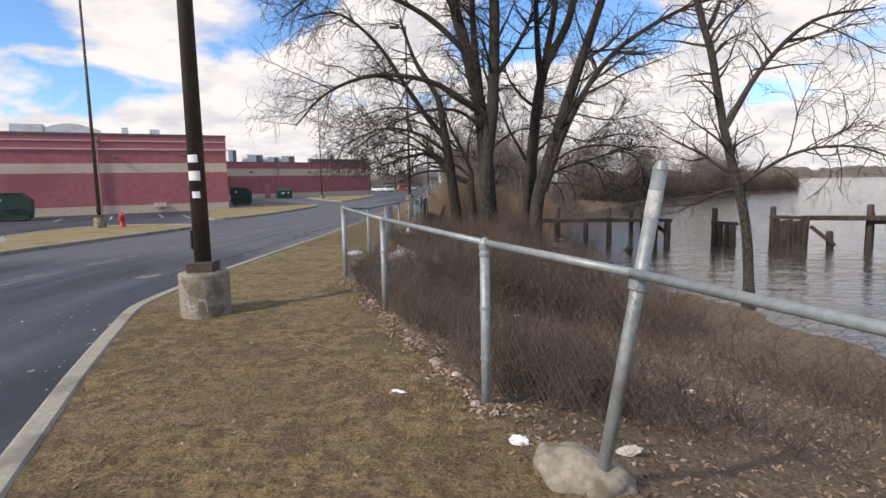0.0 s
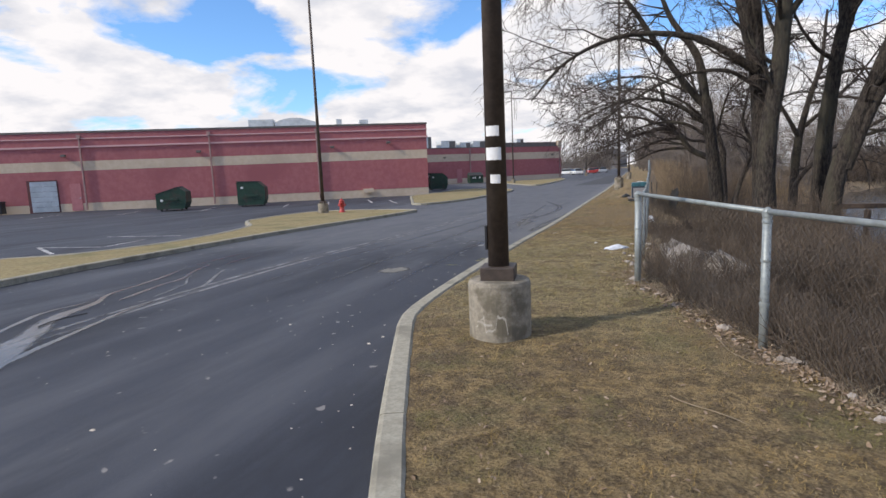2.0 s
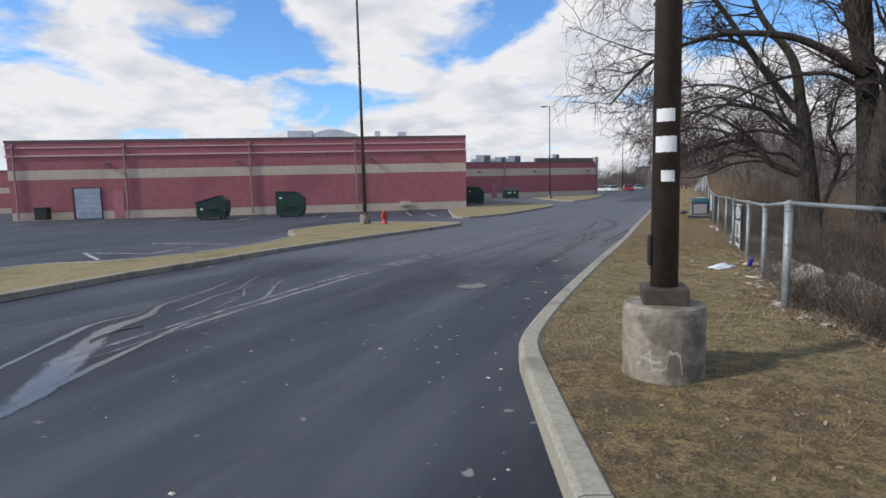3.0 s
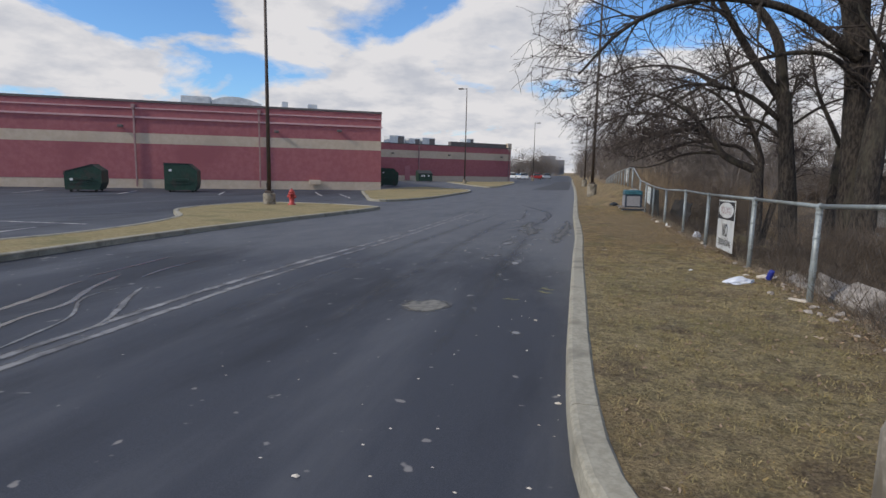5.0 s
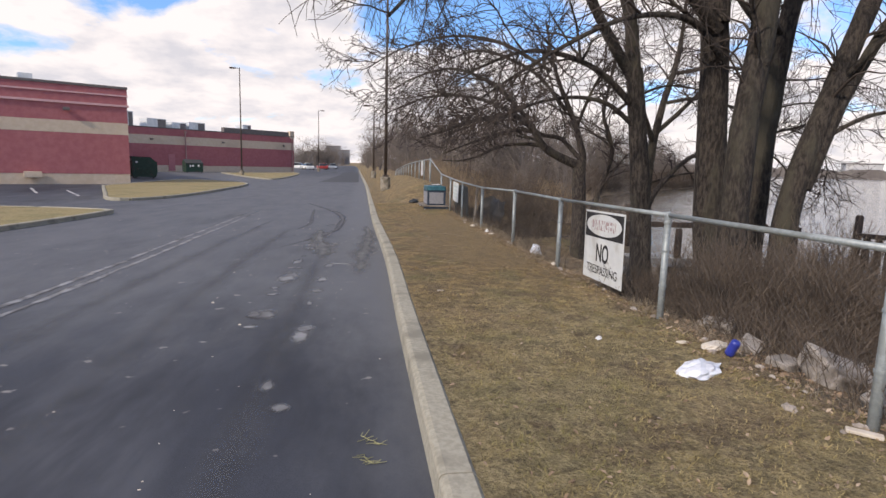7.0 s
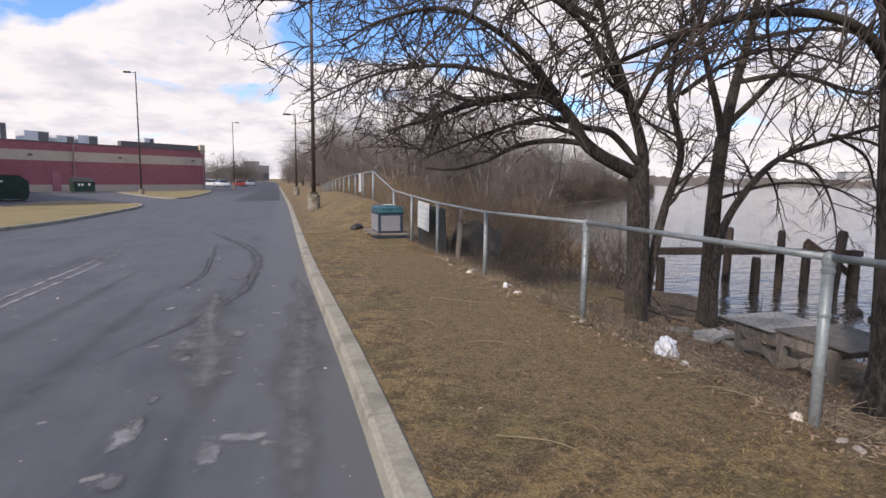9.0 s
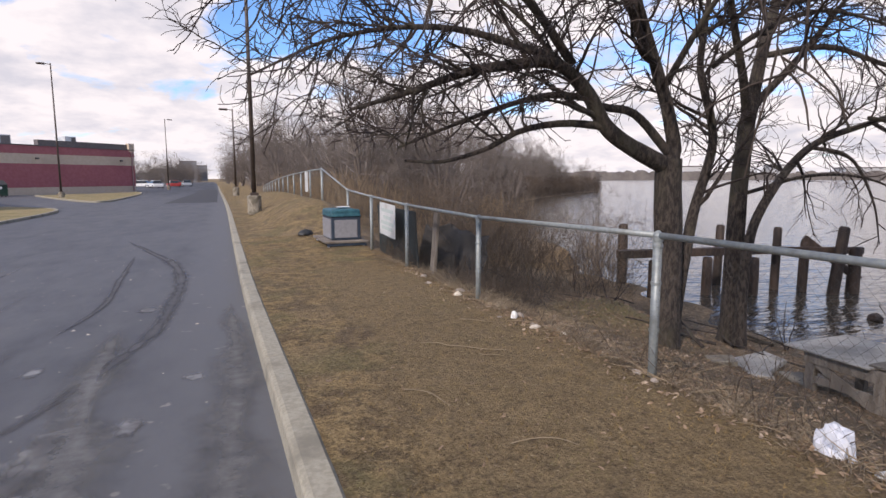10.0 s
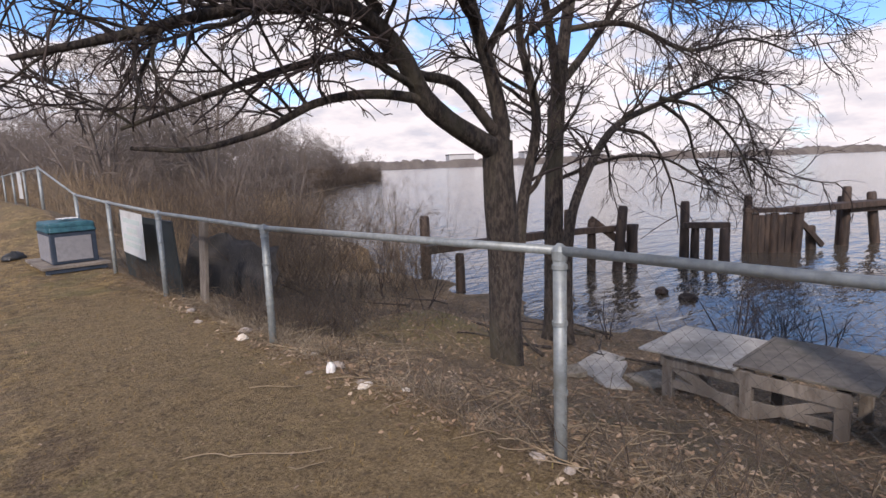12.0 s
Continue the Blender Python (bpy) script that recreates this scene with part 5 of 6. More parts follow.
dumpster(-23.9, 62.5, -62, "dark green dumpster beyond the building's corner", 1.9, HIGH)
dumpster(-26.2, 84.5, 30, "green dumpster in the rear driveway", 2.0, LOW)
bn = thing("trash_bin", pose(-48.7, 32.0, road_z(-50, 32), 0, 0, 31), "black wheeled bin against the pink wall", "bin")
part("body", boxed(-0.45, 0.45, -0.35, 0.35, 0.08, 0.95, bevel=0.05), M_LID, bn)
part("lid", boxed(-0.48, 0.48, -0.38, 0.38, 0.955, 1.05, bevel=0.03), M_LID, bn)

# fire hydrant
hy = thing("fire_hydrant", pose(-15.9, 27.6, road_z(-16, 27) + 0.11), "red cast-iron fire hydrant on the grass island", "hydrant")
part("barrel", lathe(bmesh.new(), [(0.17, -0.05), (0.17, 0.05), (0.115, 0.07), (0.11, 0.42), (0.15, 0.44), (0.15, 0.48), (0.13, 0.5)], 20), M_RED, hy, smooth=True)
bon = part("bonnet", lathe(bmesh.new(), [(0.135, 0.502), (0.12, 0.58), (0.07, 0.64), (0.03, 0.66), (0.03, 0.71)], 20), M_RED, hy, smooth=True)
for a in (0, 180, 270):
    q = (0.19 * math.cos(radians(a)), 0.19 * math.sin(radians(a)), 0.36)
    part("outlet", rod(bmesh.new(), (q[0] * 0.5, q[1] * 0.5, 0.36), q, 0.06, sides=12), M_RED, hy)

# ---- road marks, patches, wear ----
M_TAR = surface("fresh_tarmac", (0.026, 0.027, 0.031), (0.04, 0.041, 0.046), 60, rough=0.75, bump=0.2, dist=0.003)
M_SKID = surface("tyre_rubber_smear", (0.040, 0.040, 0.044), (0.065, 0.066, 0.072), 12, (0.085, 0.085, 0.09), 2.0, 0.65, 0, cut3=(0.4, 0.7))
M_WET = surface("wet_asphalt_film", (0.035, 0.037, 0.042), (0.06, 0.062, 0.068), 20, (0.09, 0.092, 0.098), 1.5, 0.2, 0.1, 0.002)
M_SALT = surface("dried_pale_residue", (0.15, 0.155, 0.16), (0.25, 0.255, 0.26), 9, (0.11, 0.11, 0.115), 3.0, 0.85, 0, cut3=(0.42, 0.62))
M_OLDLINE = surface("worn_centre_line", (0.17, 0.172, 0.178), (0.26, 0.262, 0.265), 9, (0.09, 0.09, 0.095), 3.0, 0.85, 0, cut3=(0.42, 0.62))


def fading(m, lo, hi, scale):
    """Lets a film's ragged rim break up: its cover thins from the middle to the edge through a noise."""
    nt = m.node_tree
    at = nt.nodes.new("ShaderNodeAttribute")
    at.attribute_name = "film"
    add = nt.nodes.new("ShaderNodeMath")
    add.operation = "ADD"
    nt.links.new(at.outputs["Fac"], add.inputs[0])
    nt.links.new(add_noise(nt, scale, 7.0, 0.75), add.inputs[1])
    nt.links.new(ramp(nt, add.outputs[0], lo, hi), nt.nodes["Principled BSDF"].inputs["Alpha"])


fading(M_SALT, 0.75, 1.3, 9)
M_DUST = surface("pale_road_dust", (0.11, 0.112, 0.114), (0.165, 0.166, 0.165), 9, (0.09, 0.092, 0.096), 3.0, 0.9, 0)
fading(M_DUST, 0.75, 1.7, 4)
fading(M_OLDLINE, 0.72, 1.2, 7)
fading(M_SKID, 0.80, 1.60, 5)
M_WET.node_tree.nodes["Principled BSDF"].inputs["Specular IOR Level"].default_value = 0.32
fading(M_WET, 0.8, 1.15, 4)


def film(name, v, f, thick, material):
    ob = mesh_object(name, v, f, material)
    ob.data.attributes.new("film", "FLOAT", "POINT").data.foreach_set("value", np.array(thick, dtype=np.float32))
    return ob


def ribbon(name, pts, widths, material, lift, label, category, seed=1, ragged=0.25, kind="structure"):
    """A thin streak along a line on the asphalt, with ragged edges."""
    line = spline([(x, y, 0) for x, y in pts], 0.12)
    n = len(line)
    v, f, thick = [], [], []
    for k, p in enumerate(line):
        t = (line[min(k + 1, n - 1)] - line[max(k - 1, 0)]).normalized()
        s = Vector((-t.y, t.x, 0))
        w = float(np.interp(k / (n - 1), np.linspace(0, 1, len(widths)), widths)) / 2
        for sg in (-1, 0, 1):
            q = p + s * sg * w * (1.25 + ragged * 2 * noise.noise((k * 0.12, sg * 3.0, seed)))
            v.append((q.x, q.y, road_z(q.x, q.y) + lift))
            thick.append((1 - abs(sg)) * min(1.0, 0.2 + 6 * k / n, 0.2 + 6 * (n - 1 - k) / n))
    for k in range(n - 1):
        f += [(3 * k, 3 * k + 3, 3 * k + 4, 3 * k + 1), (3 * k + 1, 3 * k + 4, 3 * k + 5, 3 * k + 2)]
    return tagged(film(name, v, f, thick, material), label, category, kind=kind)


def blotch(x, y, rx, ry, material, label, category, seed, lift=0.004):
    v, n = [], 40
    for k in range(n):
        a = 6.2832 * k / n
        r = 1.35 + 0.35 * noise.noise((math.cos(a) * 1.4, math.sin(a) * 1.4, seed)) + 0.2 * noise.noise((math.cos(a) * 5, math.sin(a) * 5, seed))
        px, py = x + rx * r * math.cos(a), y + ry * r * math.sin(a)
        v.append((px, py, road_z(px, py) + lift))
    v.append((x, y, road_z(x, y) + lift))
    return tagged(film("patch", v, [(k, (k + 1) % n, n) for k in range(n)], [0.0] * n + [1.0], material), label, category, kind="structure")


for off, sd in ((-0.11, 3), (0.13, 4)):
    ribbon("road_line", [(-7.5 + off, 6), (-7.75 + off, 9), (-7.85 + off, 13), (-7.76 + off, 17), (-7.85 + off, 22), (-7.95 + off, 29)], [0.14, 0.15, 0.14], M_OLDLINE, 0.005, "faded pale double centre line", "road marking", sd, 0.5)
M_RINGPATCH = surface("crumbled_concrete_patch", (0.12, 0.118, 0.105), (0.21, 0.20, 0.175), 16, (0.085, 0.087, 0.085), 7.0, 0.9, 0.5, 0.006)
fading(M_RINGPATCH, 0.62, 0.92, 11)
blotch(-5.28, 10.94, 0.235, 0.235, M_RINGPATCH, "round crumbled concrete patch in the asphalt", "road patch", 3, 0.005)
for k, (x, y, a, b) in enumerate(((-5.18, 14.82, 0.16, 0.26), (-5.21, 16.77, 0.16, 0.5), (-5.23, 19.85, 0.17, 0.62), (-4.78, 15.88, 0.1, 0.12), (-4.74, 14.3, 0.09, 0.14), (-4.62, 17.8, 0.2, 0.12), (-5.14, 23.7, 0.12, 0.2), (-5.25, 18.0, 0.1, 0.25),
                                  (-4.5, 21.0, 0.1, 0.1), (-4.7, 12.6, 0.07, 0.09), (-4.3, 10.2, 0.06, 0.08), (-5.7, 21.6, 0.1, 0.16))):
    blotch(x, y, a, b, M_SALT, "pale dusty patch on the asphalt", "stain", k + 20)
ribbon("skid_mark", [(-6.9, 33.5), (-5.76, 29.64), (-5.24, 27.81), (-4.95, 25.88), (-4.91, 23.96), (-4.96, 22.55), (-5.12, 21.68), (-5.35, 20.77), (-6.1, 18.9)], [0.1, 0.2, 0.3, 0.36, 0.3, 0.22, 0.08], M_SKID, 0.0045, "curved dark tyre mark", "tyre mark", 5)
ribbon("skid_mark", [(-6.1, 29.6), (-6.03, 28.87), (-5.86, 26.48), (-5.7, 24.24), (-5.9, 22.5)], [0.05, 0.16, 0.18, 0.06], M_SKID, 0.0045, "fainter curved tyre mark", "tyre mark", 6)
for k, (pts, w) in enumerate((([(-4.9, 18.0), (-5.0, 19.6), (-5.2, 21.2), (-5.3, 23)], 0.7), ([(-4.3, 16.5), (-4.3, 18.6), (-4.2, 20.6), (-4.25, 24)], 0.6))):
    ribbon("dust_streak", pts, [w * 0.4, w, w * 0.8, w * 0.3], M_DUST, 0.0048, "faint pale dust streak along the lane", "stain", 40 + k, 0.6)
M_TRACK = surface("faint_wheel_track", (0.085, 0.09, 0.10), (0.115, 0.12, 0.13), 9, (0.075, 0.08, 0.09), 3.0, 0.9, 0)
fading(M_TRACK, 0.9, 2.6, 3)
for k, (pts, w) in enumerate((([(-4.8, 8.5), (-4.85, 12), (-4.9, 15), (-5.0, 19)], 0.55), ([(-5.9, 8.5), (-6.0, 13), (-6.1, 18), (-6.0, 24)], 0.7), ([(-7.0, 8), (-7.05, 13), (-6.95, 20), (-6.8, 27)], 0.6))):
    ribbon("wheel_track", pts, [w * 0.3, w, w, w * 0.3], M_TRACK, 0.0036 + 0.0002 * k, "faint pale wheel track along the lane", "stain", 60 + k, 0.5)
laid("asphalt_patch", [(-8.5, 59), (-8.1, 85), (-8.6, 108), (-6.2, 108), (-5.6, 86), (-5.1, 57.5)], M_TAR, 0.008, "black newly laid asphalt patch", "road patch")
for k, (pts, wd, lab) in enumerate((
        ([(-6.6, 5.4), (-7.2, 6.3), (-7.8, 6.94), (-8.45, 7.76), (-8.68, 8.39), (-9.08, 8.97), (-9.26, 9.61), (-9.5, 10.38), (-9.8, 11.11), (-9.87, 11.81)], [0.3, 0.4, 0.45, 0.42, 0.32, 0.12, 0.12, 0.13, 0.1, 0.04], "wet run-off streak shining blue with sky"),
        ([(-7.9, 6.2), (-8.64, 7.38), (-8.89, 7.79), (-8.93, 8.02), (-8.88, 8.36), (-8.95, 8.75)], [0.1, 0.14, 0.12, 0.1, 0.06], "thin wet trickle across the asphalt"),
        ([(-8.42, 8.47), (-8.58, 9.01), (-8.85, 9.75), (-8.9, 10.18), (-9.31, 10.89), (-9.84, 11.98)], [0.1, 0.11, 0.1, 0.12, 0.1, 0.04], "thin wet trickle across the asphalt"),
        ([(-6.5, 5.2), (-7.0, 6.3), (-7.21, 6.78), (-7.46, 7.48), (-7.71, 8.14), (-7.79, 8.92)], [0.16, 0.17, 0.15, 0.1, 0.08, 0.04], "thin wet trickle across the asphalt"),
        ([(-10.02, 11.46), (-10.2, 12.56), (-10.38, 13.61)], [0.05, 0.12, 0.04], "dark damp trail on the asphalt"),
        ([(-9.3, 11.6), (-9.55, 12.5), (-9.6, 13.4)], [0.04, 0.09, 0.03], "dark damp trail on the asphalt"))):
    ribbon("wet_streak", pts, wd, M_WET, 0.004 + 0.0002 * k, lab, "puddle", 7 + k, 0.45)
ribbon("stain", [(-8.02, 8.67), (-8.16, 9.16), (-8.38, 9.74), (-8.91, 10.37), (-9.03, 10.86), (-8.94, 11.31)], [0.03, 0.05, 0.07, 0.06, 0.05, 0.03], M_SALT, 0.0055, "pale dried edge of a run-off stain", "stain", 9, 0.8)
rw = np.random.default_rng(77)
for k in range(20):
    lane = -5.22 if k % 3 else -4.8
    y = (14.0 + 0.42 * k if k % 3 else 12.9 + 0.4 * k) + rw.uniform(-0.1, 0.1)
    blotch(lane + rw.normal(0, 0.05), y, rw.uniform(0.04, 0.1), rw.uniform(0.06, 0.22), M_SALT, "small pale dried patch along the lane", "stain", 200 + k, 0.0046)
ribbon("stain", [(-7.79, 8.92), (-7.91, 9.6), (-8.15, 10.07), (-8.51, 10.6), (-8.87, 11.29)], [0.03, 0.06, 0.13, 0.1, 0.04], M_SALT, 0.0055, "pale dried residue on the asphalt", "stain", 10, 0.8)
hz = [Vector((x, y, road_z(x, y) + 0.014)) for x, y in ((-8.08, 7.24), (-8.17, 7.42), (-8.19, 7.62), (-8.12, 7.88))]
hp = smooth_stem(hz, 14)
tagged(tube_object("hose", [(hp, np.full(14, 0.007))], 8, M_LID, None), "short black rubber strip lying on the road", "debris")
# parking stall lines
for k, (x, y) in enumerate(((-45.4, 29.0), (-41.0, 31.6), (-36.6, 34.3), (-32.2, 36.9), (-27.6, 39.7), (-25.0, 41.2), (-22.4, 42.8), (-19.9, 41.4))):
    nx, ny = 0.515, -0.857
    ax, ay = 0.857 * 0.06, 0.515 * 0.06
    laid("parking_line", [(x - ax, y - ay), (x + ax, y + ay), (x + ax + nx * 5, y + ay + ny * 5), (x - ax + nx * 5, y - ay + ny * 5)], M_LINE, 0.006, "worn white parking stall line", "road marking")
for a, b in (((-18.7, 14.5), (-16.4, 13.3)), ((-18.7, 14.5), (-16.4, 14.8)), ((-16.4, 14.8), (-16.9, 16.7)), ((-19.5, 17.5), (-16.6, 17.9))):
    a, b = Vector(a), Vector(b)
    s = (b - a).normalized()
    s = Vector((-s.y, s.x)) * 0.055
    laid("parking_line", [tuple(a - s), tuple(b - s), tuple(b + s), tuple(a + s)], M_LINE, 0.006, "worn white hatching line", "road marking")

# ---- signs on the fence ----


def lettering(name, text, size, m, material, parent, width=None, bold=0.0):
    cu = bpy.data.curves.new(name, "FONT")
    cu.body, cu.size, cu.align_x, cu.align_y, cu.extrude = text, size, "CENTER", "CENTER", 0.0008
    cu.offset = bold
    tmp = new(name + "_tmp", cu)
    me = bpy.data.meshes.new_from_object(tmp.evaluated_get(bpy.context.evaluated_depsgraph_get()))
    bpy.data.objects.remove(tmp)
    xs = [v.co.x for v in me.vertices]
    if width:
        k = width / (max(xs) - min(xs))
        for v in me.vertices:
            v.co.x *= k
    me.transform(m)
    me.materials.clear()
    me.materials.append(material)
    ob = new(name, me)
    ob.parent = parent
    return ob


FACE_ROAD = Matrix(((0, 0, -1, 0), (-1, 0, 0, 0), (0, 1, 0, 0), (0, 0, 0, 1)))
M_SIGN = surface("sign_white", (0.54, 0.56, 0.55), (0.62, 0.64, 0.62), 6, (0.46, 0.46, 0.43), 3.0, 0.5, 0)
M_FADE = surface("faded_red_print", (0.30, 0.21, 0.21), (0.42, 0.35, 0.35), 20, bump=0)
sg = thing("warning_sign", Matrix.Translation((-1.612, 15.32, 0.43)) @ FACE_ROAD @ pose(0, 0, 0, 0, 0, 1.4), "white NO TRESPASSING sign with black header and faded oval", "sign")
part("board", boxed(-0.53, 0.53, -0.395, 0.395, -0.004, 0.0, bevel=0.0015), M_SIGN, sg)
part("header", boxed(-0.505, 0.505, 0.092, 0.372, 0.0005, 0.0025), M_BLACK, sg, "black header panel")
bm = bmesh.new()
bmesh.ops.create_cone(bm, cap_ends=True, segments=48, radius1=1, radius2=1, depth=0.002)
for v in bm.verts:
    v.co = (v.co.x * 0.468, 0.238 + v.co.y * 0.122, 0.0042 + v.co.z)
ov = part("oval", bm, M_SIGN, sg, "white oval with faded print")
part("faded_band", boxed(-0.33, 0.33, 0.178, 0.292, 0.0053, 0.0056, bevel=0.0001), M_FADE, ov, "washed-out red ground of the lettering")
lettering("lettering", "DANGER", 0.19, Matrix.Translation((0, 0.236, 0.0062)), M_SIGN, ov, 0.66, 0.004)
lettering("lettering", "NO", 0.28, Matrix.Translation((0, -0.085, 0.002)), M_BLACK, sg, 0.33, 0.006)
lettering("lettering", "TRESPASSING", 0.14, Matrix.Translation((0, -0.275, 0.002)), M_BLACK, sg, 0.82)
s2 = thing("notice_sign", Matrix.Translation((-1.64, 26.15, 0.5)) @ FACE_ROAD @ pose(0, 0, 0, 0, 0, -1.5), "white notice board with rows of worn print", "sign")
part("board", boxed(-0.52, 0.52, -0.285, 0.285, -0.004, 0.0, bevel=0.0015), M_SIGN, s2)
M_PRINT = surface("faint_green_print", (0.42, 0.50, 0.47), (0.50, 0.57, 0.54), 20, bump=0)
for k, (z, a) in enumerate(((0.16, 0.4), (0.04, 0.25), (-0.06, 0.42), (-0.15, 0.36))):
    part("print_bar", boxed(-a, a, z - 0.03, z + 0.03, 0.0005, 0.0015), M_PRINT, s2)
s3 = thing("notice_sign", Matrix.Translation((-1.64, 37.4, ground_z(-1.65, 37.4) + 0.55)) @ FACE_ROAD, "blank pale board tied to the far fence", "sign")
part("board", boxed(-0.42, 0.42, -0.36, 0.36, -0.006, 0.0, bevel=0.002), M_SIGN, s3)

# ---- cart with teal lid beside the fence ----
M_TEAL = surface("teal_tarp", (0.014, 0.070, 0.095), (0.035, 0.135, 0.165), 9, (0.02, 0.085, 0.11), 3.0, 0.55, 0.5, 0.02)
M_GREYPANEL = surface("grey_panel", (0.21, 0.21, 0.22), (0.27, 0.27, 0.28), 12, (0.23, 0.23, 0.24), 3.0, 0.7, 0.1, 0.003)
M_NAVY = surface("dark_navy_frame", (0.02, 0.035, 0.055), (0.035, 0.05, 0.075), 8, rough=0.6, bump=0)
ct = thing("storage_cart", pose(-1.98, 28.7, -0.2, 0, 0, 2), "grey-panelled storage bin with teal lid on a wheeled platform", "cart")
pf = part("platform", boxed(-0.46, 0.44, -0.55, 0.95, 0.09, 0.135, bevel=0.008), M_WOOD_OLD, ct, "weathered dark platform")
part("front_skirt", boxed(-0.42, 0.40, -0.53, -0.50, 0.03, 0.088), M_NAVY, ct)
for x in (-0.38, 0.36):
    for y in (-0.46, 0.85):
        part("wheel", rod(bmesh.new(), (x - 0.02, y, 0.04), (x + 0.02, y, 0.04), 0.045, sides=14), M_WHITE, ct)
part("body", boxed(-0.29, 0.33, -0.36, 0.62, 0.137, 0.66, bevel=0.02), M_NAVY, ct, "dark navy frame")
part("front_panel", boxed(-0.225, 0.255, -0.372, -0.355, 0.185, 0.56, bevel=0.005), M_GREYPANEL, ct, "pale grey front panel")
part("side_panel", boxed(-0.302, -0.285, -0.30, 0.56, 0.165, 0.575, bevel=0.005), M_GREYPANEL, ct, "pale grey side panel")
bm = boxed(-0.32, 0.36, -0.39, 0.65, 0.62, 0.74, bevel=0.045)
bmesh.ops.subdivide_edges(bm, edges=bm.edges[:], cuts=3, use_grid_fill=True)
for v in bm.verts:
    if v.co.z > 0.64:
        v.co.z += 0.03 * noise.noise(v.co * 4) + 0.03
        v.co.x *= 0.93
        v.co.y = 0.13 + (v.co.y - 0.13) * 0.93
part("lid", bm, M_TEAL, ct, "crumpled teal lid", smooth=True)
bm = bmesh.new()
bmesh.ops.create_grid(bm, x_segments=8, y_segments=8, size=0.14)
for v in bm.verts:
    v.co = (v.co.x + 0.05, v.co.y * 0.7 + 0.1, 0.815 + 0.02 * noise.noise(v.co * 20))
bmesh.ops.solidify(bm, geom=bm.faces[:], thickness=0.004)
part("paper", bm, M_WHITE, ct, "sheet of white paper on the lid")
bg = thing("bag", pose(-2.55, 30.3, ground_z(-2.55, 30.3), 0, 0, 30), "crumpled black bag lying on the grass", "bag")
bm = bmesh.new()
bmesh.ops.create_icosphere(bm, subdivisions=3, radius=1)
for v in bm.verts:
    k = 1 + 0.35 * noise.noise(v.co * 2.2)
    v.co = (v.co.x * 0.2 * k, v.co.y * 0.13 * k, max(0, v.co.z) * 0.13 * k)
part("sack", bm, M_LID, bg, smooth=True)

# dark sheets behind the fence
M_SHEET = surface("dark_green_sheet", (0.012, 0.022, 0.026), (0.022, 0.036, 0.040), 8, (0.03, 0.04, 0.04), 2.0, 0.6, 0.3, 0.01)
M_MESHP = surface("black_mesh_plastic", (0.018, 0.018, 0.018), (0.04, 0.038, 0.036), 40, (0.05, 0.045, 0.04), 2.0, 0.8, 0.3, 0.01)
sh = thing("panel", pose(-1.42, 26.3, -0.22, 0, -3, 0), "dark green board standing behind the fence", "panel")
part("board", boxed(-0.012, 0.012, -1.25, 1.2, 0, 0.92, bevel=0.004), M_SHEET, sh)
cr = thing("panel", pose(-0.75, 25.5, ground_z(-0.75, 25.5) - 0.02, 0, 8, 3), "black mesh screen slumped on the bank", "panel")
bm = bmesh.new()
bmesh.ops.create_grid(bm, x_segments=24, y_segments=10, size=0.5)
for v in bm.verts:
    x, y = v.co.x, v.co.y
    v.co = (0.10 * noise.noise((x * 3, y * 3, 0)) + 0.08 * y, x * 2.5, (y + 0.5) * (0.78 + 0.14 * noise.noise((x * 4, 1, 0))))
bmesh.ops.solidify(bm, geom=bm.faces[:], thickness=0.02)
part("screen", bm, M_MESHP, cr, smooth=True)
pk = thing("plank", pose(-1.32, 24.65, -0.27, 6, 2, 0), "grey weathered plank propped behind the fence", "plank")
part("board", boxed(-0.02, 0.02, -0.09, 0.09, 0, 0.98, bevel=0.006), M_WOOD_OLD, pk)

# ---- wrecked dock in the river ----


def pile(x, y, top, r, label="weathered timber pile standing in the river", lean=0.0):
    p = thing("timber_pile", pose(x, y, WATER_Z - 1.0, lean, lean * 0.5, 0), label, "pile", "old dock piles")
    h = top - WATER_Z + 1.0
    bm = lathe(bmesh.new(), [(r * 1.05, 0), (r * 1.02, h * 0.4), (r * 0.98, h * 0.75), (r * 0.93, h - 0.05), (r * 0.7, h)], 12)
    for v in bm.verts:
        k = 1 + 0.12 * noise.noise((v.co.x * 9, v.co.y * 9, v.co.z * 1.5 + x))
        v.co.x *= k
        v.co.y *= k
    part("shaft", bm, M_WOOD_WET, p, smooth=True)
    return p


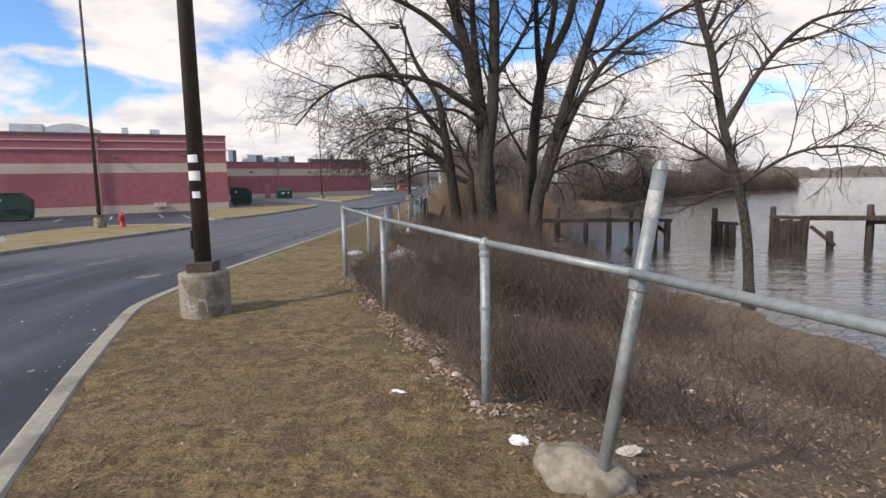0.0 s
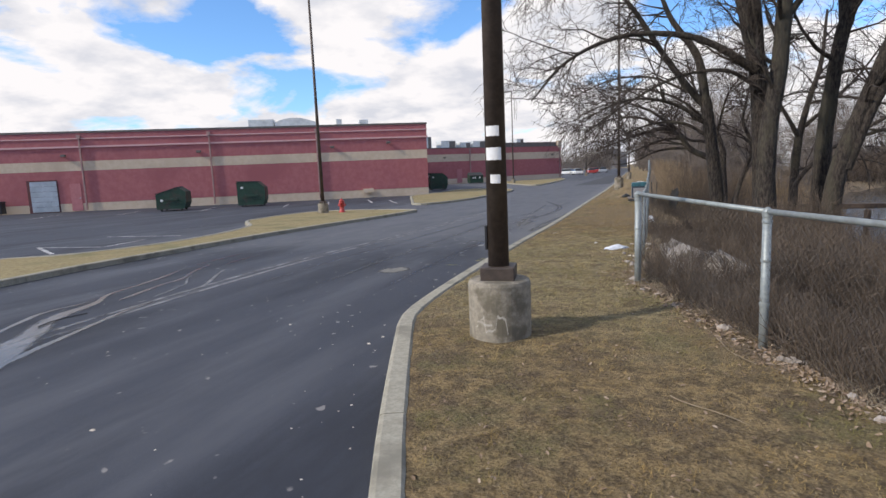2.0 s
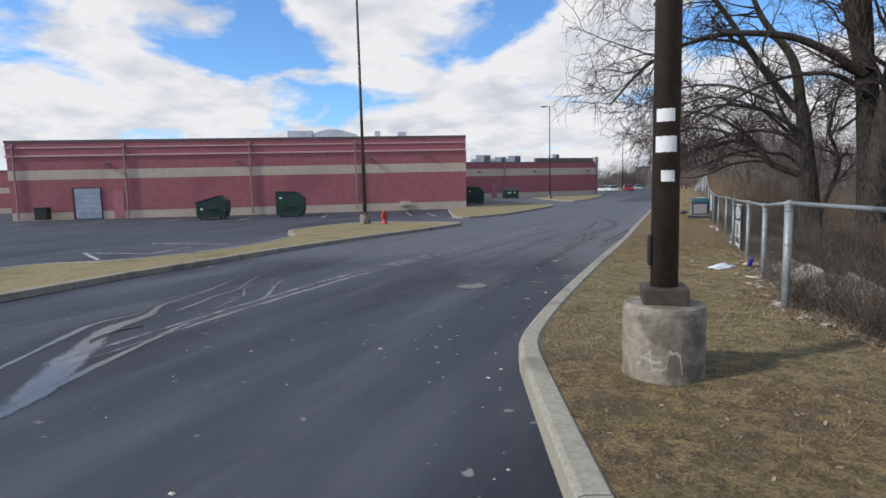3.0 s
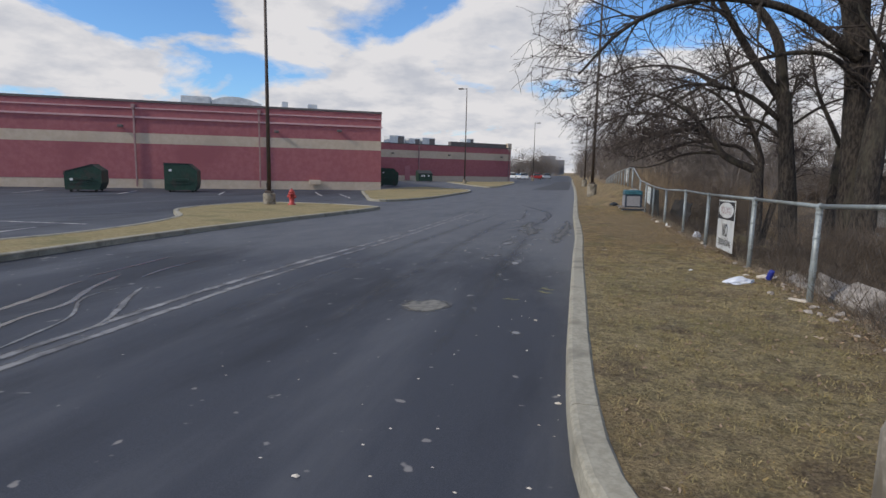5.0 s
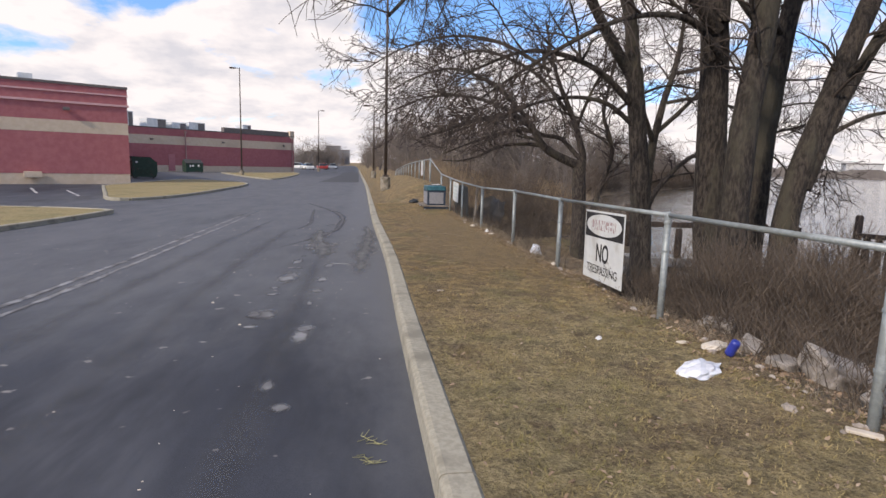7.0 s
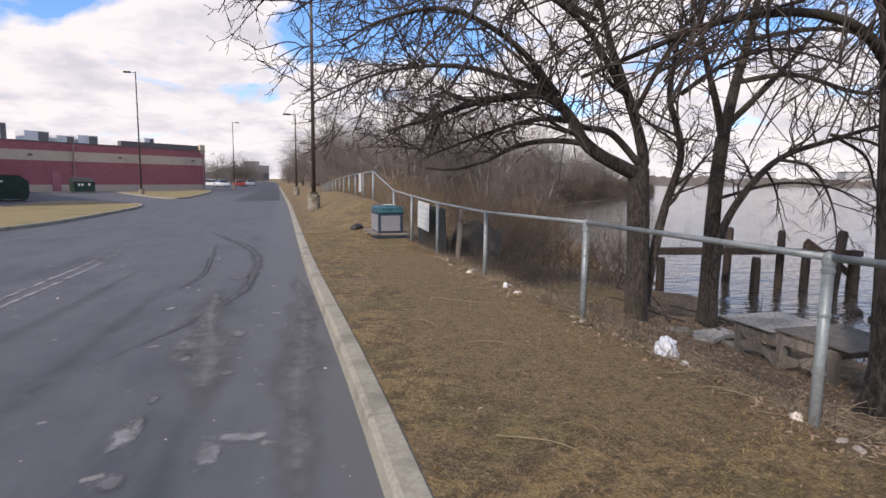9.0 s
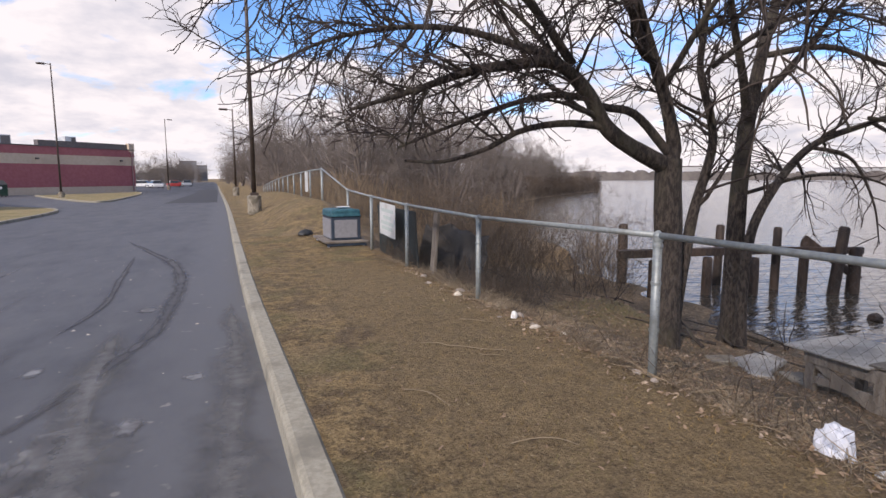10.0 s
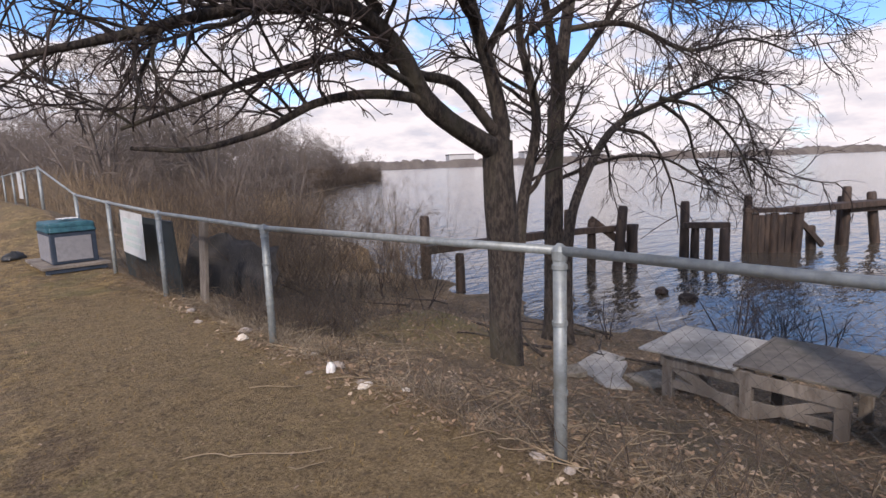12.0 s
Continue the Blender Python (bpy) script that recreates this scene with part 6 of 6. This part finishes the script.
for x, y, t, r, ln in ((4.5, 27.71, 0.22, 0.15, 0), (6.6, 26.9, 0.2, 0.13, 1), (7.66, 25.5, -0.09, 0.13, 0), (7.96, 25.1, 0.27, 0.15, 4), (8.5, 24.96, -0.2, 0.17, 0), (7.3, 25.9, 0.2, 0.12, 0), (10.2, 24.5, 0.23, 0.15, 0),
                       (10.35, 24.3, -0.42, 0.14, 0), (10.45, 24.0, -0.44, 0.13, 0), (10.52, 23.66, -0.41, 0.17, 0), (12.05, 23.71, 0.27, 0.14, 0), (12.67, 22.79, -0.03, 0.16, 2), (12.4, 23.2, -0.2, 0.14, 0), (13.6, 22.6, -0.6, 0.16, -3),
                       (14.6, 22.16, 0.37, 0.15, 0), (14.75, 22.3, 0.1, 0.14, 0), (15.61, 21.55, 0.2, 0.16, -6), (16.4, 21.3, 0.1, 0.15, 0), (18.2, 20.4, 0.1, 0.16, 0), (5.4, 26.0, -0.4, 0.14, 0), (6.3, 25.6, -0.4, 0.14, 0), (4.2, 26.3, -0.45, 0.13, 0)):
    pile(x + 0.03, y - 0.11, t - 0.08, r * 0.78, lean=ln)


def beam(a, b, w, h, label):
    a, b = Vector(a) + Vector((0.03, -0.11, 0)), Vector(b) + Vector((0.03, -0.11, 0))
    d = b - a
    o = thing("dock_beam", Matrix.Translation(a) @ d.to_track_quat("X", "Z").to_matrix().to_4x4(), label, "beam", "old dock beams")
    part("timber", boxed(0, d.length, -w / 2, w / 2, -h / 2, h / 2, bevel=0.015), M_WOOD_WET, o)
    return o


beam((3.4, 26.45, -0.38), (6.9, 25.75, -0.36), 0.2, 0.17, "long dark horizontal dock timber")
beam((6.7, 25.8, -0.36), (8.7, 24.95, -0.36), 0.15, 0.14, "dark cross timber bolted to piles")
beam((7.6, 25.5, -0.1), (8.6, 24.9, -1.0), 0.08, 0.16, "slanting brace between piles")
beam((10.1, 24.5, -0.44), (10.65, 23.6, -0.44), 0.2, 0.14, "cap timber across short piles")
beam((12.0, 23.8, -0.2), (12.75, 22.7, -0.2), 0.25, 0.12, "cap timber of the old bulkhead")
beam((12.6, 22.85, -0.2), (15.7, 21.5, -0.18), 0.4, 0.16, "grey decking remnant on piles")
beam((14.5, 22.15, -0.3), (19.0, 20.0, -0.3), 0.3, 0.2, "broken dock timber over the water")
beam((12.9, 22.75, -0.5), (13.6, 22.4, -1.2), 0.08, 0.14, "collapsed slanting timber")
bk = thing("bulkhead", pose(12.40, 23.12, WATER_Z - 0.8, 0, 0, -55.5), "dark plank bulkhead box rising from the river", "bulkhead")
for k in range(8):
    part("plank", boxed(-0.62 + 0.155 * k, -0.62 + 0.155 * k + 0.148, -0.03, 0.03, 0, 1.8 + 0.03 * math.sin(k * 2.1), bevel=0.006), M_WOOD_WET, bk)

# ---- low table of scrap timber on the bank ----
M_PLYA = surface("pale_weathered_ply", (0.33, 0.32, 0.29), (0.43, 0.42, 0.38), 10, (0.25, 0.24, 0.21), 1.8, 0.85, 0.2, 0.005)
M_PLYB = surface("dark_damp_ply", (0.105, 0.095, 0.08), (0.16, 0.145, 0.12), 10, (0.08, 0.08, 0.055), 1.8, 0.85, 0.2, 0.005)
tb = thing("scrap_table", pose(1.05, 19.72, -0.80), "low makeshift table of scrap timber with braced front", "table")
part("tabletop", boxed(-0.06, 0.86, -0.02, 0.80, 0.345, 0.363, bevel=0.004), M_PLYA, tb, "pale weathered plywood sheet")
part("tabletop", boxed(0.0, 0.95, -0.92, 0.02, 0.367, 0.385, bevel=0.004), M_PLYB, tb, "dark damp plywood sheet")
for y in (-0.72, -0.08, 0.56):
    part("leg", boxed(0.0, 0.07, y - 0.045, y + 0.045, -0.12, 0.343, bevel=0.005), M_WOOD_OLD, tb)
    part("leg", boxed(0.75, 0.82, y - 0.045, y + 0.045, -0.5, 0.343, bevel=0.005), M_WOOD_OLD, tb)
part("apron", boxed(-0.004, 0.02, -0.78, 0.62, 0.23, 0.335, bevel=0.004), M_WOOD_OLD, tb)
part("stretcher", boxed(0.015, 0.04, -0.75, 0.6, 0.04, 0.11, bevel=0.004), M_WOOD_OLD, tb)
for y0, y1 in ((0.52, -0.05), (-0.68, -0.1)):
    d = Vector((0, y1 - y0, -0.26))
    m = Matrix.Translation((0.025, y0, 0.24)) @ d.to_track_quat("Y", "Z").to_matrix().to_4x4()
    bm = boxed(-0.012, 0.012, 0, d.length, -0.04, 0.04, bevel=0.003)
    bm.transform(m)
    part("brace", bm, M_WOOD_OLD, tb)
part("crossbar", boxed(0.02, 0.8, -0.74, -0.70, 0.24, 0.33, bevel=0.004), M_WOOD_OLD, tb)
t2 = thing("scrap_table", pose(1.15, 18.15, -0.82, 0, 0, 4), "second low heap of dark scrap boards", "table")
part("tabletop", boxed(0.0, 0.9, -0.55, 0.5, 0.30, 0.32, bevel=0.004), M_PLYB, t2)
for y in (-0.5, 0.42):
    part("leg", boxed(0.03, 0.1, y - 0.04, y + 0.04, -0.12, 0.298, bevel=0.005), M_WOOD_OLD, t2)
part("front_panel", boxed(0.05, 0.08, -0.45, 0.38, 0.02, 0.28, bevel=0.004), M_WOOD_OLD, t2)
for x, y, a, w, l, z in ((1.25, 21.05, 20, 0.55, 0.4, 0.02), (1.55, 20.65, -15, 0.5, 0.35, 0.04), (0.95, 20.75, 50, 0.35, 0.25, 0.02), (1.6, 21.3, 5, 0.6, 0.3, 0.03), (0.9, 21.2, -30, 0.3, 0.2, 0.02)):
    s = thing("slab", pose(x, y, ground_z(x, y) + z, 6 * math.sin(x * 9), 5 * math.cos(y * 7), a), "broken flat slab lying on the muddy bank", "slab", "slabs on the bank")
    part("sheet", boxed(-w / 2, w / 2, -l / 2, l / 2, -0.03, 0.03, bevel=0.01), M_PLYA if a > 0 else M_CONCRETE, s)

# ---- litter ----
M_FILM = surface("crumpled_white_plastic", (0.66, 0.69, 0.74), (0.78, 0.80, 0.84), 14, (0.56, 0.60, 0.68), 5.0, 0.35, 0.5, 0.01)
M_CARD = surface("sun_bleached_card", (0.55, 0.49, 0.40), (0.68, 0.62, 0.53), 10, (0.45, 0.39, 0.31), 3.0, 0.85, 0.2, 0.003)
M_BLUE = surface("blue_can_print", (0.02, 0.03, 0.22), (0.03, 0.05, 0.32), 10, rough=0.35, bump=0)
M_ROCK = surface("pale_rubble", (0.27, 0.235, 0.20), (0.43, 0.38, 0.33), 12, (0.20, 0.17, 0.14), 3.0, 0.9, 0.6, 0.01)

M_BLOCK = surface("dirty_concrete", (0.22, 0.195, 0.165), (0.36, 0.325, 0.285), 11, (0.11, 0.09, 0.07), 3.0, 0.9, 0.6, 0.02)


def rubble_block(x, y, w, seed, rz):
    """An angular broken lump of concrete, tilted as it was tipped."""
    rng = np.random.default_rng(seed)
    bm = boxed(-w, w, -w * rng.uniform(0.5, 0.8), w * rng.uniform(0.5, 0.8), -w * 0.4, w * rng.uniform(0.3, 0.6))
    for v in bm.verts:
        v.co = Vector([c * rng.uniform(0.7, 1.12) for c in v.co])
    bmesh.ops.bevel(bm, geom=bm.edges[:], offset=w * 0.07, segments=2, affect="EDGES", profile=0.5)
    bmesh.ops.subdivide_edges(bm, edges=bm.edges[:], cuts=2, use_grid_fill=True)
    for v in bm.verts:
        v.co *= 1 + 0.05 * noise.noise(v.co * 9 + Vector((seed, 0, 0)))
    o = part("rubble_stone", bm, M_BLOCK, None)
    o.matrix_basis = pose(x, y, ground_z(x, y) + w * 0.18, rng.uniform(-28, 28), rng.uniform(-28, 28), rz)
    return tagged(o, "pale broken concrete block dumped behind the fence", "stone", "rubble along the fence")


def crumple(name, x, y, sx, sy, sz, seed, material, label, category, rz=0.0, group=""):
    bm = bmesh.new()
    bmesh.ops.create_icosphere(bm, subdivisions=3, radius=1)
    for v in bm.verts:
        k = 1 + 0.3 * noise.noise(v.co * 2.1 + Vector((seed, 0, 0))) + 0.2 * noise.noise(v.co * 6 + Vector((0, seed, 0)))
        v.co = (v.co.x * sx * k, v.co.y * sy * k, max(-0.25, v.co.z) * sz * k)
    o = part(name, bm, material, None)
    o.matrix_basis = pose(x, y, ground_z(x, y) + sz * 0.2, 0, 0, rz)
    return tagged(o, label, category, group)


crumple("plastic_bag", -2.0, 12.71, 0.20, 0.11, 0.06, 1, M_FILM, "crumpled white plastic bag on the grass", "litter", 35)
crumple("plastic_bag", -1.47, 18.3, 0.085, 0.085, 0.13, 2, M_FILM, "translucent white plastic jug dumped by the fence", "litter")
crumple("plastic_bag", 0.46, 4.3, 0.03, 0.055, 0.035, 12, M_FILM, "crushed clear plastic bottle by the fence", "litter", 70)
for k, (x, y, a, b, h, rz) in enumerate(((-1.58, 13.22, 0.17, 0.09, 0.05, 25), (-1.76, 13.34, 0.06, 0.04, 0.025, 0), (-2.4, 13.45, 0.06, 0.03, 0.012, 60), (-3.42, 15.28, 0.05, 0.03, 0.01, 0), (-1.75, 22.55, 0.06, 0.04, 0.06, 0), (-1.66, 21.3, 0.04, 0.04, 0.09, 0),
                                        (-1.66, 20.9, 0.08, 0.05, 0.03, 20), (-1.48, 20.72, 0.04, 0.03, 0.03, 0), (-1.5, 18.05, 0.05, 0.05, 0.04, 0), (-1.6, 16.98, 0.04, 0.04, 0.06, 0), (-1.67, 20.9, 0.05, 0.04, 0.03, 0),
                                        (-0.26, 5.04, 0.07, 0.03, 0.012, -30), (0.12, 5.36, 0.05, 0.04, 0.04, 0), (1.05, 4.4, 0.12, 0.07, 0.04, 30), (2.1, 6.2, 0.08, 0.06, 0.03, 10), (0.9, 9.0, 0.08, 0.05, 0.03, 0))):
    crumple("paper_scrap", x, y, a * 0.8, b * 0.7, h * 0.6, 30 + k, M_WHITE if k % 3 == 2 else M_CARD, "scrap of pale paper and plastic litter", "litter", rz, "litter along the fence")
o = part("drink_can", lathe(bmesh.new(), [(0.028, 0), (0.033, 0.01), (0.033, 0.105), (0.026, 0.12)], 16), M_BLUE, None)
o.matrix_basis = pose(-1.62, 12.98, ground_z(-1.62, 12.98) + 0.012, 20, 12, 0)
tagged(o, "crushed blue drink can in the leaves", "can")
o = part("stick", boxed(-0.08, 0.08, -0.025, 0.025, 0, 0.02, bevel=0.006), M_CARD, None)
o.matrix_basis = pose(-1.7, 11.76, ground_z(-1.7, 11.76) + 0.004, 0, 2, -38)
tagged(o, "pale broken lath at the foot of a post", "stick")
rg = np.random.default_rng(55)
for k in range(80):
    y = rg.uniform(4.6, 13.6) if k < 58 else rg.uniform(13.6, 24)
    x = fence_at(y) - 0.02 + rg.normal(0, 0.09)
    s = rg.uniform(0.014, 0.04) if k % 7 else rg.uniform(0.04, 0.07)
    crumple("rubble_stone", x, y, s, s * rg.uniform(0.6, 0.9), s * 0.55, 100 + k, M_ROCK, "pale lump of rubble along the fence foot", "stone", rg.uniform(0, 180), "rubble along the fence")
for k, (x, y, w) in enumerate(((-0.95, 12.7, 0.26), (-0.55, 13.1, 0.3), (-1.05, 12.0, 0.26), (-0.35, 12.3, 0.28), (-1.2, 12.95, 0.13), (-1.0, 11.25, 0.24), (-0.5, 11.5, 0.3), (0.1, 11.9, 0.3), (-1.2, 13.35, 0.12), (-1.1, 10.6, 0.2), (-0.9, 14.2, 0.16))):
    rubble_block(x, y, w, 300 + k, k * 50)
# fallen twigs on the verge
M_STICK = surface("fallen_twig", (0.22, 0.165, 0.10), (0.32, 0.25, 0.16), 10, bump=0)
for k, (a, b) in enumerate((((-2.79, 20.74), (-2.55, 20.6)), ((-2.64, 20.62), (-2.22, 20.33)), ((-2.5, 20.33), (-2.35, 20.22)), ((-1.68, 19.8), (-1.56, 19.5)), ((-1.56, 19.55), (-1.66, 19.25)), ((-2.9, 18.9), (-2.6, 18.8)), ((-3.2, 19.8), (-3.0, 19.5)), ((-2.2, 21.4), (-1.9, 21.2)), ((-1.0, 7.6), (-0.8, 7.0)), ((-1.35, 6.4), (-1.0, 6.0)), ((-3.3, 17.2), (-3.0, 16.9)))):
    p0 = np.array((a[0], a[1], ground_z(*a) + 0.012))
    p1 = np.array((b[0], b[1], ground_z(*b) + 0.012))
    line = np.array([p0 + (p1 - p0) * t + np.array((0.03 * math.sin(5 * t + k), 0.03 * math.cos(4 * t + k), 0.012 * math.sin(3.1 * t))) for t in np.linspace(0, 1, 9)])
    tagged(tube_object("fallen_twig", [(line, np.linspace(0.004, 0.002, 9))], 5, M_STICK, None), "thin pale fallen twig on the grass", "twig", "fallen twigs")
# specks on the asphalt
v, f = [], []
for k in range(190):
    y = 4 + 26 * rg.random() ** 1.3
    x = curb_at(y) - 0.02 - abs(rg.normal(0, 1.6))
    s = rg.uniform(0.004, 0.011) * (2.2 if k % 9 == 0 else 1)
    b = len(v)
    z = road_z(x, y)
    for i in range(5):
        a = 1.2566 * i + rg.uniform(0, 0.6)
        v.append((x + s * math.cos(a), y + s * 0.8 * math.sin(a), z + 0.001))
    v.append((x, y, z + s * 0.5))
    f += [(b + i, b + (i + 1) % 5, b + 5) for i in range(5)]
tagged(mesh_object("grit", v, f, M_CARD), "bits of pale grit and paper scattered on asphalt", "grit", kind="stuff")

# ---- parked cars far along the road ----
M_GLASS = surface("dark_car_glass", (0.02, 0.025, 0.03), (0.03, 0.035, 0.04), 3, rough=0.1, bump=0)


def car(x, y, rz, paint, label):
    c = thing("car", pose(x, y, road_z(x, y), 0, 0, rz), label, "car", "parked cars")
    bm = boxed(-0.88, 0.88, -2.2, 2.2, 0.28, 0.86, bevel=0.12)
    part("body", bm, paint, c)
    bm = boxed(-0.78, 0.78, -1.5, 1.1, 0.84, 1.42, bevel=0.1)
    for v in bm.verts:
        if v.co.z > 1.1:
            v.co.x *= 0.82
            v.co.y = v.co.y * 0.72 - 0.1
    part("cabin", bm, M_GLASS, c, "dark glass cabin")
    part("roof", boxed(-0.6, 0.6, -1.1, 0.62, 1.405, 1.45, bevel=0.02), paint, c)
    for sx in (-0.86, 0.86):
        for yy in (-1.35, 1.4):
            w = part("wheel", rod(bmesh.new(), (sx - 0.09, yy, 0.32), (sx + 0.09, yy, 0.32), 0.32, sides=18), M_LID, c)
            part("rim", rod(bmesh.new(), (sx - 0.1, yy, 0.32), (sx + 0.1, yy, 0.32), 0.19, sides=12), M_UNIT, w)


for x, y, rz, p, l in ((-17.5, 136, 20, M_WHITE, "white car parked far along the road"), (-15.0, 142, 15, M_RED, "red car parked far along the road"), (-20.5, 140, 80, M_WHITE, "pale car parked beyond the pink wing"), (-13.6, 158, 10, M_WALLGREY, "grey car parked far along the road"), (-16.2, 165, 10, M_RED, "dark red car in the distance")):
    car(x, y, rz, p, l)

# driftwood and dead boughs on the bank
rg = np.random.default_rng(91)
for k in range(16):
    x, y = rg.uniform(0.6, 3.6), rg.uniform(20.2, 27.5)
    if 1.2 < x and y < 20.8:
        continue
    a, ln = rg.uniform(0, 3.14), rg.uniform(0.5, 1.5)
    way = (math.cos(a), math.sin(a), rg.uniform(0.02, 0.22))
    p = wander(rg, (x, y, ground_z(x, y) + 0.02), way, ln, 9, 0.12, -0.01)
    for q in p:
        q[2] = max(q[2], ground_z(q[0], q[1]) + 0.01)
    r = rg.uniform(0.012, 0.03)
    twigs = [(p, np.linspace(r, r * 0.3, 9))] + branch_out(rg, [(p, np.linspace(r, r * 0.3, 9))], 3.0, 0.5, 0.5, 5, 0.15, 0.02, (30, 60))
    tagged(tube_object("dead_bough", twigs, 6, M_BARK_B, None), "dead bough washed up on the bank", "branch", "driftwood on the bank")
for k, (x, y, h) in enumerate(((3.75, 20.66, 0.95), (3.95, 19.75, 1.0), (3.1, 21.1, 0.7), (3.15, 22.15, 0.8), (1.9, 24.6, 0.9), (2.3, 26.2, 1.1))):
    z = ground_z(x, y) - 0.05
    main = [(wander(rg, (x, y, z), (rg.normal(0, 0.35), rg.normal(0, 0.35), 1), h * rg.uniform(0.7, 1.2), 7, 0.12, 0.0), np.linspace(0.012, 0.004, 7)) for _ in range(3)]
    side = branch_out(rg, main, 5.0, h * 0.5, 0.55, 5, 0.15, 0.02, (30, 70), start=0.15)
    tagged(tube_object("shrub", main + side + branch_out(rg, side, 5.0, h * 0.22, 0.6, 4, 0.15, 0.02, (30, 70)), 4, M_TWIG_B, None), "bare dark shrub standing at the water's edge", "shrub", "shrubs at the water's edge")
# straws and crumbs of soil in the lawn
straws = []
for k in range(1500):
    x, y = on_verge(rg)
    if x is None:
        continue
    a = rg.uniform(0, 6.28)
    ln = rg.uniform(0.015, 0.06)
    z = ground_z(x, y) + 0.008
    straws.append((np.array([(x + math.cos(a) * ln * t, y + math.sin(a) * ln * t, z + 0.003 * math.sin(3 * t)) for t in (0, 0.35, 0.7, 1)]), np.linspace(0.0012, 0.0007, 4)))
tagged(tube_object("straw", straws, 3, M_STICK, None), "pale broken straws strewn over the verge", "straw", kind="stuff")

# dead grass tufts and broken twigs heaped along the foot of the fence
M_TUFT = surface("bleached_dead_grass", (0.21, 0.165, 0.11), (0.38, 0.315, 0.22), 5, (0.14, 0.105, 0.07), 1.5, 0.95, 0)
tufts = []
for k in range(1500):
    y = rg.uniform(5.0, 26.5) if k % 3 else rg.uniform(16.5, 24.5)
    x = fence_at(y) + abs(rg.normal(0.02, 0.35)) - 0.08
    if noise.noise((x * 1.3, y * 1.3, 21)) < -0.12:
        continue
    z = ground_z(x, y) - 0.005
    for _ in range(4):
        h = rg.uniform(0.05, 0.2)
        way = (rg.normal(0, 0.7), rg.normal(0, 0.7), 1)
        tufts.append((wander(rg, (x + rg.normal(0, 0.02), y + rg.normal(0, 0.02), z), way, h, 4, 0.18, -0.12), np.linspace(0.0018, 0.0009, 4)))
tagged(tube_object("dead_grass", tufts, 3, M_TUFT, None), "bleached dead grass tufts along the fence foot", "grass", kind="stuff")
bits = []
for k in range(900):
    y = rg.uniform(16.0, 26.0)
    x = fence_at(y) + rg.uniform(-0.1, 3.2) * rg.random()
    if x > shore_at(y) - 0.2:
        continue
    a, ln = rg.uniform(0, 6.28), rg.uniform(0.08, 0.4)
    line = wander(rg, (x, y, ground_z(x, y) + 0.01), (math.cos(a), math.sin(a), 0.12), ln, 5, 0.15, -0.03)
    for q in line:
        q[2] = max(q[2], ground_z(q[0], q[1]) + 0.006)
    bits.append((line, np.linspace(0.004, 0.002, 5)))
tagged(tube_object("twig_litter", bits, 4, M_STICK, None), "broken grey-tan twigs strewn over the bank", "twigs", kind="stuff")
# two dark lumps adrift near the bank
for k, (x, y, w) in enumerate(((6.5, 23.08, 0.16), (6.28, 22.48, 0.17))):
    bm = bmesh.new()
    bmesh.ops.create_icosphere(bm, subdivisions=3, radius=1)
    for v in bm.verts:
        n = 1 + 0.35 * noise.noise(v.co * 2.3 + Vector((k * 5, 0, 0)))
        v.co = (v.co.x * w * n, v.co.y * w * 0.7 * n, v.co.z * w * 0.6 * n)
    o = part("driftwood", bm, M_WOOD_WET, None, smooth=True)
    o.matrix_basis = pose(x, y, WATER_Z + 0.02, 0, 10, 40 + 70 * k)
    tagged(o, "dark sodden lump of driftwood floating near the bank", "driftwood", "driftwood in the water")

# green-yellow sprigs dropped by the kerb
M_SPRIG = surface("wilted_sprig", (0.19, 0.185, 0.09), (0.28, 0.27, 0.14), 20, bump=0)
for k, (x, y) in enumerate(((-4.22, 12.2), (-4.2, 12.0), (-4.42, 11.45))):
    line = wander(rg, (x, y, road_z(x, y) + 0.008), (rg.normal(), rg.normal(), 0.0), 0.15, 7, 0.3, 0.0)
    line[:, 2] = road_z(x, y) + 0.008
    side = [(np.array([q, q + np.array((rg.normal(0, 0.03), rg.normal(0, 0.03), 0.006))]), np.array((0.0025, 0.0015))) for q in line for _ in range(2)]
    tagged(tube_object("sprig", [(line, np.linspace(0.003, 0.002, 7))] + side, 5, M_SPRIG, None), "small yellow-green sprig dropped on the asphalt", "twig", "sprigs by the kerb")
